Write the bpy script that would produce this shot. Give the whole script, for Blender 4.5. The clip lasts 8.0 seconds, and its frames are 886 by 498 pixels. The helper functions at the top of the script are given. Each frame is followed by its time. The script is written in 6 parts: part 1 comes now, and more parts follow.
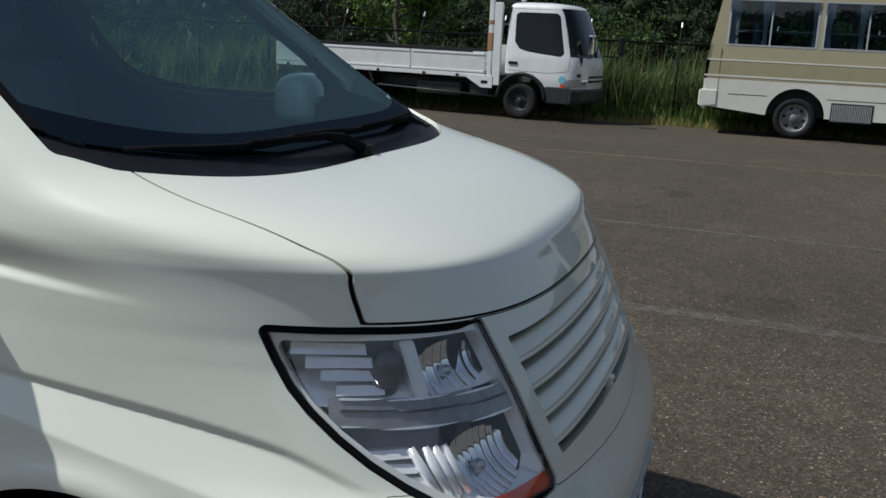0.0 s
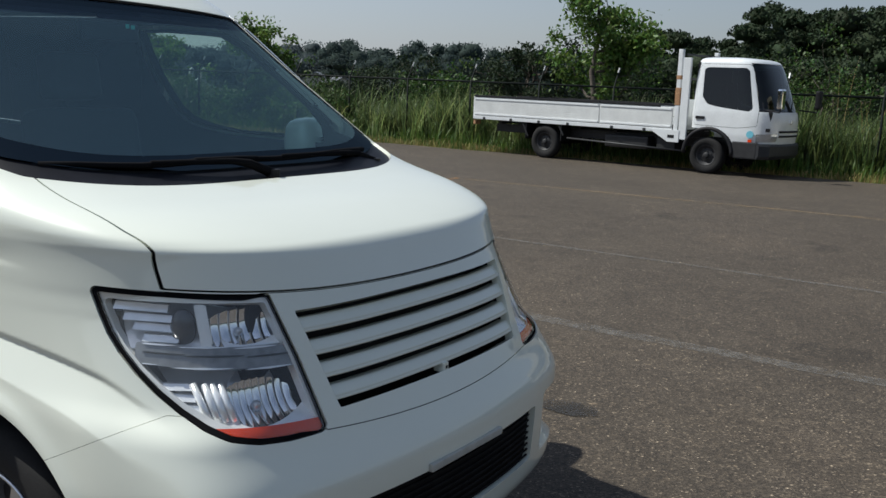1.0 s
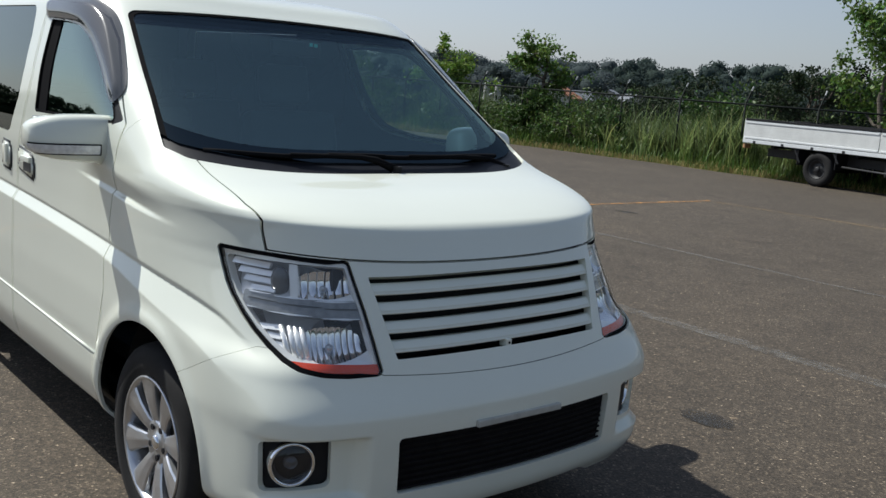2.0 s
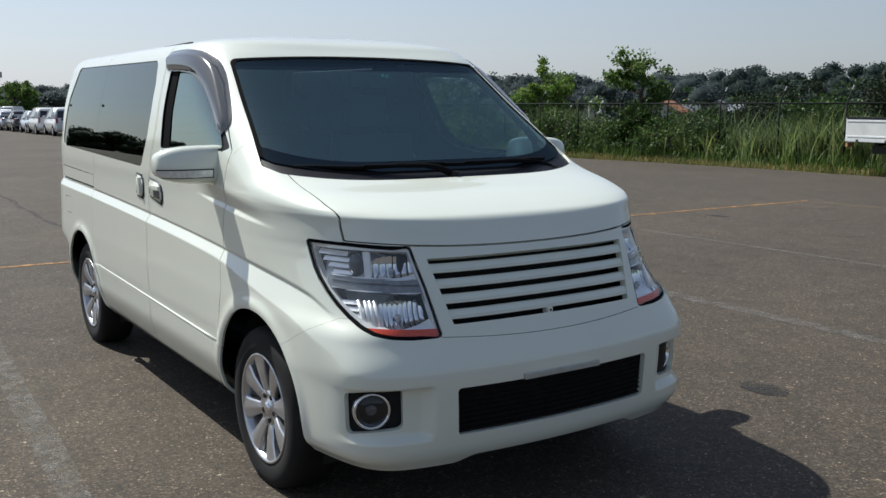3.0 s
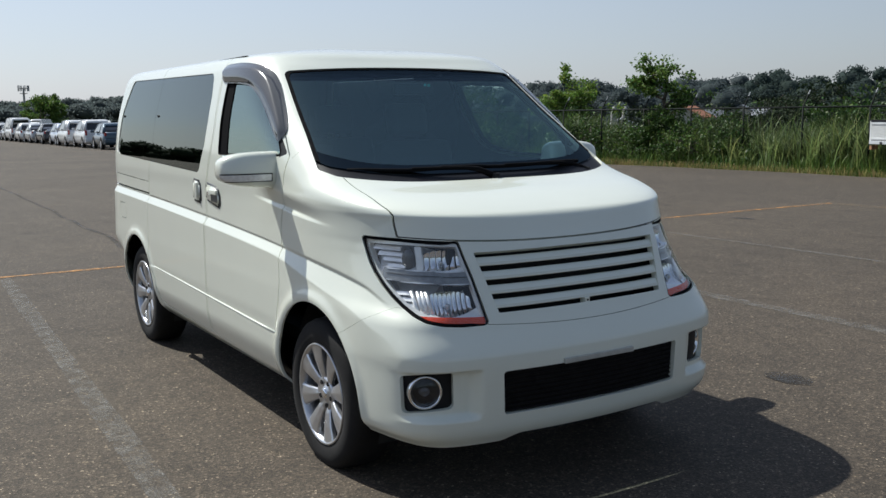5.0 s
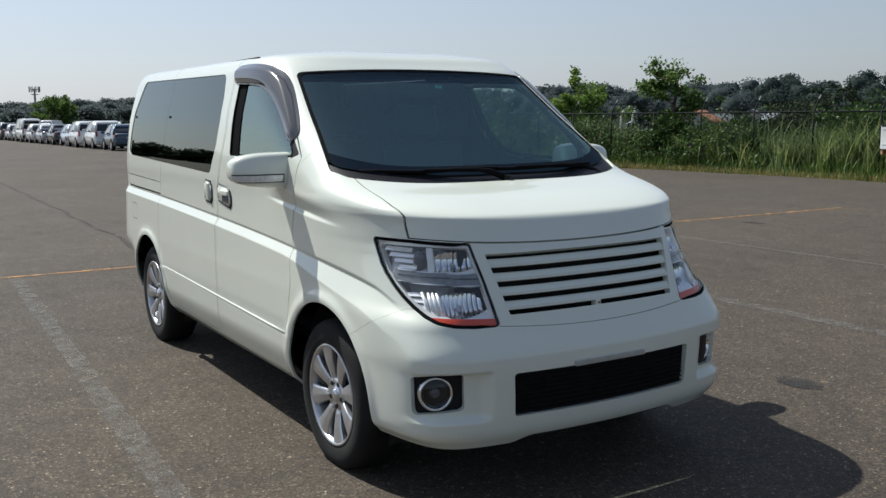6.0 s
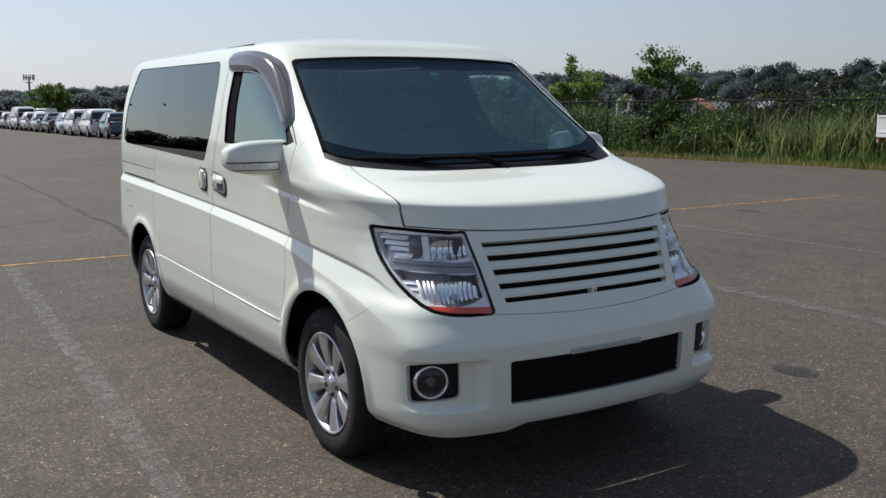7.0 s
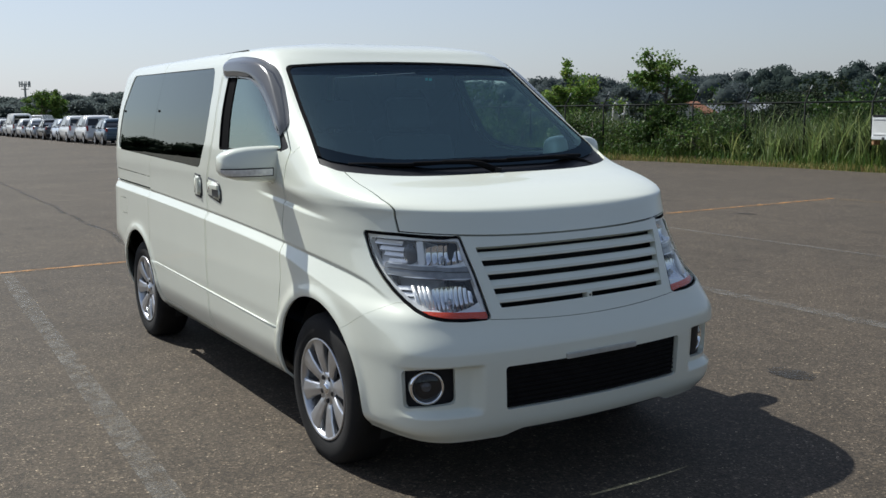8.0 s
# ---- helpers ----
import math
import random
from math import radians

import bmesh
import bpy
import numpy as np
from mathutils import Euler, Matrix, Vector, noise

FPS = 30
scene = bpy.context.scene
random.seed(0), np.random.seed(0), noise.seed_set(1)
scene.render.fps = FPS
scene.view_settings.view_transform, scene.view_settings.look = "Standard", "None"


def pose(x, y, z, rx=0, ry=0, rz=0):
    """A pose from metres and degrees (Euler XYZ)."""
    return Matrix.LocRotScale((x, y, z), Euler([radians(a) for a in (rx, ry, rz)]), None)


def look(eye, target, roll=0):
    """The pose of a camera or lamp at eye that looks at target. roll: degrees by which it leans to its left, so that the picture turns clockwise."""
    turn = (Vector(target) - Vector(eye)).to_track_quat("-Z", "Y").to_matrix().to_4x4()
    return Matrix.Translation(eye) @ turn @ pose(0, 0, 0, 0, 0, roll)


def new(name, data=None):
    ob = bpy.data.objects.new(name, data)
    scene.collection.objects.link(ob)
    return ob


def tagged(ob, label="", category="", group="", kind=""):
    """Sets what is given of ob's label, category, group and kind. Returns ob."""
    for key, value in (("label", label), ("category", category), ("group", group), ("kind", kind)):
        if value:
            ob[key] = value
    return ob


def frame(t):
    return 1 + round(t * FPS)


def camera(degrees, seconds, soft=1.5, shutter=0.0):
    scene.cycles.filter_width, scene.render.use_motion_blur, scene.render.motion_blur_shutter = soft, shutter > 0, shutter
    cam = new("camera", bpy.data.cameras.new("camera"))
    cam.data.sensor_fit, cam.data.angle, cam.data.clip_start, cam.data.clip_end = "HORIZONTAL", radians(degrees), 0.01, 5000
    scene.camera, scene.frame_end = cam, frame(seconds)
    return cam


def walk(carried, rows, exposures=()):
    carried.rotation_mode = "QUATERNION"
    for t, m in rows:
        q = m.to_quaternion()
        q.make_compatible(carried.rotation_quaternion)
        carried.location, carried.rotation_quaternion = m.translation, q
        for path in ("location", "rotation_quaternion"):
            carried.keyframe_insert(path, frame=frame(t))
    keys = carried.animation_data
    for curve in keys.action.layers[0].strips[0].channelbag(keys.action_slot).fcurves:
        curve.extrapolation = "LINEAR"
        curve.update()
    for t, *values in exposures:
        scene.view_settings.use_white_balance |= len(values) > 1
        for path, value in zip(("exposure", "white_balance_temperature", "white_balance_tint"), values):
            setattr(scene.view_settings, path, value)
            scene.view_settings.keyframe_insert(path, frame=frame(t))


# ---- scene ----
cam = camera(49.5, 8.0)
PATH = [
    (0, (2.546, -2.197, 1.559), (1.952, -0.338, 1.122), 2.8),
    (0.3, (2.925, -2.219, 1.567), (2.186, -0.4, 1.187), 3.4),
    (0.5, (3.158, -2.301, 1.6), (2.421, -0.477, 1.235), 2.9),
    (1, (3.645, -2.261, 1.576), (2.607, -0.587, 1.231), 2.3),
    (1.5, (4.101, -2.264, 1.601), (2.813, -0.775, 1.247), 1.9),
    (1.7, (4.217, -2.218, 1.608), (2.839, -0.811, 1.258), 3.5),
    (2.8, (5.008, -2.326, 1.611), (3.379, -1.21, 1.294), 0.9),
    (3, (5.087, -2.442, 1.577), (3.452, -1.33, 1.279), -0.1),
    (3.5, (5.253, -2.582, 1.584), (3.579, -1.529, 1.287), -1.8),
    (4, (5.344, -2.604, 1.583), (3.64, -1.594, 1.304), -0.0),
    (4.5, (5.313, -2.67, 1.576), (3.653, -1.592, 1.291), -0.9),
    (6, (5.291, -2.707, 1.566), (3.618, -1.647, 1.291), -0.5),
    (6.5, (5.289, -2.706, 1.561), (3.623, -1.641, 1.259), -0.7),
    (7, (5.28, -2.698, 1.562), (3.614, -1.633, 1.263), -0.5),
    (7.5, (5.278, -2.688, 1.562), (3.612, -1.619, 1.27), -0.7),
    (8, (5.283, -2.689, 1.565), (3.619, -1.618, 1.275), -0.8),
]
EXPOSURE = [(0, -.50, 6100, 7), (.5, -.32, 6100, 7), (1.0, -.11, 6150, 7), (1.5, -.04, 6150, 7), (2.8, -.02, 6150, 7), (8.0, -.04, 6150, 7)]
walk(cam, [(t, look(eye, target, roll)) for t, eye, target, roll in PATH], EXPOSURE)

# ---- light ----
SUN = Vector((-0.748, -0.29, 1.0)).normalized()      # towards the sun
world = bpy.data.worlds.new("sky")
scene.world = world
world.use_nodes = True
nt = world.node_tree
sky = nt.nodes.new("ShaderNodeTexSky")
sky.sky_type = "NISHITA"
sky.sun_disc = False
sky.sun_elevation = math.asin(SUN.z)
sky.sun_rotation = math.atan2(SUN.x, SUN.y)
sky.air_density, sky.dust_density, sky.ozone_density = 1.0, 1.0, 2.0
haze = nt.nodes.new("ShaderNodeMix")       # summer haze whitens the whole sky
haze.data_type = "RGBA"
up = nt.nodes.new("ShaderNodeTexCoord")
split = nt.nodes.new("ShaderNodeSeparateXYZ")
thick = nt.nodes.new("ShaderNodeMapRange")      # thickest along the horizon
thick.inputs["From Min"].default_value, thick.inputs["From Max"].default_value = 0.0, 0.7
thick.inputs["To Min"].default_value, thick.inputs["To Max"].default_value = 0.55, 0.13
nt.links.new(up.outputs["Generated"], split.inputs[0])
nt.links.new(split.outputs["Z"], thick.inputs["Value"])
nt.links.new(thick.outputs["Result"], haze.inputs["Factor"])
glow = nt.nodes.new("ShaderNodeVectorMath")       # haze is brighter towards the sun
glow.operation = "DOT_PRODUCT"
glow.inputs[1].default_value = SUN
nt.links.new(up.outputs["Generated"], glow.inputs[0])
gain = nt.nodes.new("ShaderNodeMapRange")
gain.inputs["From Min"].default_value, gain.inputs["From Max"].default_value = -0.1, 0.75
gain.inputs["To Min"].default_value, gain.inputs["To Max"].default_value = 0.60, 1.57
tone = nt.nodes.new("ShaderNodeVectorMath")
tone.operation = "SCALE"
tone.inputs[0].default_value = (6.9, 7.05, 7.9)
nt.links.new(glow.outputs["Value"], gain.inputs["Value"])
nt.links.new(gain.outputs["Result"], tone.inputs["Scale"])
nt.links.new(tone.outputs[0], haze.inputs["B"])
nt.links.new(sky.outputs[0], haze.inputs["A"])
nt.links.new(haze.outputs["Result"], nt.nodes["Background"].inputs[0])
nt.nodes["Background"].inputs[1].default_value = 0.088
sun = new("sun", bpy.data.lights.new("sun", "SUN"))
sun.data.energy, sun.data.angle, sun.data.color = 5.5, radians(0.6), (1.0, 0.95, 0.87)
sun.matrix_world = look(SUN * 50, (0, 0, 0))

# ---- materials ----
def mat(name, color, rough=0.5, metal=0.0, vary=0.15, scale=6.0, grain=0.0, grain_scale=120.0, bump=0.0, coat=0.0, trans=0.0, ior=1.45, alpha=1.0, spec=0.5, objrand=0.0):
    m = bpy.data.materials.new(name)
    m.use_nodes = True
    n, l = m.node_tree.nodes, m.node_tree.links
    b = n["Principled BSDF"]
    b.inputs["Roughness"].default_value = rough
    b.inputs["Metallic"].default_value = metal
    b.inputs["IOR"].default_value = ior
    b.inputs["Specular IOR Level"].default_value = spec
    b.inputs["Coat Weight"].default_value = coat
    b.inputs["Coat Roughness"].default_value = 0.03
    b.inputs["Transmission Weight"].default_value = trans
    b.inputs["Alpha"].default_value = alpha
    b.inputs["Base Color"].default_value = (*color, 1)
    if vary or grain or objrand:
        tc = n.new("ShaderNodeTexCoord")
        last = None
        total = None
        for amount, sc, det in ((vary, scale, 5.0), (grain, grain_scale, 2.0)):
            if not amount:
                continue
            t = n.new("ShaderNodeTexNoise")
            t.inputs["Scale"].default_value, t.inputs["Detail"].default_value = sc, det
            l.new(tc.outputs["Object"], t.inputs["Vector"])
            r = n.new("ShaderNodeMapRange")
            r.inputs["From Min"].default_value, r.inputs["From Max"].default_value = 0.28, 0.72
            r.inputs["To Min"].default_value, r.inputs["To Max"].default_value = 1 - amount, 1 + amount
            l.new(t.outputs["Fac"], r.inputs["Value"])
            last = t
            if total is None:
                total = r.outputs["Result"]
            else:
                x = n.new("ShaderNodeMath")
                x.operation = "MULTIPLY"
                l.new(total, x.inputs[0])
                l.new(r.outputs["Result"], x.inputs[1])
                total = x.outputs[0]
        if objrand:
            o = n.new("ShaderNodeObjectInfo")
            r = n.new("ShaderNodeMapRange")
            r.inputs["To Min"].default_value, r.inputs["To Max"].default_value = 1 - objrand, 1 + objrand
            l.new(o.outputs["Random"], r.inputs["Value"])
            if total is None:
                total = r.outputs["Result"]
            else:
                x = n.new("ShaderNodeMath")
                x.operation = "MULTIPLY"
                l.new(total, x.inputs[0])
                l.new(r.outputs["Result"], x.inputs[1])
                total = x.outputs[0]
        c = n.new("ShaderNodeVectorMath")
        c.operation = "SCALE"
        c.inputs[0].default_value = color
        l.new(total, c.inputs["Scale"])
        l.new(c.outputs[0], b.inputs["Base Color"])
        if bump and last:
            bp = n.new("ShaderNodeBump")
            bp.inputs["Strength"].default_value, bp.inputs["Distance"].default_value = 0.6, bump
            l.new(last.outputs["Fac"], bp.inputs["Height"])
            l.new(bp.outputs[0], b.inputs["Normal"])
    return m


PAINT = mat("pearl_white_paint", (0.805, 0.83, 0.72), 0.32, coat=1.0, vary=0.012, scale=3.0)
SHELL = mat("dark_inner_shell", (0.022, 0.024, 0.025), 0.7, vary=0.2)
TRIM = mat("black_plastic", (0.012, 0.012, 0.014), 0.6, vary=0.25, scale=20, spec=0.3)
RUBBER = mat("tyre_rubber", (0.0095, 0.009, 0.009), 0.85, vary=0.3, scale=15, grain=0.2, grain_scale=200, bump=0.001)
ALLOY = mat("silver_alloy", (0.62, 0.63, 0.65), 0.28, 0.85, vary=0.06, scale=12)
CHROME = mat("chrome", (0.90, 0.91, 0.93), 0.06, 1.0, vary=0.03)
AMBER = mat("orange_reflector", (0.70, 0.05, 0.004), 0.25, coat=0.2, vary=0.08, scale=60)


def glass(name, tint, gloss=0.04, rough=0.0, tone=(1, 1, 1), rise=1.0, haze=0.0):
    """A thin pane: tinted see-through, with a mirror gloss that grows towards grazing."""
    m = bpy.data.materials.new(name)
    m.use_nodes = True
    n, l = m.node_tree.nodes, m.node_tree.links
    n.remove(n["Principled BSDF"])
    tr, gl, mix, lw, pw, ml = (n.new("ShaderNode" + k) for k in ("BsdfTransparent", "BsdfGlossy", "MixShader", "LayerWeight", "Math", "Math"))
    tr.inputs[0].default_value = (*tint, 1)
    gl.inputs["Roughness"].default_value = rough
    gl.inputs["Color"].default_value = (*tone, 1)
    lw.inputs["Blend"].default_value = 0.5
    pw.operation, ml.operation = "POWER", "MULTIPLY_ADD"
    pw.inputs[1].default_value = 5.0
    ml.inputs[1].default_value, ml.inputs[2].default_value = (1 - gloss) * rise, gloss
    l.new(lw.outputs["Facing"], pw.inputs[0])
    l.new(pw.outputs[0], ml.inputs[0])
    l.new(ml.outputs[0], mix.inputs[0])
    l.new(tr.outputs[0], mix.inputs[1])
    l.new(gl.outputs[0], mix.inputs[2])
    last = mix
    if haze:                       # fine scratches and clouded plastic
        df, last = n.new("ShaderNodeBsdfDiffuse"), n.new("ShaderNodeMixShader")
        df.inputs["Color"].default_value = (0.80, 0.82, 0.78, 1)
        last.inputs[0].default_value = haze
        l.new(mix.outputs[0], last.inputs[1])
        l.new(df.outputs[0], last.inputs[2])
    l.new(last.outputs[0], n["Material Output"].inputs[0])
    return m


SCREEN = glass("windscreen_glass", (0.72, 0.90, 0.88), 0.17, 0.0, (0.68, 0.95, 0.96), 0.03)
TINTED = glass("privacy_glass", (0.010, 0.011, 0.012), 0.135, 0.0, (0.93, 1.0, 0.96))
DOORGLASS = glass("door_glass", (0.72, 0.82, 0.79), 0.27, 0.0, (0.84, 1.0, 0.94))
FOGLENS = glass("fog_lens", (0.90, 0.93, 0.97), 0.05)
LENS = glass("lamp_lens", (0.97, 0.98, 0.98), 0.06, haze=0.03)
SHADEBANDS = [glass("shaded_glass", (0.30 + .09 * k, 0.36 + .115 * k, 0.42 + .105 * k), 0.05 + .016 * k, 0.0, (0.62, 0.85, 1.0), 0.03) for k in range(4)]
WIPERBLACK = mat("matt_black_steel", (0.008, 0.008, 0.009), 0.9, vary=0.2, spec=0.05)
FRIT = glass("black_enamel", (0.015, 0.016, 0.020), 0.06, 0.0, (0.62, 0.85, 1.0), 0.03)
COWL = mat("cowl_plastic", (0.009, 0.0095, 0.013), 0.5, vary=0.25, scale=25, spec=0.2)
INTAKE = mat("intake_black", (0.013, 0.012, 0.012), 0.7, vary=0.3, scale=30, spec=0.1)
BEZEL = mat("pale_bezel", (0.90, 0.89, 0.84), 0.2, 0.25, vary=0.06, scale=20)
CHROMEDULL = mat("dull_chrome", (0.94, 0.95, 0.96), 0.16, 0.45, vary=0.08, scale=25)
POD = mat("smoky_plastic", (0.085, 0.087, 0.09), 0.12, 0.1, vary=0.25, scale=40, coat=0.6)
BAND = mat("smoky_band", (0.23, 0.24, 0.245), 0.15, 0.2, vary=0.2, scale=40, coat=0.6)
BULB = mat("bulb_glass", (0.55, 0.58, 0.60), 0.08, 0.6, vary=0.05)
VISOR = mat("smoky_acrylic", (0.055, 0.058, 0.066), 0.12, vary=0.1, coat=1.0, alpha=0.86)
TAPE = mat("grey_tape", (0.46, 0.455, 0.41), 0.55, vary=0.12, scale=30)
LAMPSTRIP = mat("indicator_strip", (0.78, 0.80, 0.81), 0.18, 0.25, vary=0.15, scale=60, coat=1.0)
# dark grey for the shade of handle gaps and recesses, also one lamp rib
GREYWELL = mat("handle_well", (0.045, 0.047, 0.047), 0.45, vary=0.1)
TEAL = mat("teal_sticker", (0.10, 0.55, 0.50), 0.5, vary=0.05)
CABIN = mat("cabin_plastic", (0.035, 0.037, 0.040), 0.7, vary=0.2, scale=30)
SEATCLOTH = mat("seat_fabric", (0.03, 0.032, 0.034), 0.9, vary=0.2, scale=40)


# ---- mesh helpers ----
def part(name, bm, material, parent=None, label="", smooth=False):
    """Links a bmesh as one mesh object, under a thing or a part."""
    me = bpy.data.meshes.new(name)
    bm.to_mesh(me)
    bm.free()
    return link(name, me, material, parent, label, smooth)


def link(name, me, material, parent=None, label="", smooth=False):
    if material and not me.materials:
        me.materials.append(material)
    if smooth:
        me.shade_smooth()
    ob = new(name, me)
    if parent:
        ob.parent = parent
    if label:
        tagged(ob, label)
    return ob


def empty(name, m, label, category, group="", kind=""):
    ob = new(name)
    ob.empty_display_size = 0.2
    ob.matrix_world = m
    return tagged(ob, label, category, group, kind)


def box(x0, y0, z0, x1, y1, z1, bevel=0.0, seg=2, bm=None):
    bm = bm or bmesh.new()
    m = Matrix.LocRotScale(((x0 + x1) / 2, (y0 + y1) / 2, (z0 + z1) / 2), None, (abs(x1 - x0), abs(y1 - y0), abs(z1 - z0)))
    r = bmesh.ops.create_cube(bm, size=1, matrix=m)
    if bevel:
        edges = list({e for v in r["verts"] for e in v.link_edges})
        bmesh.ops.bevel(bm, geom=edges, offset=bevel, segments=seg, affect="EDGES", profile=0.6)
    return bm


def tube(points, radius, sides=8, bm=None):
    """A round bar along points; radius may be a list."""
    bm = bm or bmesh.new()
    P = [Vector(p) for p in points]
    R = radius if isinstance(radius, (list, tuple)) else [radius] * len(P)
    rings = []
    side = None
    for i, p in enumerate(P):
        d = (P[min(i + 1, len(P) - 1)] - P[max(i - 1, 0)]).normalized()
        if side is None:
            side = d.orthogonal().normalized()
        side = (side - d * side.dot(d)).normalized()
        up = d.cross(side)
        rings.append([bm.verts.new(p + R[i] * (math.cos(a) * side + math.sin(a) * up)) for a in (2 * math.pi * k / sides for k in range(sides))])
    for a, b in zip(rings, rings[1:]):
        for k in range(sides):
            bm.faces.new((a[k], a[(k + 1) % sides], b[(k + 1) % sides], b[k]))
    bm.faces.new(rings[0][::-1])
    bm.faces.new(rings[-1])
    return bm


def turned(profile, steps=48, bm=None):
    """Spins a profile of (radius, y) round the y axis."""
    bm = bm or bmesh.new()
    rings = []
    for k in range(steps):
        a = 2 * math.pi * k / steps
        rings.append([bm.verts.new((r * math.cos(a), y, r * math.sin(a))) for r, y in profile])
    for k in range(steps):
        a, b = rings[k], rings[(k + 1) % steps]
        for i in range(len(profile) - 1):
            bm.faces.new((a[i], a[i + 1], b[i + 1], b[i]))
    return bm


def cyl(p0, p1, r0, r1=None, sides=24, bm=None):
    return tube([p0, p1], [r0, r0 if r1 is None else r1], sides, bm)


# ---- surface tools ----
def curve(xs, ys):
    """A monotone cubic through the points."""
    x, y = np.array(xs, float), np.array(ys, float)
    h, d = np.diff(x), np.diff(y) / np.diff(x)
    m = np.zeros_like(y)
    for i in range(1, len(x) - 1):
        if d[i - 1] * d[i] > 0:
            w1, w2 = 2 * h[i] + h[i - 1], h[i] + 2 * h[i - 1]
            m[i] = (w1 + w2) / (w1 / d[i - 1] + w2 / d[i])
    m[0], m[-1] = d[0], d[-1]

    def f(q):
        q = np.clip(np.asarray(q, float), x[0], x[-1])
        i = np.clip(np.searchsorted(x, q) - 1, 0, len(x) - 2)
        t = (q - x[i]) / h[i]
        return ((1 + 2 * t) * (1 - t) ** 2 * y[i] + t * (1 - t) ** 2 * h[i] * m[i] + t * t * (3 - 2 * t) * y[i + 1] + t * t * (t - 1) * h[i] * m[i + 1])
    return f


def step(a, b, x):
    t = np.clip((np.asarray(x, float) - a) / (b - a), 0, 1)
    return t * t * (3 - 2 * t)


def outline(points, radius=0.0):
    """The signed distance to a polygon in a plane, negative inside, with rounded corners."""
    P = np.array(points, float)
    if radius:       # draw the polygon in, the distance is given back below
        area = 0.5 * np.sum(P[:, 0] * np.roll(P[:, 1], -1) - np.roll(P[:, 0], -1) * P[:, 1])
        if area < 0:
            P = P[::-1]
        e = np.roll(P, -1, 0) - P
        e /= np.linalg.norm(e, axis=1)[:, None]
        nrm = np.c_[-e[:, 1], e[:, 0]]
        a, b = nrm, np.roll(nrm, 1, 0)
        s = a + b
        P = P + radius * s * (2 / np.maximum((s * s).sum(1), 0.5))[:, None] / 1.0
    A, B = P, np.roll(P, -1, 0)

    def f(x, y):
        best, inside = np.full(len(x), 1e9), np.zeros(len(x), bool)
        for (ax, ay), (bx, by) in zip(A, B):
            ex, ey = bx - ax, by - ay
            t = np.clip(((x - ax) * ex + (y - ay) * ey) / (ex * ex + ey * ey), 0, 1)
            best = np.minimum(best, (x - ax - t * ex) ** 2 + (y - ay - t * ey) ** 2)
            if ey:
                inside ^= ((ay > y) != (by > y)) & (x < ax + (y - ay) / ey * ex)
        d = np.sqrt(best)
        return np.where(inside, -d, d) - radius
    return f


def cut(V, N, F, d):
    """Cuts triangles along d = 0. Returns the vertices, normals, and the faces inside (d < 0) and outside."""
    d = np.where(np.abs(d) < 2e-5, 2e-5, d)
    neg = d[F] < 0
    c = neg.sum(1)
    inside, outside = [F[c == 3]], [F[c == 0]]
    M = F[(c == 1) | (c == 2)]
    if len(M):
        k = neg[(c == 1) | (c == 2)]
        odd = np.where(k.sum(1) == 1, k.argmax(1), (~k).argmax(1))
        r = np.arange(len(M))
        a, b, e = M[r, odd], M[r, (odd + 1) % 3], M[r, (odd + 2) % 3]
        pairs = np.sort(np.r_[np.c_[a, b], np.c_[a, e]], axis=1)
        uniq, inv = np.unique(pairs, axis=0, return_inverse=True)
        inv = inv.ravel()
        t = (d[uniq[:, 0]] / (d[uniq[:, 0]] - d[uniq[:, 1]]))[:, None]
        base = len(V)
        V = np.r_[V, V[uniq[:, 0]] * (1 - t) + V[uniq[:, 1]] * t]
        n2 = N[uniq[:, 0]] * (1 - t) + N[uniq[:, 1]] * t
        N = np.r_[N, n2 / np.linalg.norm(n2, axis=1)[:, None]]
        ab, ae = base + inv[:len(M)], base + inv[len(M):]
        tip = np.c_[a, ab, ae]
        rest = np.r_[np.c_[ab, b, e], np.c_[ab, e, ae]]
        one = k.sum(1) == 1
        one2 = np.r_[one, one]
        inside += [tip[one], rest[~one2]]
        outside += [tip[~one], rest[one2]]
    return V, N, np.concatenate(inside), np.concatenate(outside)


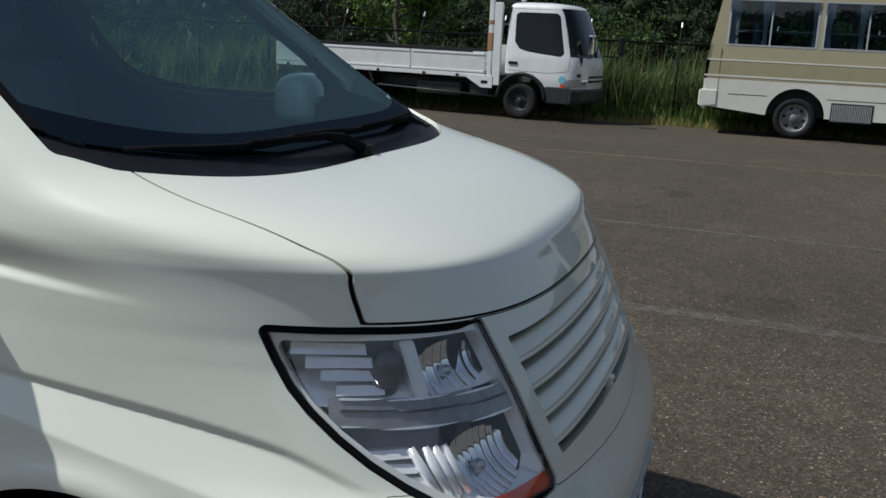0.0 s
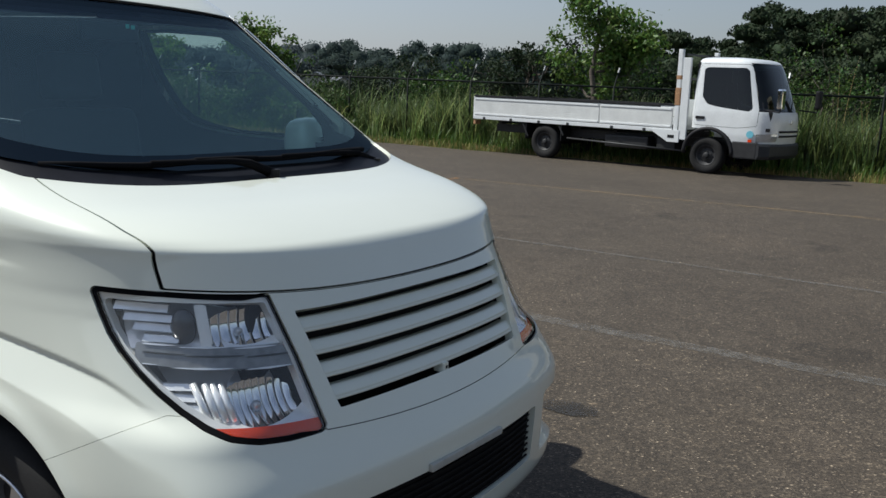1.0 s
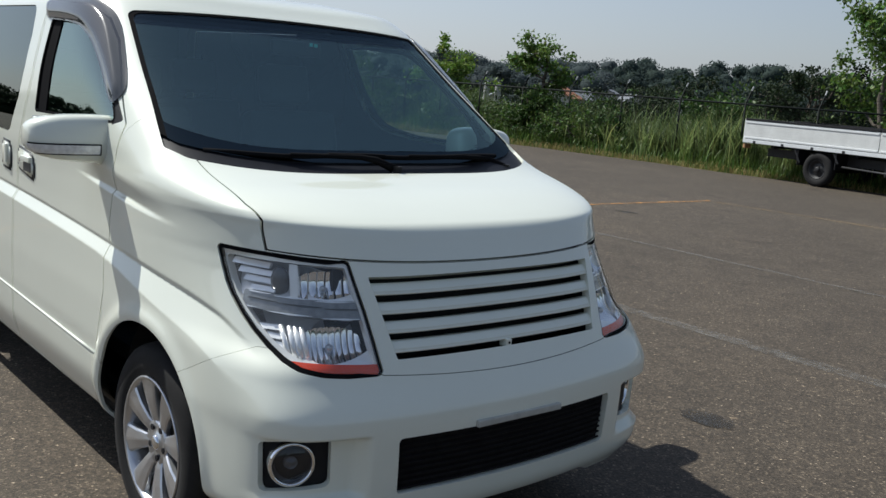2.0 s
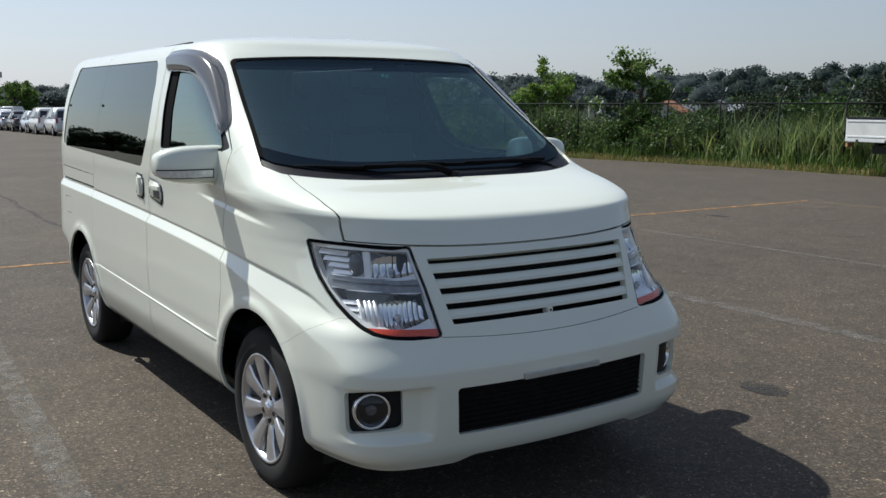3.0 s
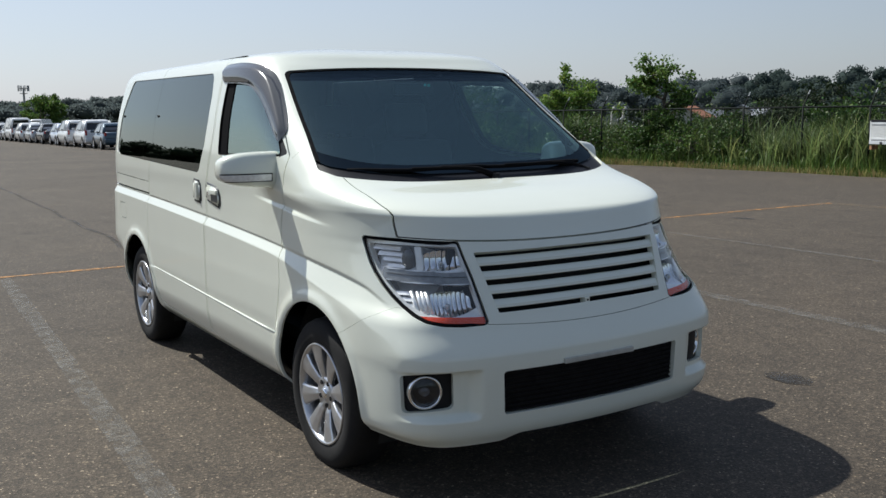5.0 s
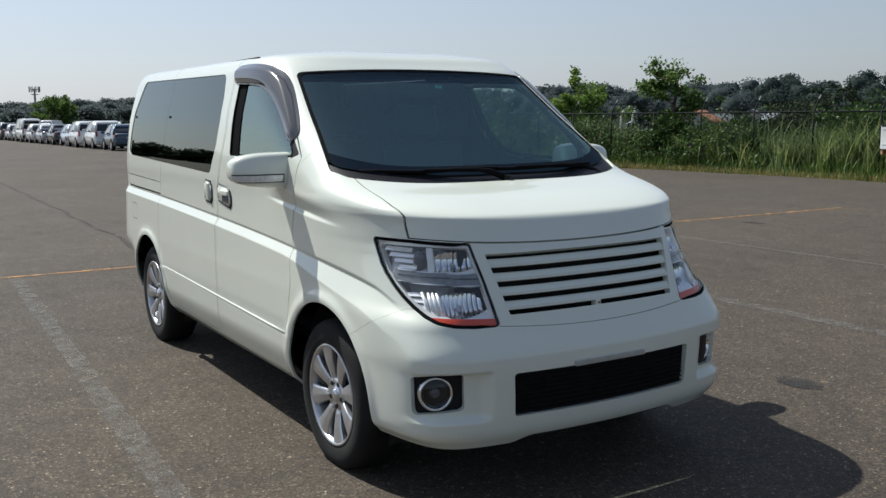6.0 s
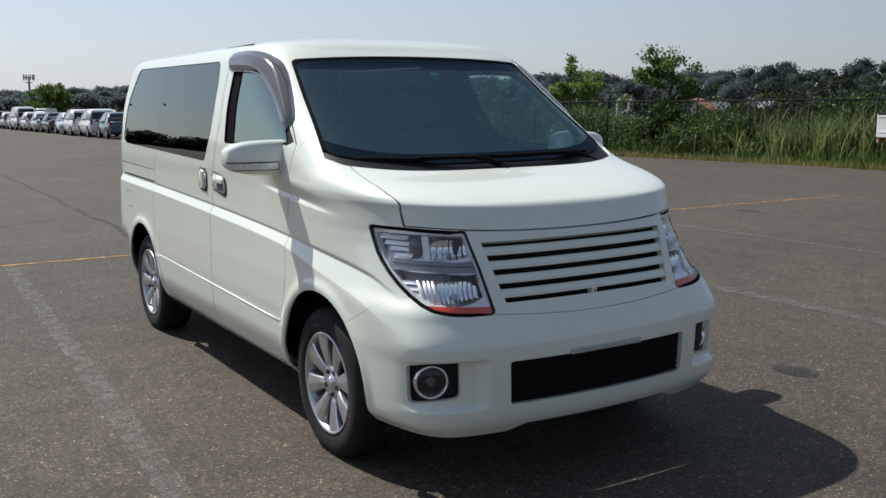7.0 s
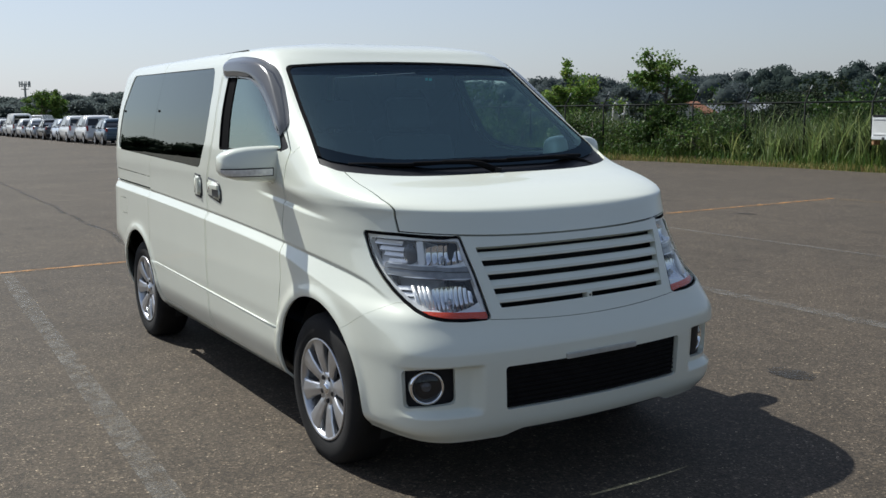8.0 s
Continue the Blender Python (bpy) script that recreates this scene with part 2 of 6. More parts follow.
class Skin:
    """A triangle skin from which panels are taken out one after another."""

    def __init__(self, V, N, F):
        self.V, self.N, self.F = V, N, F

    def take(self, field, gap=0.0, where=None):
        """Takes out what lies within field (V -> d, negative inside); leaves a gap all round."""
        use = self.F if where is None else self.F[where(self.V[self.F].mean(1))]
        rest = self.F[:0] if where is None else self.F[~where(self.V[self.F].mean(1))]
        d = field(self.V)
        V, N, fin, fout = cut(self.V, self.N, use, d + gap / 2)
        if gap:
            V, N, _, fout = cut(V, N, fout, field(V) - gap / 2)
        self.V, self.N, self.F = V, N, np.concatenate([rest, fout])
        return Skin(V, N, fin)

    def only(self, keep):
        return Skin(self.V, self.N, self.F[keep(self.V[self.F].mean(1))])

    def moved(self, amount):
        return Skin(self.V + self.N * amount, self.N, self.F)

    def build(self, name, material, parent, label="", thick=0.012, flange=None):
        used, F = np.unique(self.F, return_inverse=True)
        F = F.reshape(-1, 3)
        V, N = self.V[used], self.N[used]
        E = np.concatenate([F[:, [0, 1]], F[:, [1, 2]], F[:, [2, 0]]])
        key = np.sort(E, 1)
        _, idx, cnt = np.unique(key, axis=0, return_index=True, return_counts=True)
        rim = E[idx[cnt == 1]]
        faces = F
        if thick:
            ru, ri = np.unique(rim, return_inverse=True)
            ri = ri.reshape(-1, 2)
            n0, nr = len(V), len(ru)
            V = np.r_[V, V[ru], V[ru] - N[ru] * thick]
            a, b = n0 + ri[:, 0], n0 + ri[:, 1]
            q = np.concatenate([np.c_[b, a, a + nr], np.c_[b, a + nr, b + nr]])
            faces = np.concatenate([F, q])
        me = bpy.data.meshes.new(name)
        me.vertices.add(len(V))
        me.vertices.foreach_set("co", V.ravel())
        me.loops.add(len(faces) * 3)
        me.loops.foreach_set("vertex_index", faces.ravel())
        me.polygons.add(len(faces))
        me.polygons.foreach_set("loop_start", np.arange(0, len(faces) * 3, 3))
        me.update(calc_edges=True)
        me.validate()
        return link(name, me, material, parent, label, smooth=True)


def grid_skin(P):
    """A skin over rings of points that close on themselves."""
    nrow, ncol = P.shape[:2]
    V = P.reshape(-1, 3)
    i, j = np.meshgrid(np.arange(nrow - 1), np.arange(ncol), indexing="ij")
    a, b = i * ncol + j, i * ncol + (j + 1) % ncol
    c, e = a + ncol, b + ncol
    F = np.concatenate([np.c_[a.ravel(), b.ravel(), e.ravel()], np.c_[a.ravel(), e.ravel(), c.ravel()]])
    n = np.cross(V[F[:, 1]] - V[F[:, 0]], V[F[:, 2]] - V[F[:, 0]])
    N = np.zeros_like(V)
    for k in range(3):
        np.add.at(N, F[:, k], n)
    N /= np.maximum(np.linalg.norm(N, axis=1), 1e-12)[:, None]
    return Skin(V, N, F)


# ---- the van ----
def van_surface(fine=1.0):
    """The whole outer form as one skin, lofted from level to level. x ahead, y to the left."""
    T = [0, 1, 2, 3, 4, 5, 6, 7, 8, 8.4, 9, 10, 11, 12, 13, 14, 15, 16]
    TC = T[:9] + [8.2, 8.4, 8.6] + T[10:]                # a tighter fold along the front of the hood
    zf = curve(TC, [.245, .33, .55, .615, .72, .80, 1.00, 1.045, 1.100, 1.133, 1.151, 1.168, 1.214, 1.268, 1.52, 1.818, 1.884, 1.926, 1.941, 1.946])
    zs = curve(TC, [.27, .33, .55, .62, .735, .82, 1.00, 1.06, 1.13, 1.155, 1.172, 1.188, 1.222, 1.295, 1.55, 1.842, 1.902, 1.930, 1.941, 1.946])
    xf = curve(TC, [2.31, 2.362, 2.376, 2.372, 2.322, 2.282, 2.202, 2.178, 2.147, 2.129, 2.110, 2.070, 1.922, 1.665, 1.226, 0.787, 0.665, 0.42, 0.08, -0.2])
    xr = curve(T, [-2.33, -2.39, -2.42, -2.42, -2.41, -2.40, -2.38, -2.375, -2.37, -2.366, -2.36, -2.35, -2.30, -2.20, -2.14, -2.0, -1.8, -1.6])
    w = curve(T, [.815, .853, .863, .866, .866, .864, .861, .860, .860, .861, .863, .861, .832, .772, .715, .53, .28, .0])
    nf = curve(T, [10, 12, 11.5, 11.5, 10.0, 5.7, 3.92, 3.8, 3.95, 4.2, 4.75, 4.3, 4.2, 4.7, 4.4, 4.0, 3.0, 2.5])
    bow = curve(T, [.12, .155, .155, .15, .17, .125, .065, .055, .045, .025, 0, 0, 0, 0, 0, 0, 0, 0])
    xc = curve(T, [1.2, 1.2, 1.2, 1.2, 1.2, 1.2, 1.2, 1.2, 1.15, 1.11, 1.05, .95, .55, .10, .05, 0, -.2, -.4])
    sub = [int(max(1, k * fine)) for k in (9, 20, 12, 14, 22, 46, 15, 17, 26, 20, 34, 34, 10, 14, 14, 8)]
    rows = np.concatenate([i + np.arange(k) / k for i, k in enumerate(sub)] + [[15.999]])
    nfr, nsd, nre = int(200 * fine), int(170 * fine), int(46 * fine)
    P = []
    th = np.linspace(0, math.pi / 2, 400)

    def arc(cx, a, b, n, count):
        x, y = cx + a * np.cos(th) ** (2 / n), b * np.sin(th) ** (2 / n)
        s = np.r_[0, np.cumsum(np.hypot(np.diff(x), np.diff(y)))]
        q = np.linspace(0, s[-1], count)
        return np.interp(q, s, x), np.interp(q, s, y)

    for t in rows:
        wt = max(float(w(t)), 1e-3)
        fx, fy = arc(xc(t), xf(t) - xc(t), wt, nf(t), nfr)
        fx = fx - float(bow(t)) * fy ** 2
        cr = -1.75 + 0.2 * max(0, t - 12) / 4
        sx = np.linspace(float(fx[-1]), cr, nsd + 2)[1:-1]
        rx, ry = arc(cr, xr(t) - cr, wt, 5.0, nre)
        x = np.r_[fx, sx, rx[::-1]]
        y = np.r_[fy, np.full(nsd, wt), ry[::-1]]
        front = np.clip(1 - (y / wt) ** 2, 0, 1) * (x > 0)
        z = float(zs(t)) + (float(zf(t)) - float(zs(t))) * np.sqrt(front)
        P.append(np.c_[x, y, z])
    P = np.array(P)                                # rows, columns, 3: the left half
    x, y, z = P[..., 0], P[..., 1], P[..., 2]
    # body lines on the flanks
    flank = step(0.45, 0.8, y) * step(-2.45, -2.2, x)
    zc = curve([-2.4, -1.07, 0.0, 1.18, 1.57, 1.85, 2.02, 2.4], [1.07, 1.036, 1.0, .942, .905, .857, .795, .66])(x)
    ahead = step(1.0, 1.75, x)
    fade = step(2.15, 1.85, x)
    out = (0.018 + .005 * ahead) * np.clip((zc + .004 - z) / (.042 + .05 * ahead), 0, 1) * fade
    hollow = (.0045 + .003 * ahead) * fade
    out -= np.where(z > zc + .004, hollow * np.clip(1 - (z - zc - .004) / (.012 + .004 * ahead), 0, 1), hollow * np.clip(1 - (zc + .004 - z) / (.042 + .05 * ahead), 0, 1))
    zl = .555 - .024 * x
    sill = step(1.12, 1.06, x) * step(-1.25, -1.15, x)
    out += 0.004 * step(zl + .006, zl - .008, z) * sill
    out -= 0.035 * step(.46, .26, z) * step(1.25, 1.0, x)
    out -= 0.13 * step(.70, .40, z) * step(-1.82, -2.12, x)
    # fender scallop under the mirror
    zs0 = 1.127 - .10 * (x - 1.36)
    sc = np.clip(1 - (z - zs0) / .075, 0, 1) ** 1.5 * np.clip((z - zs0 + .014) / .014, 0, 1) * step(0.75, 1.15, x) * step(1.66, 1.25, x)
    out -= 0.012 * sc
    out += 0.006 * np.exp(-((z - (1.235 - .13 * (x - 1.0))) / .035) ** 2) * step(0.5, 1.0, x) * step(1.8, 1.3, x)
    for cx in (1.475, -1.475):                                     # flared arches
        r = np.hypot(x - cx, z - .345)
        out += 0.012 * np.exp(-((r - .42) / .035) ** 2) * step(.2, .4, z)
    out += 0.024 * step(1.9, 1.3, x) * (.4 + .6 * step(1.86, 1.5, z))      # full width behind the front wheels
    P[..., 1] = y + out * flank
    P[..., 2] = z - .017 * step(.75, .25, x) * step(1.45, 1.78, z) * step(.25, .6, y)
    yy, xx, zz = P[..., 1], P[..., 0], P[..., 2]
    # scoops beside the fog lamps
    scoop = step(.548, .60, yy) * step(.375, .39, zz) * step(.575, .562, zz) * (xx > 2.0) * step(.86, .78, yy)
    P[..., 0] -= 0.042 * scoop
    nrow, ncol = P.shape[:2]
    L = P.copy()
    R = P[:, 1:-1].copy()
    R[..., 1] *= -1
    full = np.concatenate([L, R[:, ::-1]], axis=1)                 # front centre, left, rear centre, right
    full[:, 0, 1] = 0
    return grid_skin(full)



HUB_Z, FRONT_HUB = .330, .323


def make_wheel(name, label, m, turn, hub):
    """An alloy wheel round the y axis, turned by that many degrees; its face looks to -y."""
    wheel = empty(name, m, label, "wheel")
    bm = turned([(.226, -.095), (.236, -.104), (.275, -.112), (.312, -.108), (.333, -.092), (.341, -.07), (.345, -.03), (.345, .03), (.341, .07),
                         (.333, .092), (.312, .108), (.275, .112), (.232, .102), (.226, .095)], 96)
    bm.transform(Matrix.Rotation(radians(turn), 4, "Y"))
    for v in bm.verts:                       # the load flattens the foot of the tyre
        v.co.z = max(v.co.z, -hub + .001)
    bm.transform(Matrix.Rotation(-radians(turn), 4, "Y"))
    part("tyre", bm, RUBBER, wheel, smooth=True)
    bm = turned([(.229, -.098), (.232, -.104), (.227, -.108), (.219, -.104), (.212, -.086), (.206, -.05), (.200, .05), (.215, .10), (.229, .10)], 64)
    rim = part("rim", bm, ALLOY, wheel, smooth=True)
    bm = turned([(.0, .01), (.12, .01), (.18, .015), (.18, .022), (.0, .022)], 40)
    part("brake_disc", bm, mat("brake_iron", (.16, .15, .145), .5, .8, vary=.3, scale=20), wheel, smooth=True)
    # eight spokes, flared outwards
    for k in range(8):
        bm = bmesh.new()
        rows = []
        for r, half, y in ((.045, .024, -.070), (.09, .026, -.084), (.15, .037, -.094), (.205, .051, -.098), (.222, .057, -.100)):
            ring = []
            for q, dy in ((-1.0, .02), (-1.0, .005), (-.82, 0.0), (-.1, -.004), (.1, -.004), (.82, 0.0), (1.0, .005), (1.0, .02)):
                ring.append(bm.verts.new((q * half, y + dy, r)))
            rows.append(ring)
        for a, b in zip(rows, rows[1:]):
            for i in range(len(a) - 1):
                bm.faces.new((a[i], a[i + 1], b[i + 1], b[i]))
        bm.transform(Matrix.Rotation(2 * math.pi * (k + .25) / 8, 4, "Y"))
        bmesh.ops.recalc_face_normals(bm, faces=bm.faces)
        part("spoke", bm, ALLOY, wheel)
    part("hub", turned([(.0, -.082), (.03, -.084), (.034, -.078), (.05, -.076), (.075, -.082), (.078, -.06), (.0, -.06)][::-1], 32), ALLOY, wheel, smooth=True)
    for k in range(5):
        a = 2 * math.pi * (k + .1) / 5
        p = Vector((.057 * math.cos(a), 0, .057 * math.sin(a)))
        part("wheel_nut", cyl(p + Vector((0, -.083, 0)), p + Vector((0, -.06, 0)), .011, sides=8), TRIM, wheel)
    part("centre_cap", turned([(.0, -.094), (.018, -.093), (.026, -.088), (.027, -.08)], 24), CHROME, wheel, smooth=True)
    return wheel


def make_van():
    van = empty("van", pose(0, 0.010, 0, 0, 0, -1.1), "pearl white minivan with tinted rear windows, parked on the asphalt", "van")
    skin = van_surface()
    ay = lambda V: np.abs(V[:, 1])
    flank = lambda C: (np.abs(C[:, 1]) > .58) & (C[:, 0] < 1.98)
    front = lambda C: C[:, 0] > 1.35

    def side(points, radius=0.0):
        f = outline(points, radius)
        return lambda V: np.maximum(f(V[:, 0], V[:, 2]), .55 - np.abs(V[:, 1]))

    # fields of the panels
    rear_glass = side([(-1.99, 1.305), (-1.905, 1.61), (-1.765, 1.822), (.0, 1.806), (.04, 1.68), (.042, 1.54), (.01, 1.41), (-.082, 1.250)], .06)
    door_open = side([(.25, 1.36), (1.13, 1.378), (1.05, 1.47), (.88, 1.595), (.72, 1.70), (.60, 1.742), (.25, 1.755)], .02)
    far_open = side([(.07, 1.752), (.10, 1.64), (.14, 1.55), (.19, 1.475), (.25, 1.405), (.33, 1.36), (.44, 1.335), (.62, 1.318), (1.12, 1.318), (1.12, 1.385), (1.05, 1.47), (.88, 1.595), (.72, 1.70), (.60, 1.742), (.25, 1.755)])
    near_open = door_open
    door_open = lambda V: np.where(V[:, 1] < 0, near_open(V), far_open(V))      # the passenger window reaches farther back
    sail = side([(1.07, 1.47), (1.17, 1.392), (1.10, 1.372), (1.045, 1.43)], .006)
    front_door = side([(.04, .33), (1.02, .288), (1.04, .45), (1.085, .62), (1.13, .78), (1.122, 1.04), (1.165, 1.2), (1.195, 1.38), (1.09, 1.475), (.985, 1.570), (.865, 1.672), (.745, 1.752), (.60, 1.805),
                       (.17, 1.828), (.175, 1.5), (.105, 1.295), (.045, 1.16), (.033, 1.0)], .015)
    slide_door = side([(.025, .33), (-1.00, .345), (-1.045, .50), (-1.17, .66), (-1.17, 1.1), (-1.05, 1.48), (-1.03, 1.926), (.15, 1.922), (.155, 1.5), (.087, 1.295), (.027, 1.16), (.015, 1.0)], .02)
    edge = curve([1.2, 1.319, 1.471, 1.644, 1.791, 1.9], [.842, .813, .770, .726, .689, .659])
    base = lambda V: 1.265 + .034 * (np.abs(V[:, 1]) / .77) ** 4 + .016 * step(.76, .81, np.abs(V[:, 1]))
    head = lambda V: 1.812 - .021 * (V[:, 1] / .67) ** 2

    def screen(inset=0.0, low=0.0, high=0.0):
        def corner(a, b, r):
            """Both within, with a rounded corner between them."""
            return np.where((a > -r) & (b > -r), np.hypot(a + r, b + r) - r, np.maximum(a, b))

        def field(V):
            a = np.abs(V[:, 1]) - edge(V[:, 2]) + inset
            foot = base(V) - V[:, 2] + low
            top = (V[:, 2] - head(V) + high) * 1.3
            return np.maximum(np.maximum(corner(a, foot, .006), corner(a, top, .03)), .5 - V[:, 0])
        return field

    lip = lambda V: 1.044 + .03 * (V[:, 1] / .72) ** 2
    seam = curve([1.3, 1.488, 1.695, 1.85, 1.908, 1.977, 2.05], [.76, .747, .750, .748, .740, .726, .712])
    hood = lambda V: np.max([ay(V) - seam(V[:, 0]), lip(V) - V[:, 2], 1.33 - V[:, 0], V[:, 2] - 1.32], axis=0)
    lamp_shape = outline([(.918, 1.073), (1.101, 1.068), (1.334, 1.054), (1.407, .913), (1.487, .737), (1.400, .737), (1.335, .743), (1.270, .757), (1.210, .780), (1.150, .810), (1.093, .846), (1.042, .886), (.999, .928), (.968, .968), (.946, 1.010)], .012)
    U = lambda V: .786 * V[:, 0] - .618 * np.abs(V[:, 1])
    lamp = lambda V: np.maximum(lamp_shape(U(V), V[:, 2]), 1.6 - V[:, 0])
    grille_y = lambda V: .495 + (V[:, 2] - .737) * .187
    grille = lambda V: np.max([ay(V) - grille_y(V), V[:, 2] - lip(V) + .004, .716 + .09 * V[:, 1] ** 2 - V[:, 2], 1.7 - V[:, 0]], axis=0)
    U2 = lambda V: .804 * V[:, 0] - .593 * (np.abs(V[:, 1]) + .05 * (V[:, 1] > 0))
    fog_shape = outline([(1.234, .555), (1.43, .572), (1.43, .416), (1.238, .402)], .02)
    fog = lambda V: np.maximum(fog_shape(U2(V), V[:, 2]), 2.0 - V[:, 0])
    intake_shape = outline([(-.468, .557), (.468, .557), (.46, .378), (-.46, .378)], .014)
    intake = lambda V: np.maximum(intake_shape(V[:, 1], V[:, 2]), 2.1 - V[:, 0])
    bumper_top = lambda V: np.where(V[:, 0] < 2.05, .655 + .50 * (V[:, 0] - 1.75), .805)
    bumper = lambda V: np.max([V[:, 2] - bumper_top(V), 1.70 - V[:, 0]], axis=0)

    def arch(V):
        d = np.minimum(np.hypot(V[:, 0] - 1.492, V[:, 2] - .338) - .412, np.hypot(V[:, 0] + 1.465, V[:, 2] - .345) - .410)
        return np.maximum(d, .45 - np.abs(V[:, 1]))

    # the dark shell behind the panels, with the same openings
    under = van_surface(.45).moved(-.022)
    under.V = under.V * np.array((1, .96, 1))
    for field, more in ((rear_glass, .012), (door_open, .012), (lamp, -.006), (grille, -.008), (intake, .0), (fog, .0), (arch, .10)):
        under.take(lambda V, f=field, k=more: f(V) - k)
    under.take(screen(-.005, .03, -.01))
    under.build("inner_shell", SHELL, van, "dark inner shell and roof lining", thick=0)

    # front lip is raised between its ends
    skin.take(lambda V: np.maximum(V[:, 2] - (.286 - .03 * step(.36, .46, np.abs(V[:, 1]))), 2.0 - V[:, 0]))
    skin.take(arch)
    both = lambda part_skin: (part_skin.only(lambda C: C[:, 1] < 0), part_skin.only(lambda C: C[:, 1] >= 0))

    zone = skin.take(screen())
    cowl = zone.take(lambda V: V[:, 2] - base(V) - .034 - .012 * (np.abs(V[:, 1]) / .75) ** 4)
    cowl.moved(-.012).build("cowl", COWL, van, "black plastic cowl under the wipers", thick=.01)
    pane = zone.take(screen(.016, .0, .007))
    zone.moved(-.003).build("windscreen_moulding", WIPERBLACK, van, thick=.01)
    bands = [pane.take(lambda V, k=k: 1.742 + .018 * (3 - k) - V[:, 2]) for k in range(4)]
    frit = pane.take(lambda V: V[:, 2] - base(V) - .072 - .03 * (np.abs(V[:, 1]) / .75) ** 6)
    p = pane.moved(-.006).build("windscreen", SCREEN, van, "clear greenish windscreen", thick=0)
    for k, band in enumerate(bands):
        band.moved(-.006).build("shade_band", SHADEBANDS[k], p, "blue tinted band along the top", thick=0)
    frit.moved(-.006).build("frit", FRIT, p, "black printed edge", thick=0)

    hood_skin = skin.take(hood, .0045, front)
    lamps = skin.take(lamp, .003, lambda C: (C[:, 0] > 1.55) & (np.abs(C[:, 1]) > .3))
    grille_skin = skin.take(grille, .0022, front)
    hood_skin.build("hood", PAINT, van)

    glass_rear = skin.take(rear_glass, .003, lambda C: C[:, 0] < .2)
    for s in both(glass_rear):
        sgn = -1 if s.V[s.F].mean(1)[:, 1].mean() < 0 else 1
        rear_part = s.take(lambda V: V[:, 0] + 1.05 + .12 * (1.55 - V[:, 2]), .003)
        s.moved(-.004).build("sliding_door_glass", TINTED, van, "dark privacy glass", thick=.004)
        quarter = rear_part.moved(-.004).build("quarter_glass", TINTED, van, "dark privacy glass", thick=.004)
        for qx, qz in ((-1.86, 1.575), (-.98, 1.572)):
            part("rubber_dot", cyl((qx, sgn * (.857 - .2 * (qz - 1.55)), qz), (qx, sgn * (.845 - .2 * (qz - 1.55)), qz), .008, sides=12), TRIM, quarter, "small black rubber stud")

    door_zone = skin.take(door_open, 0, flank)
    black = skin.take(sail, 0, flank)
    doors = both(skin.take(front_door, .006, flank))
    slides = both(skin.take(slide_door, .006, flank))
    panes, sails = both(door_zone), both(black)
    for i, d in enumerate(doors):
        ob = d.build("front_door", PAINT, van)
        gasket = panes[i].take(lambda V: -(door_open(V) + .010))
        gasket.moved(-.001).build("window_gasket", WIPERBLACK, ob, "black rubber round the door window", thick=.035)
        frame_part = panes[i].take(lambda V: np.minimum(V[:, 0] - .36 - .05 * (1.75 - V[:, 2]), 1.745 - V[:, 2] - .0))
        g, f = frame_part, panes[i]
        # what lies ahead of the black pillar strip is the pane
        strip = g.take(lambda V: np.maximum(V[:, 0] - .365 + .02 * (V[:, 2] - 1.5), V[:, 1]))
        if len(strip.F):
            strip.moved(-.008).build("pillar_strip", WIPERBLACK, ob, "black pillar trim", thick=.01)
        g.moved(-.012).build("door_glass", DOORGLASS, ob, "clear door glass", thick=0)
        f.moved(-.012).build("door_glass", DOORGLASS, ob, thick=0)
        sails[i].moved(-.002).build("sail_panel", TRIM, ob, "black corner panel", thick=.01)
    for d in slides:
        d.build("sliding_door", PAINT, van)

    # lower grille, fog lamps, bumper
    hole = skin.take(intake, 0, front)
    fogs = skin.take(fog, 0, front)
    bump = skin.take(bumper, .0012, lambda C: C[:, 0] > 1.5)
    b = bump.build("front_bumper", PAINT, van, thick=.025)
    hole.moved(-.023).build("intake_mesh", INTAKE, b, "black mesh of the lower intake", thick=.0)
    for k in range(9):
        z = .39 + .0195 * k
        bm = bmesh.new()
        pts = [(2.376 - .150 * y * y - .019 - .02 * max(0, .42 - z), y, z) for y in np.linspace(-.450, .450, 15)]
        tube(pts, .004, 6, bm)
        part("intake_bar", bm, INTAKE, b, smooth=True)
    part("plate_bar", box(2.362, -.19, .555, 2.384, .18, .577, .004), TAPE, b, "white bar that once held the number plate")
    for s in both(fogs):
        f = s.moved(-.028).build("fog_lamp_surround", TRIM, b, "black recess round the fog lamp", thick=.0)
        sg = -1 if s.V[s.F].mean(1)[:, 1].mean() < 0 else 1
        c = Vector((2.200, -.748, .486) if sg < 0 else (2.190, .716, .486))
        turn = Vector((.945, .33 * sg, 0)).to_track_quat("-Y", "Z").to_matrix().to_4x4()
        m = Matrix.Translation(c) @ turn
        bm = turned([(.056, .03), (.058, -.010), (.063, -.014), (.068, -.010), (.070, .0), (.070, .03)], 40)
        bm.transform(m)
        part("chrome_ring", bm, CHROME, f, smooth=True)
        bm = turned([(.0, .045), (.03, .04), (.05, .02), (.060, -.004)], 32)
        bm.transform(m)
        part("reflector", bm, POD, f, smooth=True)
        bm = turned([(.0, -.012), (.03, -.010), (.05, -.004), (.061, .002)], 32)
        bm.transform(m)
        part("fog_lens", bm, FOGLENS, f, smooth=True)
        bm = turned([(.0, -.002), (.016, .0), (.024, .012), (.024, .04)], 24)
        bm.transform(m)
        part("bulb_shield", bm, POD, f, smooth=True)

    # grille: a framed opening with four louvre blades
    half_at = lambda z: .482 - .046 * (1.0 - z) / .22
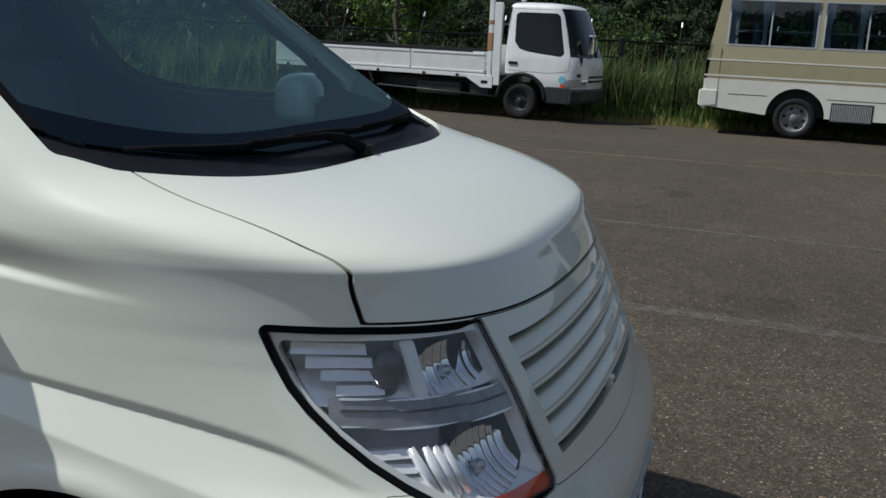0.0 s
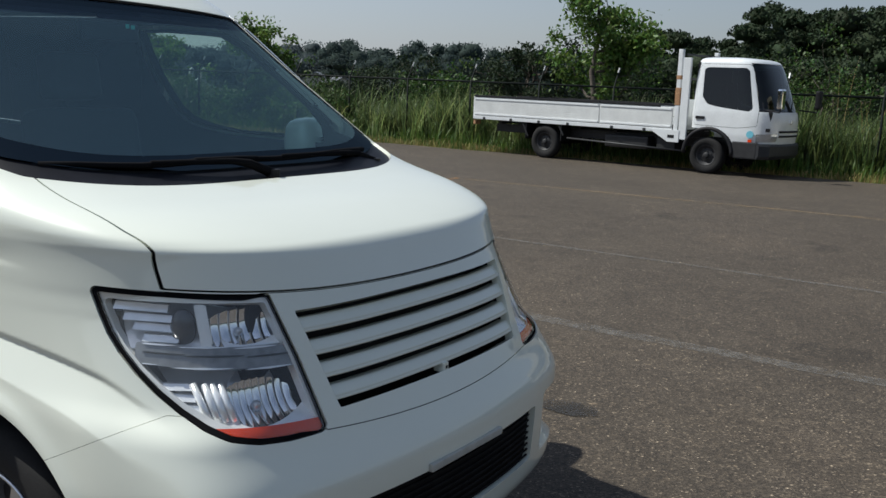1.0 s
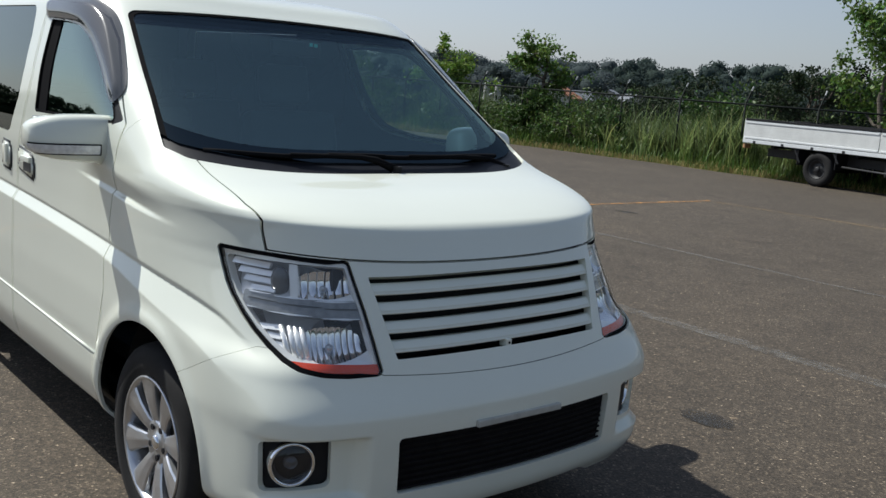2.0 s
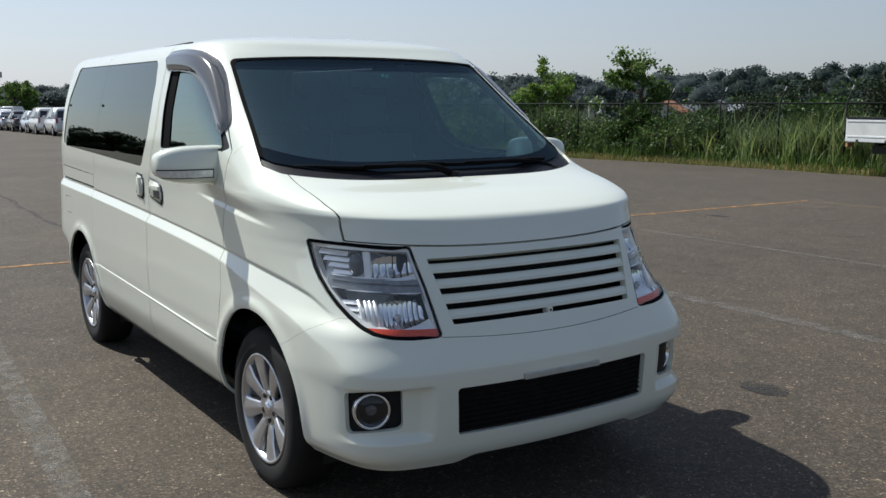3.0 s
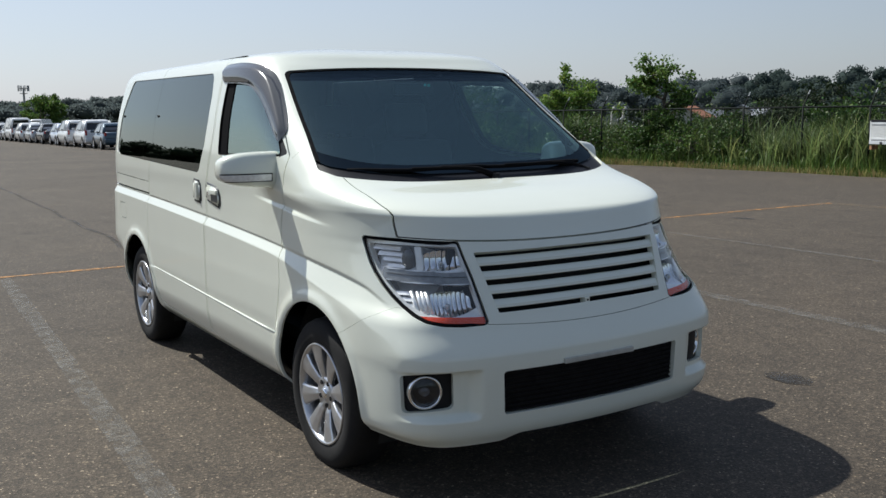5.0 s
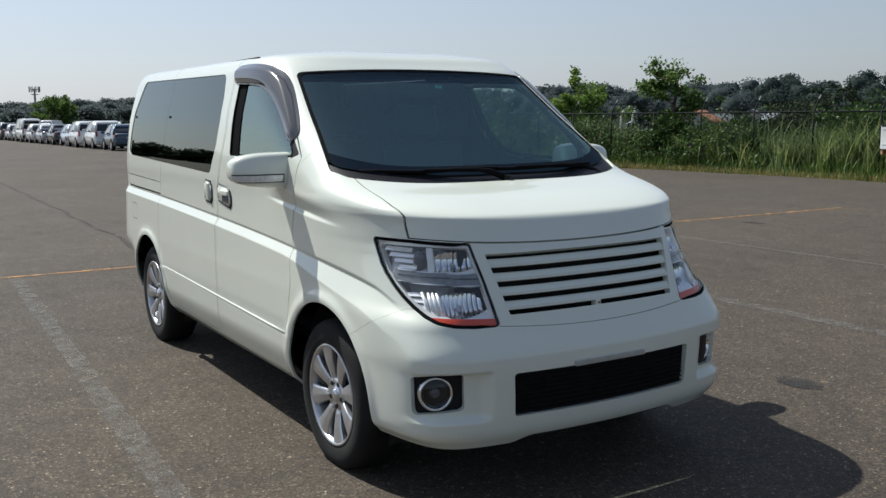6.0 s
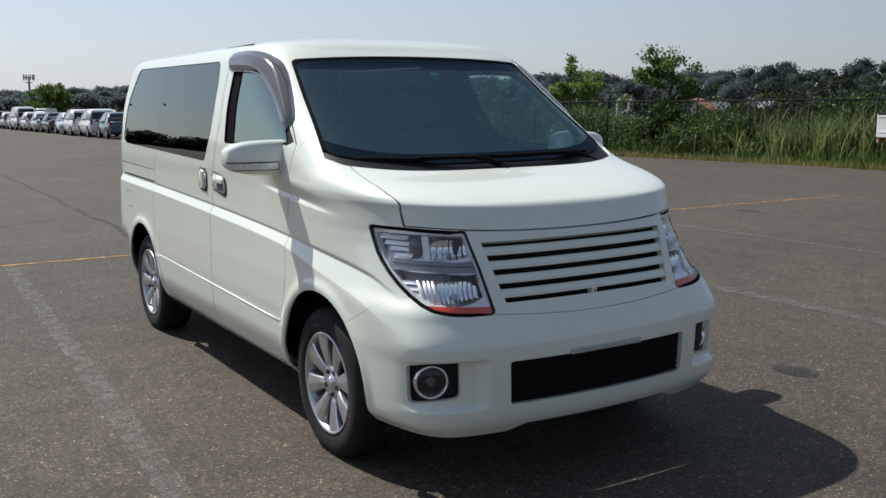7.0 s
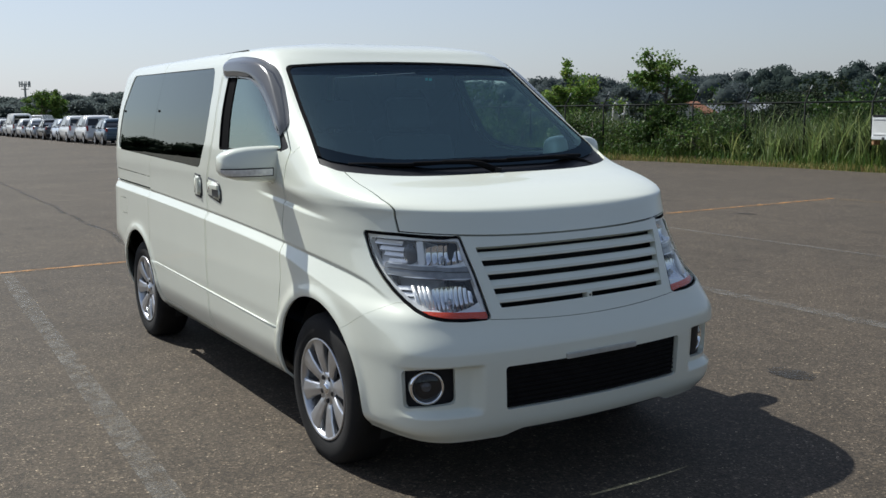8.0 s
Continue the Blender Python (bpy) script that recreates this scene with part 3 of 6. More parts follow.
    gv = grille_skin.V[np.unique(grille_skin.F)]
    terms = lambda y, z: np.stack([np.ones_like(y), y * y, y ** 4, z, z * z, y * y * z, y ** 6], axis=-1)
    fit = np.linalg.lstsq(terms(gv[:, 1], gv[:, 2]), gv[:, 0], rcond=None)[0]
    grille_skin.take(lambda V: np.max([np.abs(V[:, 1]) - half_at(V[:, 2]), V[:, 2] - 1.0105, .7765 - V[:, 2]], axis=0))
    g = grille_skin.build("grille", PAINT, van, "white louvred grille", thick=.03)
    for k in range(4):
        top, low = .9915 - .0545 * k, .9558 - .0545 * k
        section = ((-.050, top - .008), (-.022, top - .003), (-.015, top - .0035), (-.011, top - .010), (-.0068, low + .015), (-.004, low + .0100),
                   (-.0055, low + .0088), (-.0030, low + .0072), (-.0038, low + .002), (-.009, low), (-.045, low + .002))
        bm = bmesh.new()
        rows = []
        for w in np.linspace(-1, 1, 49):
            row = []
            for dx, z in section:
                y = w * (half_at(z) + .003)
                row.append(bm.verts.new((float(terms(np.array(y), np.array(z)) @ fit) + dx, y, z)))
            rows.append(row)
        for r0, r1 in zip(rows, rows[1:]):
            for i in range(len(section) - 1):
                bm.faces.new((r0[i], r0[i + 1], r1[i + 1], r1[i]))
        bmesh.ops.recalc_face_normals(bm, faces=bm.faces)
        if sum(f.normal.x * f.calc_area() for f in bm.faces) < 0:
            bmesh.ops.reverse_faces(bm, faces=bm.faces)
        part("blade", bm, PAINT, g, smooth=True)
    # dark plates added behind the slots, they block light from beyond the van
    part("grille_floor", box(2.04, -.475, .70, 2.245, .475, .712), SHELL, g)
    part("grille_backing", box(2.04, -.56, .69, 2.075, .56, 1.04), SHELL, g)
    for sg in (-1, 1):
        bm = box(2.04, sg * .456, .70, 2.262, sg * .466, 1.0)
        for v in bm.verts:
            v.co.y += sg * .19 * (v.co.z - .74)
            v.co.x -= .44 * (v.co.z - .70)
        part("grille_end", bm, SHELL, g)
    bolt = part("badge_bolt", box(2.255, -.012, .768, 2.292, .012, .797, .004), PAINT, g, "small white tab of a missing badge")
    part("bolt_hole", cyl((2.288, 0, .784), (2.2935, 0, .784), .0045, sides=10), TRIM, bolt)

    # head lamps
    for s in both(lamps):
        sg = -1 if s.V[s.F].mean(1)[:, 1].mean() < 0 else 1
        make_head_lamp(van, s, lamp_shape, U, sg)

    fenders = skin.take(lambda V: np.maximum(1.115 - V[:, 0], .5 - np.abs(V[:, 1])) + np.maximum(0, V[:, 2] - 1.31 - .5 * (V[:, 0] - 1.3)) , .003, lambda C: (C[:, 0] > .9) & (C[:, 2] < 1.42))
    for s in both(fenders):
        s.build("fender", PAINT, van)
    skin.take(side([(-2.3, 1.092), (-1.165, 1.066), (-1.165, 1.052), (-2.3, 1.076)]), 0, flank)
    skin.take(side([(-2.2, 1.169), (-1.165, 1.1425), (-1.165, 1.137), (-2.2, 1.163)]), 0, flank)
    for s in both(skin.take(side([(-1.92, .845), (-1.74, .845), (-1.74, .955), (-1.92, .955)], .02), .004, lambda C: (C[:, 0] < -1.6) & (C[:, 2] < 1.0) & (np.abs(C[:, 1]) > .6))):
        s.build("fuel_flap", PAINT, van)
    roof = skin.take(lambda V: 1.908 - V[:, 2] + .035 * step(.2, .9, V[:, 0]), .003)
    roof.build("roof", PAINT, van)
    skin.build("body", PAINT, van, "white body sides and pillars")

    # sliding rail groove, flap and joints are cut above; now the loose parts of the outside
    make_fittings(van)

    # wheel housings and floor
    for cx in (1.475, -1.475):
        for sg in (-1, 1):
            bm = bmesh.new()
            ring = []
            for k in range(25):
                a = math.pi * (k / 24 * 1.24 - .12)
                ring.append([bm.verts.new((cx + .43 * math.cos(a), sg * y, .345 + .43 * math.sin(a))) for y in (.50, .79)])
            hub = bm.verts.new((cx, sg * .50, .345))
            for p, q in zip(ring, ring[1:]):
                bm.faces.new((p[0], p[1], q[1], q[0]))
                bm.faces.new((p[0], q[0], hub))
            part("wheel_housing", bm, SHELL, van)
    part("floor_pan", box(-2.25, -.78, .26, 2.1, .78, .36, .03), SHELL, van, "dark underbody")

    # wheels
    for cx in (1.475, -1.475):
        for sg, turn in ((-1, 0), (1, 180)):
            spin, hub, ahead = (20, FRONT_HUB, .010) if cx > 0 else (75, HUB_Z, 0)
            w = make_wheel("wheel", "", pose(cx + ahead, sg * .768, hub, 0, spin, turn), spin if sg < 0 else -spin, hub)
            w.parent = van
    return van


def make_head_lamp(van, s, shape, U, sg):
    """The lamp behind its clear lens: black gasket, pale bezel, two reflectors, a dark band and an orange strip."""
    gasket = s.take(lambda V: -(shape(U(V), V[:, 2]) + .005 + .007 * step(1.475, 1.42, U(V) + .483 * (V[:, 2] - .737))))
    lens = s
    h = lens.moved(-.002).build("headlight", LENS, van, "clear headlight with an orange strip along its foot", thick=0)
    h.visible_shadow = False
    gasket.moved(-.004).build("gasket", WIPERBLACK, h, "black rubber edge", thick=.012)
    back = Skin(lens.V.copy(), lens.N, lens.F)
    inner = back.moved(-.012)
    f_in = lambda V: shape(U(V), V[:, 2])
    strip = inner.take(lambda V: V[:, 2] - np.interp(U(V), [1.0, 1.226, 1.47, 1.6], [.795, .778, .765, .761]))
    strip.build("orange_strip", AMBER, h, "orange reflector strip", thick=.01)
    rim = inner.take(lambda V: -(f_in(V) + .019 + .010 * step(1.03, 1.05, V[:, 2])))
    rim.build("lamp_rim", BEZEL, h, "pale silver bezel", thick=.03)
    # bowl: the same form set back
    bowl = inner.moved(-.05)
    zb = bowl.V[:, 2]                      # each half leans back towards its top
    bowl.V = bowl.V + bowl.N * np.where(zb > .92, .034 - .60 * (zb - .92), .036 - .58 * (zb - .76))[:, None]
    for hu, hz, hx, hh in ((1.285, .988, .086, .048), (1.338, .830, .098, .060)):       # openings for the reflectors
        bowl.take(lambda V: (np.hypot((U(V) - hu) / hx, (V[:, 2] - hz) / hh) - 1) * .05)
    bowl.build("bowl", CHROMEDULL, h, "chrome lamp bowl", thick=0)
    lens.moved(-.135).build("lamp_back", CHROMEDULL, h, "chrome back of the lamp", thick=0)
    used = np.unique(lens.F)
    uu, lv, ln = U(lens.V[used]), lens.V[used], lens.N[used]
    up = Vector((0, 0, 1))

    def place(u, z, depth):
        """A point in the lamp: u along the lens, z up, depth behind it."""
        k = np.argmin((uu - u) ** 2 + (lv[:, 2] - z) ** 2)
        n = Vector(ln[k])
        return Vector(lv[k]) - n * depth, n

    def dish(u, z, rx, rz, depth, name, label, strips, tilt, power=2.4):
        c, n = place(u, z, .034)
        n = (n + Vector((.8, 0, tilt))).normalized()
        right = up.cross(n).normalized()
        rise = n.cross(right)
        bm = bmesh.new()
        pick = random.Random(int(u * 1000))
        for q in range(strips):                       # upright cells, each turned its own way
            x0, x1 = -1 + 2 * q / strips, -1 + 2 * (q + 1) / strips
            lean = pick.uniform(-.16, .16)
            rows = []
            for f in np.linspace(-1, 1, 11):
                row = []
                for x in (x0, (x0 + x1) / 2, x1):
                    tall = (1 - min(abs(x), .999) ** power) ** (1 / power)
                    z2 = f * tall
                    dd = depth * max(0.0, 1 - .55 * x * x - .75 * z2 * z2) + lean * rx * (x - (x0 + x1) / 2) + .004 * math.cos((x - x0) / (x1 - x0) * math.pi * 2)
                    row.append(bm.verts.new(c + right * (rx * x) + rise * (rz * z2) - n * dd))
                rows.append(row)
            for a, b in zip(rows, rows[1:]):
                for k in range(2):
                    bm.faces.new((a[k], a[k + 1], b[k + 1], b[k]))
        d = part(name, bm, CHROME, h, label, smooth=True)
        return c, n, right, d

    c, n, right, d = dish(1.285, .988, .092, .052, .030, "upper_reflector", "chrome main beam reflector", 7, .6)
    part("bulb", tube([c - n * .028, c - n * .016, c - n * .006], [.011, .011, .004], 12), BULB, d, smooth=True)
    c, n, right, d = dish(1.338, .830, .104, .064, .034, "lower_reflector", "chrome dipped beam reflector with upright flutes", 11, 1.0)
    part("bulb", tube([c - n * .03, c - n * .016, c - n * .006], [.013, .013, .005], 12), BULB, d, smooth=True)
    # dark domed pod beside the upper reflector
    c, n = place(1.145, .990, .034)
    right = up.cross(n).normalized()
    bm = bmesh.new()
    bmesh.ops.create_uvsphere(bm, u_segments=28, v_segments=16, radius=1)
    for v in bm.verts:
        v.co = c + right * (.030 * v.co.x) + up * (.048 * v.co.z) - n * (.026 * v.co.y)
    part("pod", bm, POD, h, "dark smoky inner lamp", smooth=True)
    # slanted pale divider
    a, na = place(1.182, 1.040, .016)
    b, nb = place(1.205, .945, .016)
    side_ = up.cross(na).normalized() * .014
    bm = bmesh.new()
    v = [bm.verts.new(q) for q in (a - side_, a + side_, b + side_, b - side_)]
    w = [bm.verts.new(q.co - na * .035) for q in v]
    bm.faces.new(v)
    bm.faces.new(w[::-1])
    for i in range(4):
        bm.faces.new((v[i], w[i], w[(i + 1) % 4], v[(i + 1) % 4]))
    bmesh.ops.recalc_face_normals(bm, faces=bm.faces)
    bmesh.ops.bevel(bm, geom=bm.edges[:], offset=.003, segments=2, affect="EDGES")
    part("divider", bm, BEZEL, h, "pale divider")
    # dark band across the middle
    mid = lambda V: np.interp(U(V), [1.03, 1.40], [.928, .911])
    ends = lambda V: np.maximum(1.035 - U(V), U(V) - 1.405)
    band = back.moved(-.016).take(lambda V: np.maximum(np.abs(V[:, 2] - mid(V)) - .0235, ends(V)))
    band.build("middle_band", BAND, h, "smoky grey band across the lamp", thick=.03)
    for off, half in ((.0225, .0022), (.004, .0025), (-.0225, .0022)):
        rib = back.moved(-.0135).take(lambda V: np.maximum(np.abs(V[:, 2] - mid(V) - off) - half, np.maximum(1.05 - U(V), U(V) - 1.395)))
        rib.build("band_rib", GREYWELL if off == .004 else CHROMEDULL, h, thick=.006)
    # stepped facets of the outer indicator cell and of the lower corner
    for (u0, u1, zz, count, dz, grow) in ((.972, 1.108, 1.040, 4, .0215, .024), (1.085, 1.175, .872, 4, .021, .030)):
        for k in range(count):
            z = zz - dz * k
            a, na = place(u0 + grow * k, z, .024)
            b, nb = place(u1 + grow * k * .35, z, .024)
            bm = bmesh.new()
            v = [bm.verts.new(q) for q in (a - na * .004, b - nb * .004, b - up * (dz * .86) + nb * .010, a - up * (dz * .86) + na * .010)]
            w = [bm.verts.new(x.co - Vector((na.x, na.y, 0)) * .012) for x in v]
            bm.faces.new(v)
            bm.faces.new(w[::-1])
            for i in range(4):
                bm.faces.new((v[i], w[i], w[(i + 1) % 4], v[(i + 1) % 4]))
            bmesh.ops.recalc_face_normals(bm, faces=bm.faces)
            part("facet", bm, CHROMEDULL, h)
    for k in range(4):
        u = 1.175 + .021 * k
        a, na = place(u, .874, .026)
        b, nb = place(u + .04, .80, .026)
        part("flute", tube([a, b], .009, 8), CHROMEDULL, h, smooth=True)
    return h


def rounded(points, times=2):
    """The outline with its corners cut back, again and again."""
    for _ in range(times):
        points = [(a[0] * u + b[0] * (1 - u), a[1] * u + b[1] * (1 - u)) for a, b in zip(points, points[1:] + points[:1]) for u in (.8, .2)]
    return points


def plaque(points, y, s):
    """A thin rounded plate on the flank, drawn from (x, z) corners."""
    bm = bmesh.new()
    face = bm.faces.new([bm.verts.new((x, y - s * .006, z)) for x, z in points])
    r = bmesh.ops.extrude_face_region(bm, geom=[face])
    bmesh.ops.translate(bm, verts=[v for v in r["geom"] if isinstance(v, bmesh.types.BMVert)], vec=(0, s * .013, 0))
    upright = [e for e in bm.edges if abs((e.verts[0].co - e.verts[1].co).normalized().y) > .9]
    bmesh.ops.bevel(bm, geom=upright, offset=.016, segments=4, affect="EDGES")
    bmesh.ops.bevel(bm, geom=[e for e in bm.edges if abs((e.verts[0].co - e.verts[1].co).normalized().y) < .1], offset=.004, segments=2, affect="EDGES")
    bmesh.ops.recalc_face_normals(bm, faces=bm.faces)
    return bm


def make_fittings(van):
    """Mirrors, window visors, handles, wipers and what is seen of the cabin."""
    # visors over the door windows
    strip = outline(rounded([(.14, 1.843), (.42, 1.845), (.63, 1.822), (.77, 1.762), (1.05, 1.535), (1.095, 1.485), (1.065, 1.432), (.90, 1.56), (.74, 1.665), (.60, 1.72), (.45, 1.737), (.17, 1.745)]))
    shell = van_surface(.8)
    vis = shell.take(lambda V: np.maximum(strip(V[:, 0], V[:, 2]), .55 - np.abs(V[:, 1])), 0, lambda C: (C[:, 0] > 0) & (C[:, 0] < 1.2) & (C[:, 2] > 1.35) & (np.abs(C[:, 1]) > .5))
    for keep in (lambda C: C[:, 1] < 0, lambda C: C[:, 1] >= 0):
        v = vis.only(keep)
        d = strip(v.V[:, 0], v.V[:, 2])
        lift = .006 + .015 * step(0, -.035, d)
        Skin(v.V + v.N * lift[:, None], v.N, v.F).build("window_visor", VISOR, van, "smoky rain visor over the door window", thick=.006)
    for s in (-1, 1):
        rim = shell.V[(shell.V[:, 1] * s > .705) & (shell.V[:, 1] * s < .735) & (shell.V[:, 2] > 1.8) & (shell.V[:, 0] > -1.75) & (shell.V[:, 0] < .4)]
        rise = np.polyfit(rim[:, 0], rim[:, 2], 3)
        part("roof_moulding", tube([(x, s * .720, float(np.polyval(rise, x)) - .003) for x in np.linspace(-1.7, .34, 20)], [.004] * 15 + [.005, .006, .007, .008, .008], 8), WIPERBLACK, van, "thin black drip moulding along the roof", smooth=True)
        part("sill_line", tube([(x, s * .9065, .555 - .024 * x) for x in np.linspace(-1.06, 1.06, 9)], .0048, 8), PAINT, van, "bright thin moulding along the sill", smooth=True)
    for s in (-1, 1):
        # door mirror: a rounded housing with an indicator lens along its foot
        def shell_of(grow, z0=-9.0, z1=9.0, inner=0.0, u=40, v=24):
            """The mirror housing, or a strip of it that stands proud by grow."""
            bm = bmesh.new()
            bmesh.ops.create_uvsphere(bm, u_segments=u, v_segments=v, radius=1)
            for p in bm.verts:
                e = .42
                sx, sy, sz = (math.copysign(abs(q) ** e, q) for q in p.co)
                k = (abs(sx) ** 4 + abs(sy) ** 4 + abs(sz) ** 4) ** .25
                sx, sy, sz = sx / k, sy / k, sz / k
                p.co = (1.008 + (.080 + grow) * sx * (1 - .25 * max(0, sz)) - .03 * max(0, sy) ** 2, s * (.953 + (.182 + grow) * sy), 1.317 + .084 * sz * (1 - .17 * max(0, sy) ** 2 - .06 * sy) + .002 * sy)
            if z0 > -9:
                for co, no in (((0, 0, z0), (0, 0, -1)), ((0, 0, z1), (0, 0, 1)), ((1.018, 0, 0), (-1, 0, 0)), ((0, s * inner, 0), (0, -s, 0))):
                    bmesh.ops.bisect_plane(bm, geom=bm.verts[:] + bm.edges[:] + bm.faces[:], plane_co=co, plane_no=no, clear_outer=True)
            return bm
        m = part("door_mirror", shell_of(0), PAINT, van, "white door mirror with a clear indicator strip", smooth=True)
        part("lens_seat", shell_of(.002, 1.262, 1.302, .903, 96, 64), WIPERBLACK, m, smooth=True)
        part("indicator_lens", shell_of(.0045, 1.266, 1.297, .908, 96, 64), LAMPSTRIP, m, "clear indicator lens", smooth=True)
        part("mirror_foot", tube([(1.045, s * .86, 1.262), (1.03, s * .90, 1.275), (1.015, s * .94, 1.30)], [.05, .042, .03], 16), PAINT, m, smooth=True)
        part("mirror_glass", box(.926, s * .87, 1.27, .932, s * 1.09, 1.385, .002), CHROME, m)
        # handles: dark plates and blocks stand in for shade in gaps and recesses
        y = s * .8845
        h = part("slide_handle", plaque([(-.185, 1.092), (-.065, 1.083), (-.060, 1.198), (-.178, 1.208)], y, s), PAINT, van, "white handle, gap and recess shade drawn as dark plates", smooth=True)
        part("gap", plaque([(-.197, 1.081), (-.053, 1.071), (-.048, 1.209), (-.190, 1.220)], y - s * .003, s), GREYWELL, h, smooth=True)
        part("recess", box(-.152, y, 1.112, -.126, y + s * .0085, 1.186, .004, 3), GREYWELL, h)
        part("grip", box(-.118, y, 1.104, -.090, y + s * .018, 1.192, .007, 3), PAINT, h)
        h = part("door_handle", plaque([(.052, 1.108), (.262, 1.075), (.268, 1.148), (.225, 1.180), (.058, 1.196)], y, s), PAINT, van, "white handle, gap and recess shade drawn as dark plates", smooth=True)
        part("gap", plaque([(.041, 1.098), (.273, 1.063), (.280, 1.155), (.233, 1.192), (.047, 1.208)], y - s * .003, s), GREYWELL, h, smooth=True)
        part("recess", box(.135, y, 1.098, .240, y + s * .0085, 1.142, .004, 3), GREYWELL, h)
        part("grip", box(.120, y, 1.140, .245, y + s * .018, 1.166, .007, 3), PAINT, h)
        part("lock", cyl((.092, y, 1.142), (.092, y + s * .010, 1.142), .011, sides=16), CHROME, h)
    # wipers
    for y0, y1, y2 in ((.60, .42, -.28), (-.02, -.15, -.70)):
        bx = lambda q: 1.655 - .16 * abs(q / .75) ** 3
        a = part("wiper", tube([(bx(y0) - .01, y0, 1.275), (bx(y0) - .03, y0 - .08, 1.308), (bx(y1) - .048, y1, 1.316), (bx((y1 + y2) / 2) - .055, (y1 + y2) / 2, 1.321)], [.016, .013, .010, .007], 8), WIPERBLACK, van, "black wiper", smooth=True)
        part("blade", tube([(bx(q) - .060, q, 1.318 + .004 * math.sin(k)) for k, q in enumerate(np.linspace(y0 - .02, y2, 9))], .009, 6), WIPERBLACK, a, smooth=True)
        part("pivot_cap", tube([(bx(y0) - .01, y0, 1.262), (bx(y0) - .01, y0, 1.288)], .022, 12), TRIM, a)
    # paper tag inside the windscreen
    part("tag", box(.868, .062, 1.712, .871, .076, 1.726), TEAL, van, "small teal sticker inside the screen")
    part("tag", box(.868, .084, 1.710, .871, .100, 1.724), TEAL, van, "small teal sticker inside the screen")
    # cabin
    part("dashboard", slab_van([(1.12, .75), (1.08, 1.10), (1.14, 1.20), (1.30, 1.235), (1.56, 1.245), (1.60, 1.10), (1.60, .75)], .78, .03), CABIN, van, "dark grey dashboard")
    # added panel across the tailgate, blocks brightness behind the seats
    part("tailgate_blocker", box(-1.98, -.74, .50, -1.93, .74, 1.84, .02), CABIN, van, "dark panel added inside the tailgate to keep the cabin dark")
    part("cabin_floor", box(-2.1, -.75, .46, 1.3, .75, .52), CABIN, van)
    for x in (.30, -.75, -1.65):
        for y in (-.40, .40):
            part("seat", seat_mesh(x, y), SEATCLOTH, van, "dark cloth seat with headrest", smooth=True)
    ring = [(1.0 + .06 * math.sin(a), -.40 + .185 * math.cos(a), 1.10 + .17 * math.sin(a)) for a in np.linspace(0, 2 * math.pi, 33)]
    w = part("steering_wheel", tube(ring, .016, 8), TRIM, van, smooth=True)
    part("wheel_boss", tube([(1.14, -.40, 1.04), (1.01, -.40, 1.10)], [.05, .07], 14), TRIM, w)
    part("rear_view_mirror", box(.83, -.11, 1.665, .86, .13, 1.73, .012), TRIM, van)
    part("sun_visor", box(.55, .18, 1.755, .80, .62, 1.775, .01), CABIN, van)


def slab_van(points, half, bevel):
    bm = bmesh.new()
    a = [bm.verts.new((x, -half, z)) for x, z in points]
    b = [bm.verts.new((x, half, z)) for x, z in points]
    n = len(points)
    bm.faces.new(a)
    bm.faces.new(b[::-1])
    for k in range(n):
        bm.faces.new((a[k], b[k], b[(k + 1) % n], a[(k + 1) % n]))
    bmesh.ops.recalc_face_normals(bm, faces=bm.faces)
    bmesh.ops.bevel(bm, geom=bm.edges[:], offset=bevel, segments=2, affect="EDGES")
    return bm


def seat_mesh(x, y):
    bm = box(x - .02, y - .25, .60, x + .50, y + .25, .82, .05, 3)
    back = box(x - .12, y - .25, .78, x + .05, y + .25, 1.42, .06, 3)
    head = box(x - .12, y - .13, 1.46, x - .01, y + .13, 1.66, .04, 3)
    for other, turn in ((back, -12), (head, -12)):
        other.transform(Matrix.Translation((x, y, .8)) @ Matrix.Rotation(radians(turn), 4, "Y") @ Matrix.Translation((-x, -y, -.8)))
        me = bpy.data.meshes.new("tmp")
        other.to_mesh(me)
        other.free()
        bm.from_mesh(me)
        bpy.data.meshes.remove(me)
    return bm


van = make_van()


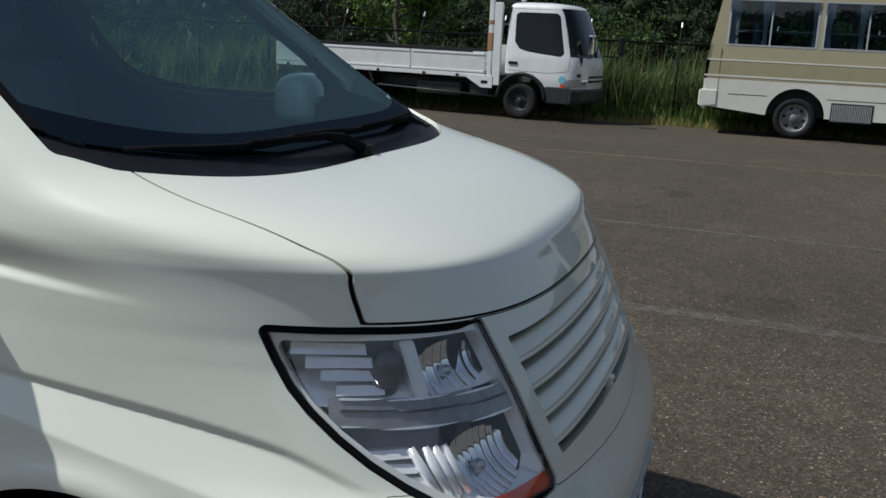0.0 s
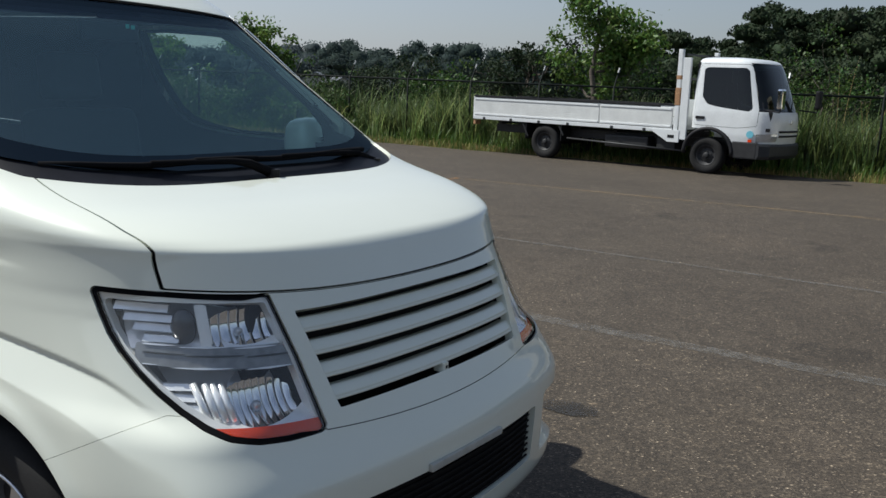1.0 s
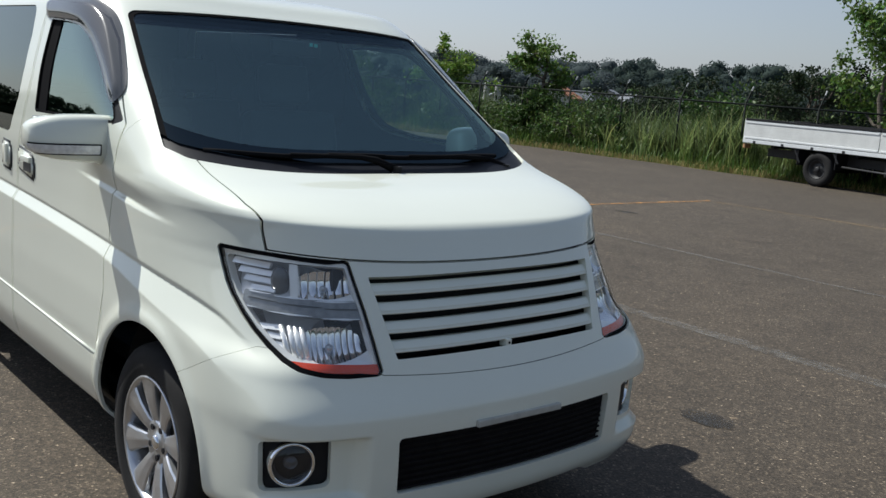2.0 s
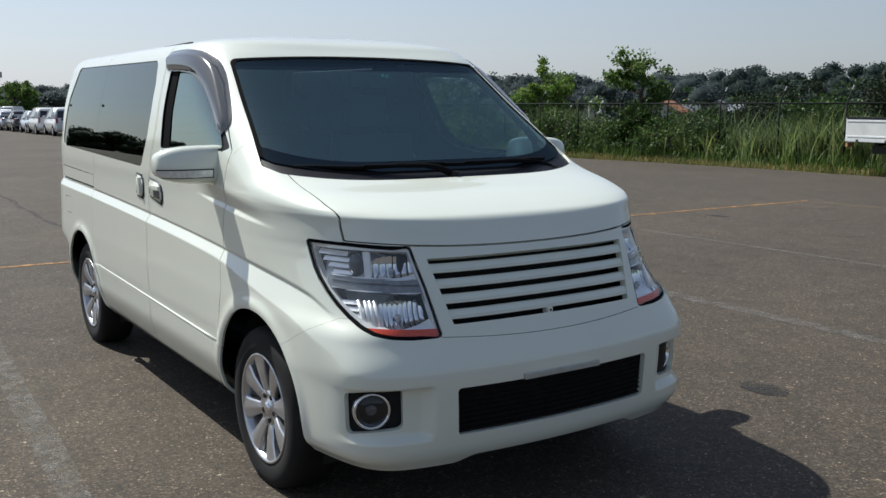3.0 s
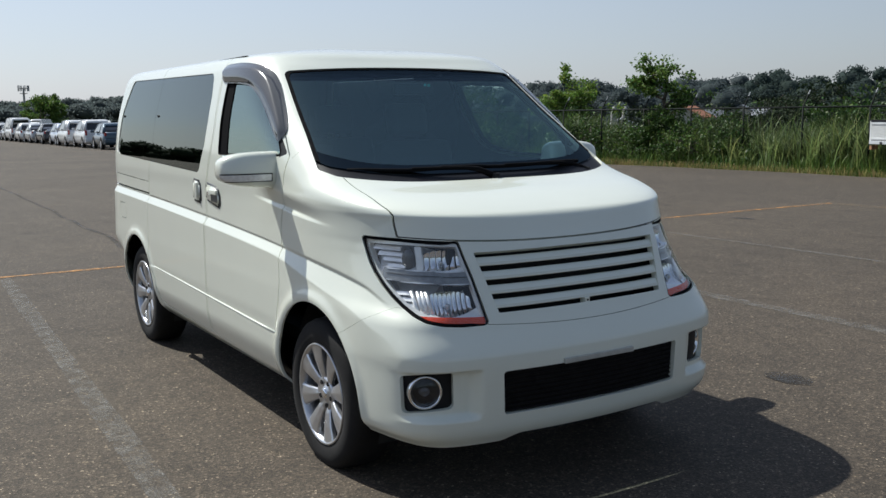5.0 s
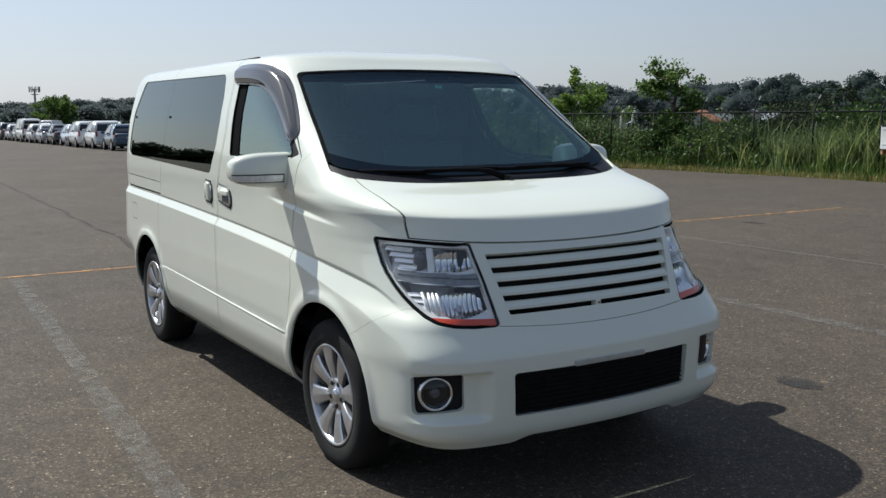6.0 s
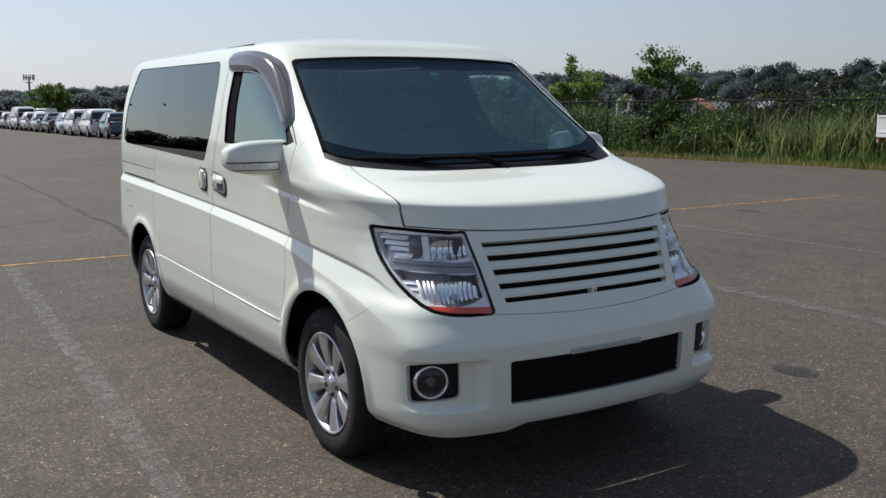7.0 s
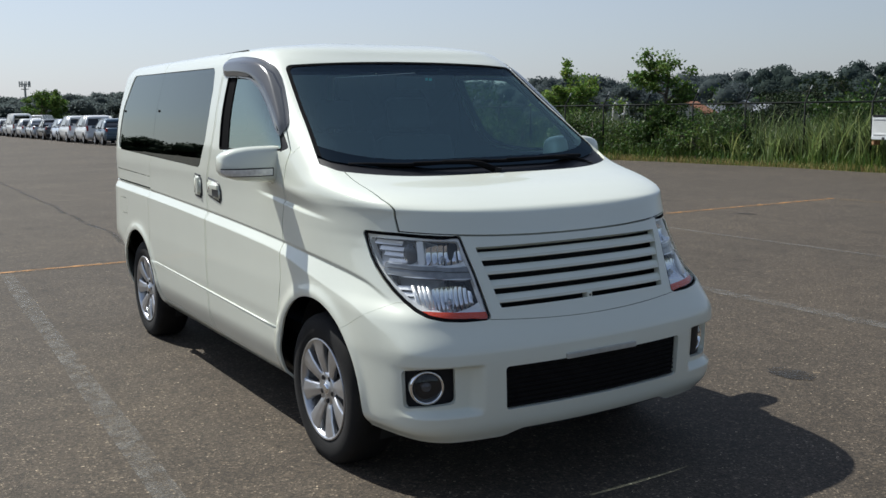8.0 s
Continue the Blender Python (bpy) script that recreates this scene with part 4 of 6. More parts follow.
# ---- ground and lot ----
def leaf_mat(name, color, vary=0.35, trans=0.35, rough=0.5):
    """Foliage: every leaf has its own shade, some light comes through."""
    m = bpy.data.materials.new(name)
    m.use_nodes = True
    n, l = m.node_tree.nodes, m.node_tree.links
    b = n["Principled BSDF"]
    b.inputs["Roughness"].default_value = rough
    b.inputs["Specular IOR Level"].default_value = 0.3
    geo = n.new("ShaderNodeNewGeometry")
    hsv = n.new("ShaderNodeHueSaturation")
    hsv.inputs["Color"].default_value = (*color, 1)
    r = n.new("ShaderNodeMapRange")
    r.inputs["To Min"].default_value, r.inputs["To Max"].default_value = 1 - vary, 1 + vary
    l.new(geo.outputs["Random Per Island"], r.inputs["Value"])
    l.new(r.outputs["Result"], hsv.inputs["Value"])
    r2 = n.new("ShaderNodeMapRange")
    r2.inputs["To Min"].default_value, r2.inputs["To Max"].default_value = 0.47, 0.53
    w = n.new("ShaderNodeMath")
    w.operation = "MULTIPLY_ADD"
    w.inputs[1].default_value, w.inputs[2].default_value = 17.3, 0.0
    fr = n.new("ShaderNodeMath")
    fr.operation = "FRACT"
    l.new(geo.outputs["Random Per Island"], w.inputs[0])
    l.new(w.outputs[0], fr.inputs[0])
    l.new(fr.outputs[0], r2.inputs["Value"])
    l.new(r2.outputs["Result"], hsv.inputs["Hue"])
    l.new(hsv.outputs[0], b.inputs["Base Color"])
    t = n.new("ShaderNodeBsdfTranslucent")
    l.new(hsv.outputs[0], t.inputs["Color"])
    mix = n.new("ShaderNodeMixShader")
    mix.inputs[0].default_value = trans
    l.new(b.outputs[0], mix.inputs[1])
    l.new(t.outputs[0], mix.inputs[2])
    l.new(mix.outputs[0], n["Material Output"].inputs[0])
    return m


def asphalt_mat():
    m = bpy.data.materials.new("worn_asphalt")
    m.use_nodes = True
    n, l = m.node_tree.nodes, m.node_tree.links
    b = n["Principled BSDF"]
    b.inputs["Roughness"].default_value = 0.85
    b.inputs["Specular IOR Level"].default_value = 0.4
    tc = n.new("ShaderNodeTexCoord")

    def noise_tex(scale, detail=4.0, rough=0.55):
        t = n.new("ShaderNodeTexNoise")
        t.inputs["Scale"].default_value, t.inputs["Detail"].default_value, t.inputs["Roughness"].default_value = scale, detail, rough
        l.new(tc.outputs["Object"], t.inputs["Vector"])
        return t

    def ramp(src, stops):
        r = n.new("ShaderNodeValToRGB")
        e = r.color_ramp.elements
        e[0].position, e[0].color = stops[0][0], (*stops[0][1], 1)
        e[1].position, e[1].color = stops[-1][0], (*stops[-1][1], 1)
        for p, c in stops[1:-1]:
            x = e.new(p)
            x.color = (*c, 1)
        l.new(src, r.inputs[0])
        return r

    def mul(a, c, mode="MULTIPLY", f=1.0):
        x = n.new("ShaderNodeMix")
        x.data_type, x.blend_type = "RGBA", mode
        x.inputs["Factor"].default_value = f
        l.new(a, x.inputs["A"])
        l.new(c, x.inputs["B"])
        return x.outputs["Result"]

    v = n.new("ShaderNodeTexVoronoi")
    v.inputs["Scale"].default_value = 115
    l.new(tc.outputs["Object"], v.inputs["Vector"])
    stones = ramp(v.outputs["Color"], [(.0, (.0270, .0216, .0157)), (.45, (.0570, .0457, .0336)), (.78, (.092, .0735, .054)), (.92, (.200, .162, .118)), (1.0, (.55, .45, .33))])
    v2 = n.new("ShaderNodeTexVoronoi")
    v2.inputs["Scale"].default_value = 38
    l.new(tc.outputs["Object"], v2.inputs["Vector"])
    chips = ramp(v2.outputs["Color"], [(.0, (.70, .70, .70)), (.8, (1.04, 1.03, 1.0)), (.93, (1.25, 1.22, 1.15)), (1.0, (2.3, 2.2, 2.0))])
    large = ramp(noise_tex(.35, 6).outputs["Fac"], [(.3, (.80, .79, .78)), (.5, (1.0, 1.0, 1.0)), (.7, (1.2, 1.18, 1.15))])
    mid = ramp(noise_tex(3.2, 6, .65).outputs["Fac"], [(.3, (.82, .81, .80)), (.7, (1.18, 1.18, 1.18))])
    blot = ramp(noise_tex(.9, 3).outputs["Fac"], [(.30, (.72, .72, .72)), (.36, (1, 1, 1)), (1, (1, 1, 1))])
    fine = ramp(noise_tex(230, 2, .6).outputs["Fac"], [(.30, (.60, .60, .60)), (.5, (1, 1, 1)), (.70, (1.5, 1.48, 1.45))])
    c = mul(mul(mul(mul(mul(stones.outputs[0], chips.outputs[0]), large.outputs[0]), mid.outputs[0]), blot.outputs[0]), fine.outputs[0])
    l.new(c, b.inputs["Base Color"])
    bp = n.new("ShaderNodeBump")
    bp.inputs["Strength"].default_value, bp.inputs["Distance"].default_value = 0.6, 0.0035
    l.new(v.outputs["Distance"], bp.inputs["Height"])
    l.new(bp.outputs[0], b.inputs["Normal"])
    return m


def worn_paint(name, color, cover=0.5, scale=9.0, rough=0.7):
    """Old road paint: worn through in flecks, so that the asphalt shows."""
    m = mat(name, color, rough, vary=0.2, scale=14, grain=0.35, grain_scale=150)
    n, l = m.node_tree.nodes, m.node_tree.links
    b = n["Principled BSDF"]
    tc = n.new("ShaderNodeTexCoord")
    total = None
    for sc, wide in ((scale, .18), (110.0, .25)):
        t = n.new("ShaderNodeTexNoise")
        t.inputs["Scale"].default_value, t.inputs["Detail"].default_value = sc, 6.0
        l.new(tc.outputs["Object"], t.inputs["Vector"])
        r = n.new("ShaderNodeMapRange")
        r.inputs["From Min"].default_value, r.inputs["From Max"].default_value = .5 - wide, .5 + wide
        l.new(t.outputs["Fac"], r.inputs["Value"])
        if total is None:
            total = r.outputs[0]
        else:
            x = n.new("ShaderNodeMath")
            x.operation = "MULTIPLY"
            l.new(total, x.inputs[0])
            l.new(r.outputs[0], x.inputs[1])
            total = x.outputs[0]
    x = n.new("ShaderNodeMath")
    x.operation = "MULTIPLY"
    x.use_clamp = True
    x.inputs[1].default_value = cover * 3
    l.new(total, x.inputs[0])
    l.new(x.outputs[0], b.inputs["Alpha"])
    return m


def fast(name, V, F, material, parent=None, label="", smooth=False):
    """A mesh from arrays of vertices and equal-sided faces."""
    V, F = np.asarray(V, float), np.asarray(F)
    k = F.shape[1]
    me = bpy.data.meshes.new(name)
    me.vertices.add(len(V))
    me.vertices.foreach_set("co", V.ravel())
    me.loops.add(F.size)
    me.loops.foreach_set("vertex_index", F.ravel())
    me.polygons.add(len(F))
    me.polygons.foreach_set("loop_start", np.arange(0, F.size, k))
    me.update(calc_edges=True)
    return link(name, me, material, parent, label, smooth)


ASPHALT = asphalt_mat()
SOIL = mat("soil_and_turf", (0.07, 0.075, 0.03), 0.9, vary=0.4, scale=0.6, grain=0.4, grain_scale=18, bump=0.02)
LOT_EDGE = 17.25

def fall(x):
    """The lot drains gently towards the row of parked cars."""
    return -.005 * np.maximum(0, -np.asarray(x, float) - 10)


# the ground falls away behind the fence
xs = np.r_[-900, -500, -250, np.arange(-150, 80, 10), 120, 250, 500, 900]
ys = np.r_[-900, -400, -100, -30, 0, 12, 17, 19, 21, 24, 28, 34, 40, 48, 56, 70, 100, 160, 300, 500, 900]
gx, gy = np.meshgrid(xs, ys, indexing="ij")
gz = -0.03 + fall(gx) - 5.0 * step(20, 62, gy) * step(-75, -45, gx) - 1.0 * step(20, 62, gy) * step(-45, -75, gx)
V = np.c_[gx.ravel(), gy.ravel(), gz.ravel()]
i, j = np.meshgrid(np.arange(len(xs) - 1), np.arange(len(ys) - 1), indexing="ij")
a = (i * len(ys) + j).ravel()
ground = fast("ground", V, np.c_[a, a + len(ys), a + len(ys) + 1, a + 1], SOIL, smooth=True)
tagged(ground, "grassy ground that falls away behind the fence", "ground", kind="structure")

bm = bmesh.new()
edge_x = np.linspace(-260, 120, 191)
top = [bm.verts.new((x, LOT_EDGE + .12 * math.sin(x * 1.7) + .09 * math.sin(x * 4.1 + 1) + (0.5 if x < -60 else 0), fall(x))) for x in edge_x]
low = [bm.verts.new((x, -160, fall(x))) for x in edge_x]
for k in range(len(edge_x) - 1):
    bm.faces.new((low[k], low[k + 1], top[k + 1], top[k]))
r = bmesh.ops.extrude_face_region(bm, geom=bm.faces[:])
bmesh.ops.translate(bm, verts=[v for v in r["geom"] if isinstance(v, bmesh.types.BMVert)], vec=(0, 0, -.06))
bmesh.ops.recalc_face_normals(bm, faces=bm.faces)
lot = part("lot", bm, ASPHALT)
tagged(lot, "worn grey asphalt of a wide car park", "pavement", kind="structure")

WHITEPAINT = worn_paint("worn_white_line", (0.205, 0.195, 0.175), 0.30)
YELLOWPAINT = worn_paint("worn_orange_line", (0.50, 0.24, 0.06), 0.55, 6.0)
FAINTPAINT = worn_paint("faint_yellow_line", (0.38, 0.26, 0.12), 0.24, 4.0)
TAR = worn_paint("tar_seam", (0.03, 0.028, 0.026), 0.5, 3.0)


def stripe(name, p, q, width, material, label, wobble=0.0, z=0.004):
    p, q = Vector(p), Vector(q)
    d = (q - p)
    count = max(2, int(d.length / .5))
    side = Vector((-d.y, d.x)).normalized() * width / 2
    bm = bmesh.new()
    pairs = []
    for k in range(count + 1):
        c = p + d * (k / count) + side.normalized() * wobble * noise.noise((k * .35, p.x, 3.1))
        w = 1 + .25 * noise.noise((k * .6, p.y, 7.7))
        pairs.append([bm.verts.new((*(c - side * w), z + fall(c.x))), bm.verts.new((*(c + side * w), z + fall(c.x)))])
    for a, b in zip(pairs, pairs[1:]):
        bm.faces.new((a[0], b[0], b[1], a[1]))
    ob = part(name, bm, material)
    return tagged(ob, label, "road marking", kind="structure")


stripe("marking_1", (-5.03, -1.25), (4.2, -1.76), .13, WHITEPAINT, "worn white bay line on the asphalt", .02)
stripe("marking_2", (-4.85, 3.70), (9.5, 3.30), .16, WHITEPAINT, "worn white bay line on the asphalt", .03)
stripe("marking_3", (-5.22, -6.0), (-4.50, 11.26), .085, YELLOWPAINT, "thin worn orange line on the asphalt", .015, .006)
stripe("marking_4", (-4.7, 6.45), (9.5, 6.05), .08, WHITEPAINT, "very faint white line on the asphalt", .04)
stripe("marking_5", (-4.4, 11.26), (14, 11.9), .11, FAINTPAINT, "faint yellow line on the asphalt", .03)
stripe("marking_6", (-30, 1.25), (-6.0, .33), .07, TAR, "dark tarred seam in the asphalt", .10)
stripe("marking_7", (-6.0, .28), (-2.6, -.05), .05, TAR, "dark tarred seam in the asphalt", .06)
for (cx, cy, rx, ry) in ((1.80, 1.957, .15, .10), (-3.9, 8.4, .20, .09), (-9.4, -1.9, .08, .05)):
    bm = bmesh.new()
    vs = [bm.verts.new((cx + rx * (1 + .25 * noise.noise((k * .7, cx, 1))) * math.cos(2 * math.pi * k / 26), cy + ry * (1 + .25 * noise.noise((k * .7, cy, 5))) * math.sin(2 * math.pi * k / 26), .005)) for k in range(26)]
    bm.faces.new(vs)
    tagged(part("oil_stain", bm, TAR), "dark oil stain soaked into the asphalt", "stain", kind="structure")


# ---- truck ----
WHITE = mat("truck_white", (0.72, 0.74, 0.74), 0.35, coat=0.5, vary=0.06, scale=4, grain=0.05, grain_scale=40)
GATEWHITE = mat("scuffed_white", (0.66, 0.67, 0.65), 0.5, vary=0.10, scale=3, grain=0.03, grain_scale=30)
RUST = mat("rusty_white", (0.36, 0.20, 0.10), 0.7, vary=0.5, scale=9, grain=0.4, grain_scale=60)
DARKSTEEL = mat("chassis_black", (0.02, 0.02, 0.021), 0.6, vary=0.3, scale=8)
GREYPLASTIC = mat("grey_plastic", (0.026, 0.027, 0.029), 0.55, vary=0.2, scale=10)
CABGLASS = glass("cab_glass", (0.10, 0.13, 0.14), 0.04)
LAMPGLASS = mat("lamp_clear", (0.55, 0.57, 0.58), 0.1, 0.5, vary=0.2, scale=40, coat=1.0)
BLUESTICKER = mat("blue_sticker", (0.16, 0.45, 0.55), 0.4, vary=0.1)


def slab(points, y0, y1, bevel=0.0, seg=2, lean=None):
    """A profile of (x, z) drawn across from y0 to y1; lean(x, z) draws the flanks in."""
    bm = bmesh.new()
    a = [bm.verts.new((x, y0 + (lean(x, z) if lean else 0), z)) for x, z in points]
    b = [bm.verts.new((x, y1 - (lean(x, z) if lean else 0), z)) for x, z in points]
    n = len(points)
    bm.faces.new(a)
    bm.faces.new(b[::-1])
    for k in range(n):
        bm.faces.new((a[k], b[k], b[(k + 1) % n], a[(k + 1) % n]))
    bmesh.ops.recalc_face_normals(bm, faces=bm.faces)
    if bevel:
        bmesh.ops.bevel(bm, geom=bm.edges[:], offset=bevel, segments=seg, affect="EDGES", profile=.6)
    return bm


def plate(points, y, thick, bevel=0.0, lean=None):
    return slab(points, y, y + thick, bevel, 1, None) if lean is None else slab([(x, z) for x, z in points], y, y + thick)


def steel_wheel(parent, x, y, z, r, rim, width, material, name="wheel", holes=6, flip=1):
    w = new(name)
    w.matrix_world = pose(x, y, z, 0, 11, 0 if flip > 0 else 180)
    w.parent = parent
    h = width / 2
    part("tyre", turned([(rim, -h * .8), (rim + .02, -h), (r - .06, -h * 1.02), (r - .02, -h * .9), (r, -h * .6), (r, h * .6), (r - .02, h * .9), (r - .06, h), (rim, h * .8)], 40), RUBBER, w, smooth=True)
    part("rim", turned([(rim, -h * .8), (rim - .012, -h * .86), (rim - .03, -h * .6), (rim - .05, -h * .35), (rim * .62, -h * .30), (rim * .5, -h * .45), (rim * .36, -h * .5), (0.0, -h * .5)], 36), material, w, smooth=True)
    part("hub", turned([(rim * .30, -h * .5), (rim * .28, -h * .85), (rim * .2, -h * .95), (0, -h * .95)], 20), material, w, smooth=True)
    for k in range(holes):
        a = 2 * math.pi * k / holes
        p = Vector((rim * .70 * math.cos(a), -h * .36, rim * .70 * math.sin(a)))
        part("rim_hole", cyl(p, p + Vector((0, .01, 0)), rim * .12, sides=12), TRIM, w)
    for k in range(6):
        a = 2 * math.pi * (k + .5) / 6
        p = Vector((rim * .42 * math.cos(a), -h * .62, rim * .42 * math.sin(a)))
        part("wheel_nut", cyl(p, p + Vector((0, .03, 0)), .012, sides=6), GREYPLASTIC, w)
    return w


def bow_slab(profile, W):
    """A profile of (x, z) drawn across a truck's front, drawn back at both ends."""
    bm = bmesh.new()
    rows = []
    for q in np.linspace(-1, 1, 15):
        d = .10 * q * q + .12 * max(0, abs(q) - .86) / .14
        rows.append([bm.verts.new((x - (d if x > 4.5 else 0), W / 2 + q * (W / 2 + .005), z)) for x, z in profile])
    n = len(profile)
    for a, b in zip(rows, rows[1:]):
        for k in range(n):
            bm.faces.new((a[k], b[k], b[(k + 1) % n], a[(k + 1) % n]))
    bm.faces.new(rows[0][::-1])
    bm.faces.new(rows[-1])
    bmesh.ops.recalc_face_normals(bm, faces=bm.faces)
    return bm


def make_truck():
    t = empty("flatbed_truck", pose(-5.7, 16.72, 0, 0, 0, -8), "white flatbed truck with rusty headboard, parked by the fence", "truck")
    W = 1.70
    Tz = [.62, .80, 1.0, 1.16, 1.24, 1.6, 1.95, 2.06, 2.12, 2.16, 2.18, 2.19]
    nose = curve(Tz, [4.93, 4.955, 4.955, 4.93, 4.90, 4.775, 4.64, 4.585, 4.52, 4.38, 4.15, 3.95])
    half = curve(Tz, [.835, .85, .85, .848, .842, .805, .765, .745, .715, .62, .42, .10])
    back = curve(Tz, [3.42, 3.42, 3.42, 3.42, 3.42, 3.425, 3.43, 3.44, 3.46, 3.52, 3.64, 3.74])
    rings = []
    th = np.linspace(0, math.pi / 2, 60)
    for z in np.r_[np.linspace(.62, 2.0, 70), np.linspace(2.01, 2.19, 26)]:
        h, a, b = float(half(z)), float(nose(z)), float(back(z))
        mid = (a + b) / 2
        ff = np.c_[mid + (a - mid) * np.cos(th) ** (2 / 5.5), h * np.sin(th) ** (2 / 5.5)]
        ff[:, 0] -= .09 * (ff[:, 1] / .85) ** 2
        rr = np.c_[mid - (mid - b) * np.cos(th) ** (2 / 14), h * np.sin(th) ** (2 / 14)][::-1]
        left = np.r_[ff, rr[1:]]
        right = left[1:-1][::-1] * (1, -1)
        ring = np.r_[left, right]
        rings.append(np.c_[ring[:, 0], ring[:, 1] + W / 2, np.full(len(ring), z)])
    skin = grid_skin(np.array(rings))
    off = lambda V: np.abs(V[:, 1] - W / 2)
    arch_cut = lambda V: np.maximum(np.hypot(V[:, 0] - 3.80, V[:, 2] - .42) - .43, .4 - off(V))
    skin.take(arch_cut)
    skin.take(lambda V: np.max([V[:, 2] - .86, V[:, 0] - 3.75], axis=0))
    win = outline([(3.60, 1.95), (3.62, 1.45), (3.72, 1.32), (3.90, 1.27), (4.50, 1.21), (4.56, 1.26), (4.42, 1.93), (4.36, 1.985), (3.66, 1.985)], .04)
    door = outline([(3.50, .92), (3.50, 1.98), (3.56, 2.05), (4.42, 2.05), (4.48, 1.98), (4.67, 1.25), (4.66, .95), (4.30, .90)], .03)
    screen_edge = curve([1.2, 1.6, 2.1], [.80, .745, .685])
    screen = lambda V: np.max([off(V) - screen_edge(V[:, 2]), 1.215 - V[:, 2], V[:, 2] - 2.075, 4.2 - V[:, 0]], axis=0)
    glass_front = skin.take(screen, .004)
    head_lamps = skin.take(lambda V: np.max([np.abs(V[:, 2] - .745 - .1 * (V[:, 0] - 4.8)) - .07, 4.66 - V[:, 0], .50 - off(V)], axis=0), .006)
    glass_side = skin.take(lambda V: np.maximum(win(V[:, 0], V[:, 2]), .5 - off(V)), .004)
    seam = skin.take(lambda V: np.maximum(door(V[:, 0], V[:, 2]), .5 - off(V)), .008)
    cab = skin.build("cab", WHITE, t, "white cab", thick=.02)
    glass_front.moved(-.008).build("windscreen", CABGLASS, cab, "dark curved windscreen", thick=.01)
    for k in (-1, 1):
        pick = lambda C, k=k: (C[:, 1] - W / 2) * k > 0
        d = seam.only(pick).build("cab_door", WHITE, cab, thick=.02)
        head_lamps.only(pick).moved(.003).build("headlight", LAMPGLASS, cab, "clear headlight", thick=.02)
        glass_side.only(pick).moved(-.008).build("door_window", CABGLASS, d, "dark door glass", thick=.01)
        y, s = (0, 1) if k < 0 else (W, -1)
        part("door_handle", box(3.53, y - s * .02, 1.03, 3.70, y + s * .01, 1.085, .01), TRIM, d, "black door handle")
        arch = bmesh.new()
        pts = [(3.80 + .455 * math.cos(a), y + s * .004, .42 + .44 * math.sin(a)) for a in np.linspace(-.1, math.pi + .1, 18)]
        tube(pts, .04, 8, arch)
        part("wheel_arch", arch, TRIM, cab, "black plastic wheel arch", smooth=True)
        part("step_panel", box(4.25, y - s * .01, .36, 4.70, y + s * .12, .66, .02), DARKSTEEL, cab)
    part("cab_lining", box(3.46, .10, .88, 3.50, W - .10, 2.08), TRIM, cab)
    part("cab_floor", box(3.46, .10, .86, 4.85, W - .10, .92), TRIM, cab)
    part("dashboard", box(4.45, .15, 1.0, 4.85, W - .15, 1.22, .04), TRIM, cab)
    for y in (.45, 1.25):
        part("seat", slab([(3.62, .95), (4.1, .95), (4.1, 1.08), (3.74, 1.08), (3.66, 1.72), (3.56, 1.70)], y - .24, y + .24, .03), TRIM, cab)
    part("front_bumper", bow_slab([(4.30, .36), (4.30, .64), (4.93, .64), (4.96, .60), (4.96, .42), (4.92, .36)], W), GREYPLASTIC, t, "dark grey bumper")
    for z in (.78, .86):
        part("grille_slot", tube([(4.957 - .10 * ((q - W / 2) / .85) ** 2, q, z) for q in np.linspace(.40, W - .40, 9)], .02, 8), TRIM, t, smooth=True)
    part("sticker", cyl((4.56, -.004, .80), (4.56, .004, .80), .065, sides=24), BLUESTICKER, t, "pale blue round sticker")
    part("sticker", box(4.53, -.004, .66, 4.60, .004, .71), AMBER, t, "small orange side lamp")
    part("emblem", box(4.935, W / 2 - .05, 1.0, 4.985, W / 2 + .05, 1.08, .02), BEZEL, t)
    for y, s in ((-.12, 1), (W + .12, -1)):
        part("mirror_arm", tube([(4.80, y + s * .15, 1.25), (5.08, y + s * .02, 1.22), (5.10, y, 1.30)], .014, 8), TRIM, t, smooth=True)
        part("mirror", box(5.05, y - .09, 1.28, 5.14, y + .09, 1.63, .03), CHROME if s > 0 else TRIM, t, "tall mirror with a bright back" if s > 0 else "dark tall mirror")
    # chassis, tank and axles
    for y in (.45, W - .45):
        part("chassis_rail", box(-1.55, y - .035, .48, 4.2, y + .035, .66), DARKSTEEL, t)
    for x in (-1.4, -.6, .7, 1.6, 2.5, 3.2):
        part("cross_member", box(x - .04, .35, .66, x + .04, W - .35, .76), DARKSTEEL, t)
    part("fuel_tank", box(1.5, .1, .36, 2.5, .5, .62, .04), DARKSTEEL, t)
    part("battery_box", box(2.7, .1, .38, 3.1, .42, .62, .02), DARKSTEEL, t)
    part("side_guard", tube([(.6, .06, .47), (3.3, .06, .40)], .02, 8), GREYPLASTIC, t, smooth=True)
    part("rear_axle", cyl((0, .2, .36), (0, W - .2, .36), .07), DARKSTEEL, t)
    for x, y, f in ((0.04, .12, 1), (3.80, .12, 1), (0.04, W - .12, -1), (3.80, W - .12, -1)):
        steel_wheel(t, x, y, .355, .355, .205, .20, DARKSTEEL, flip=f)
    for s in (-1, 1):
        part("mudguard", box(.46 * s - .01, .02, .40, .46 * s + .01, .40, .74), TRIM, t)
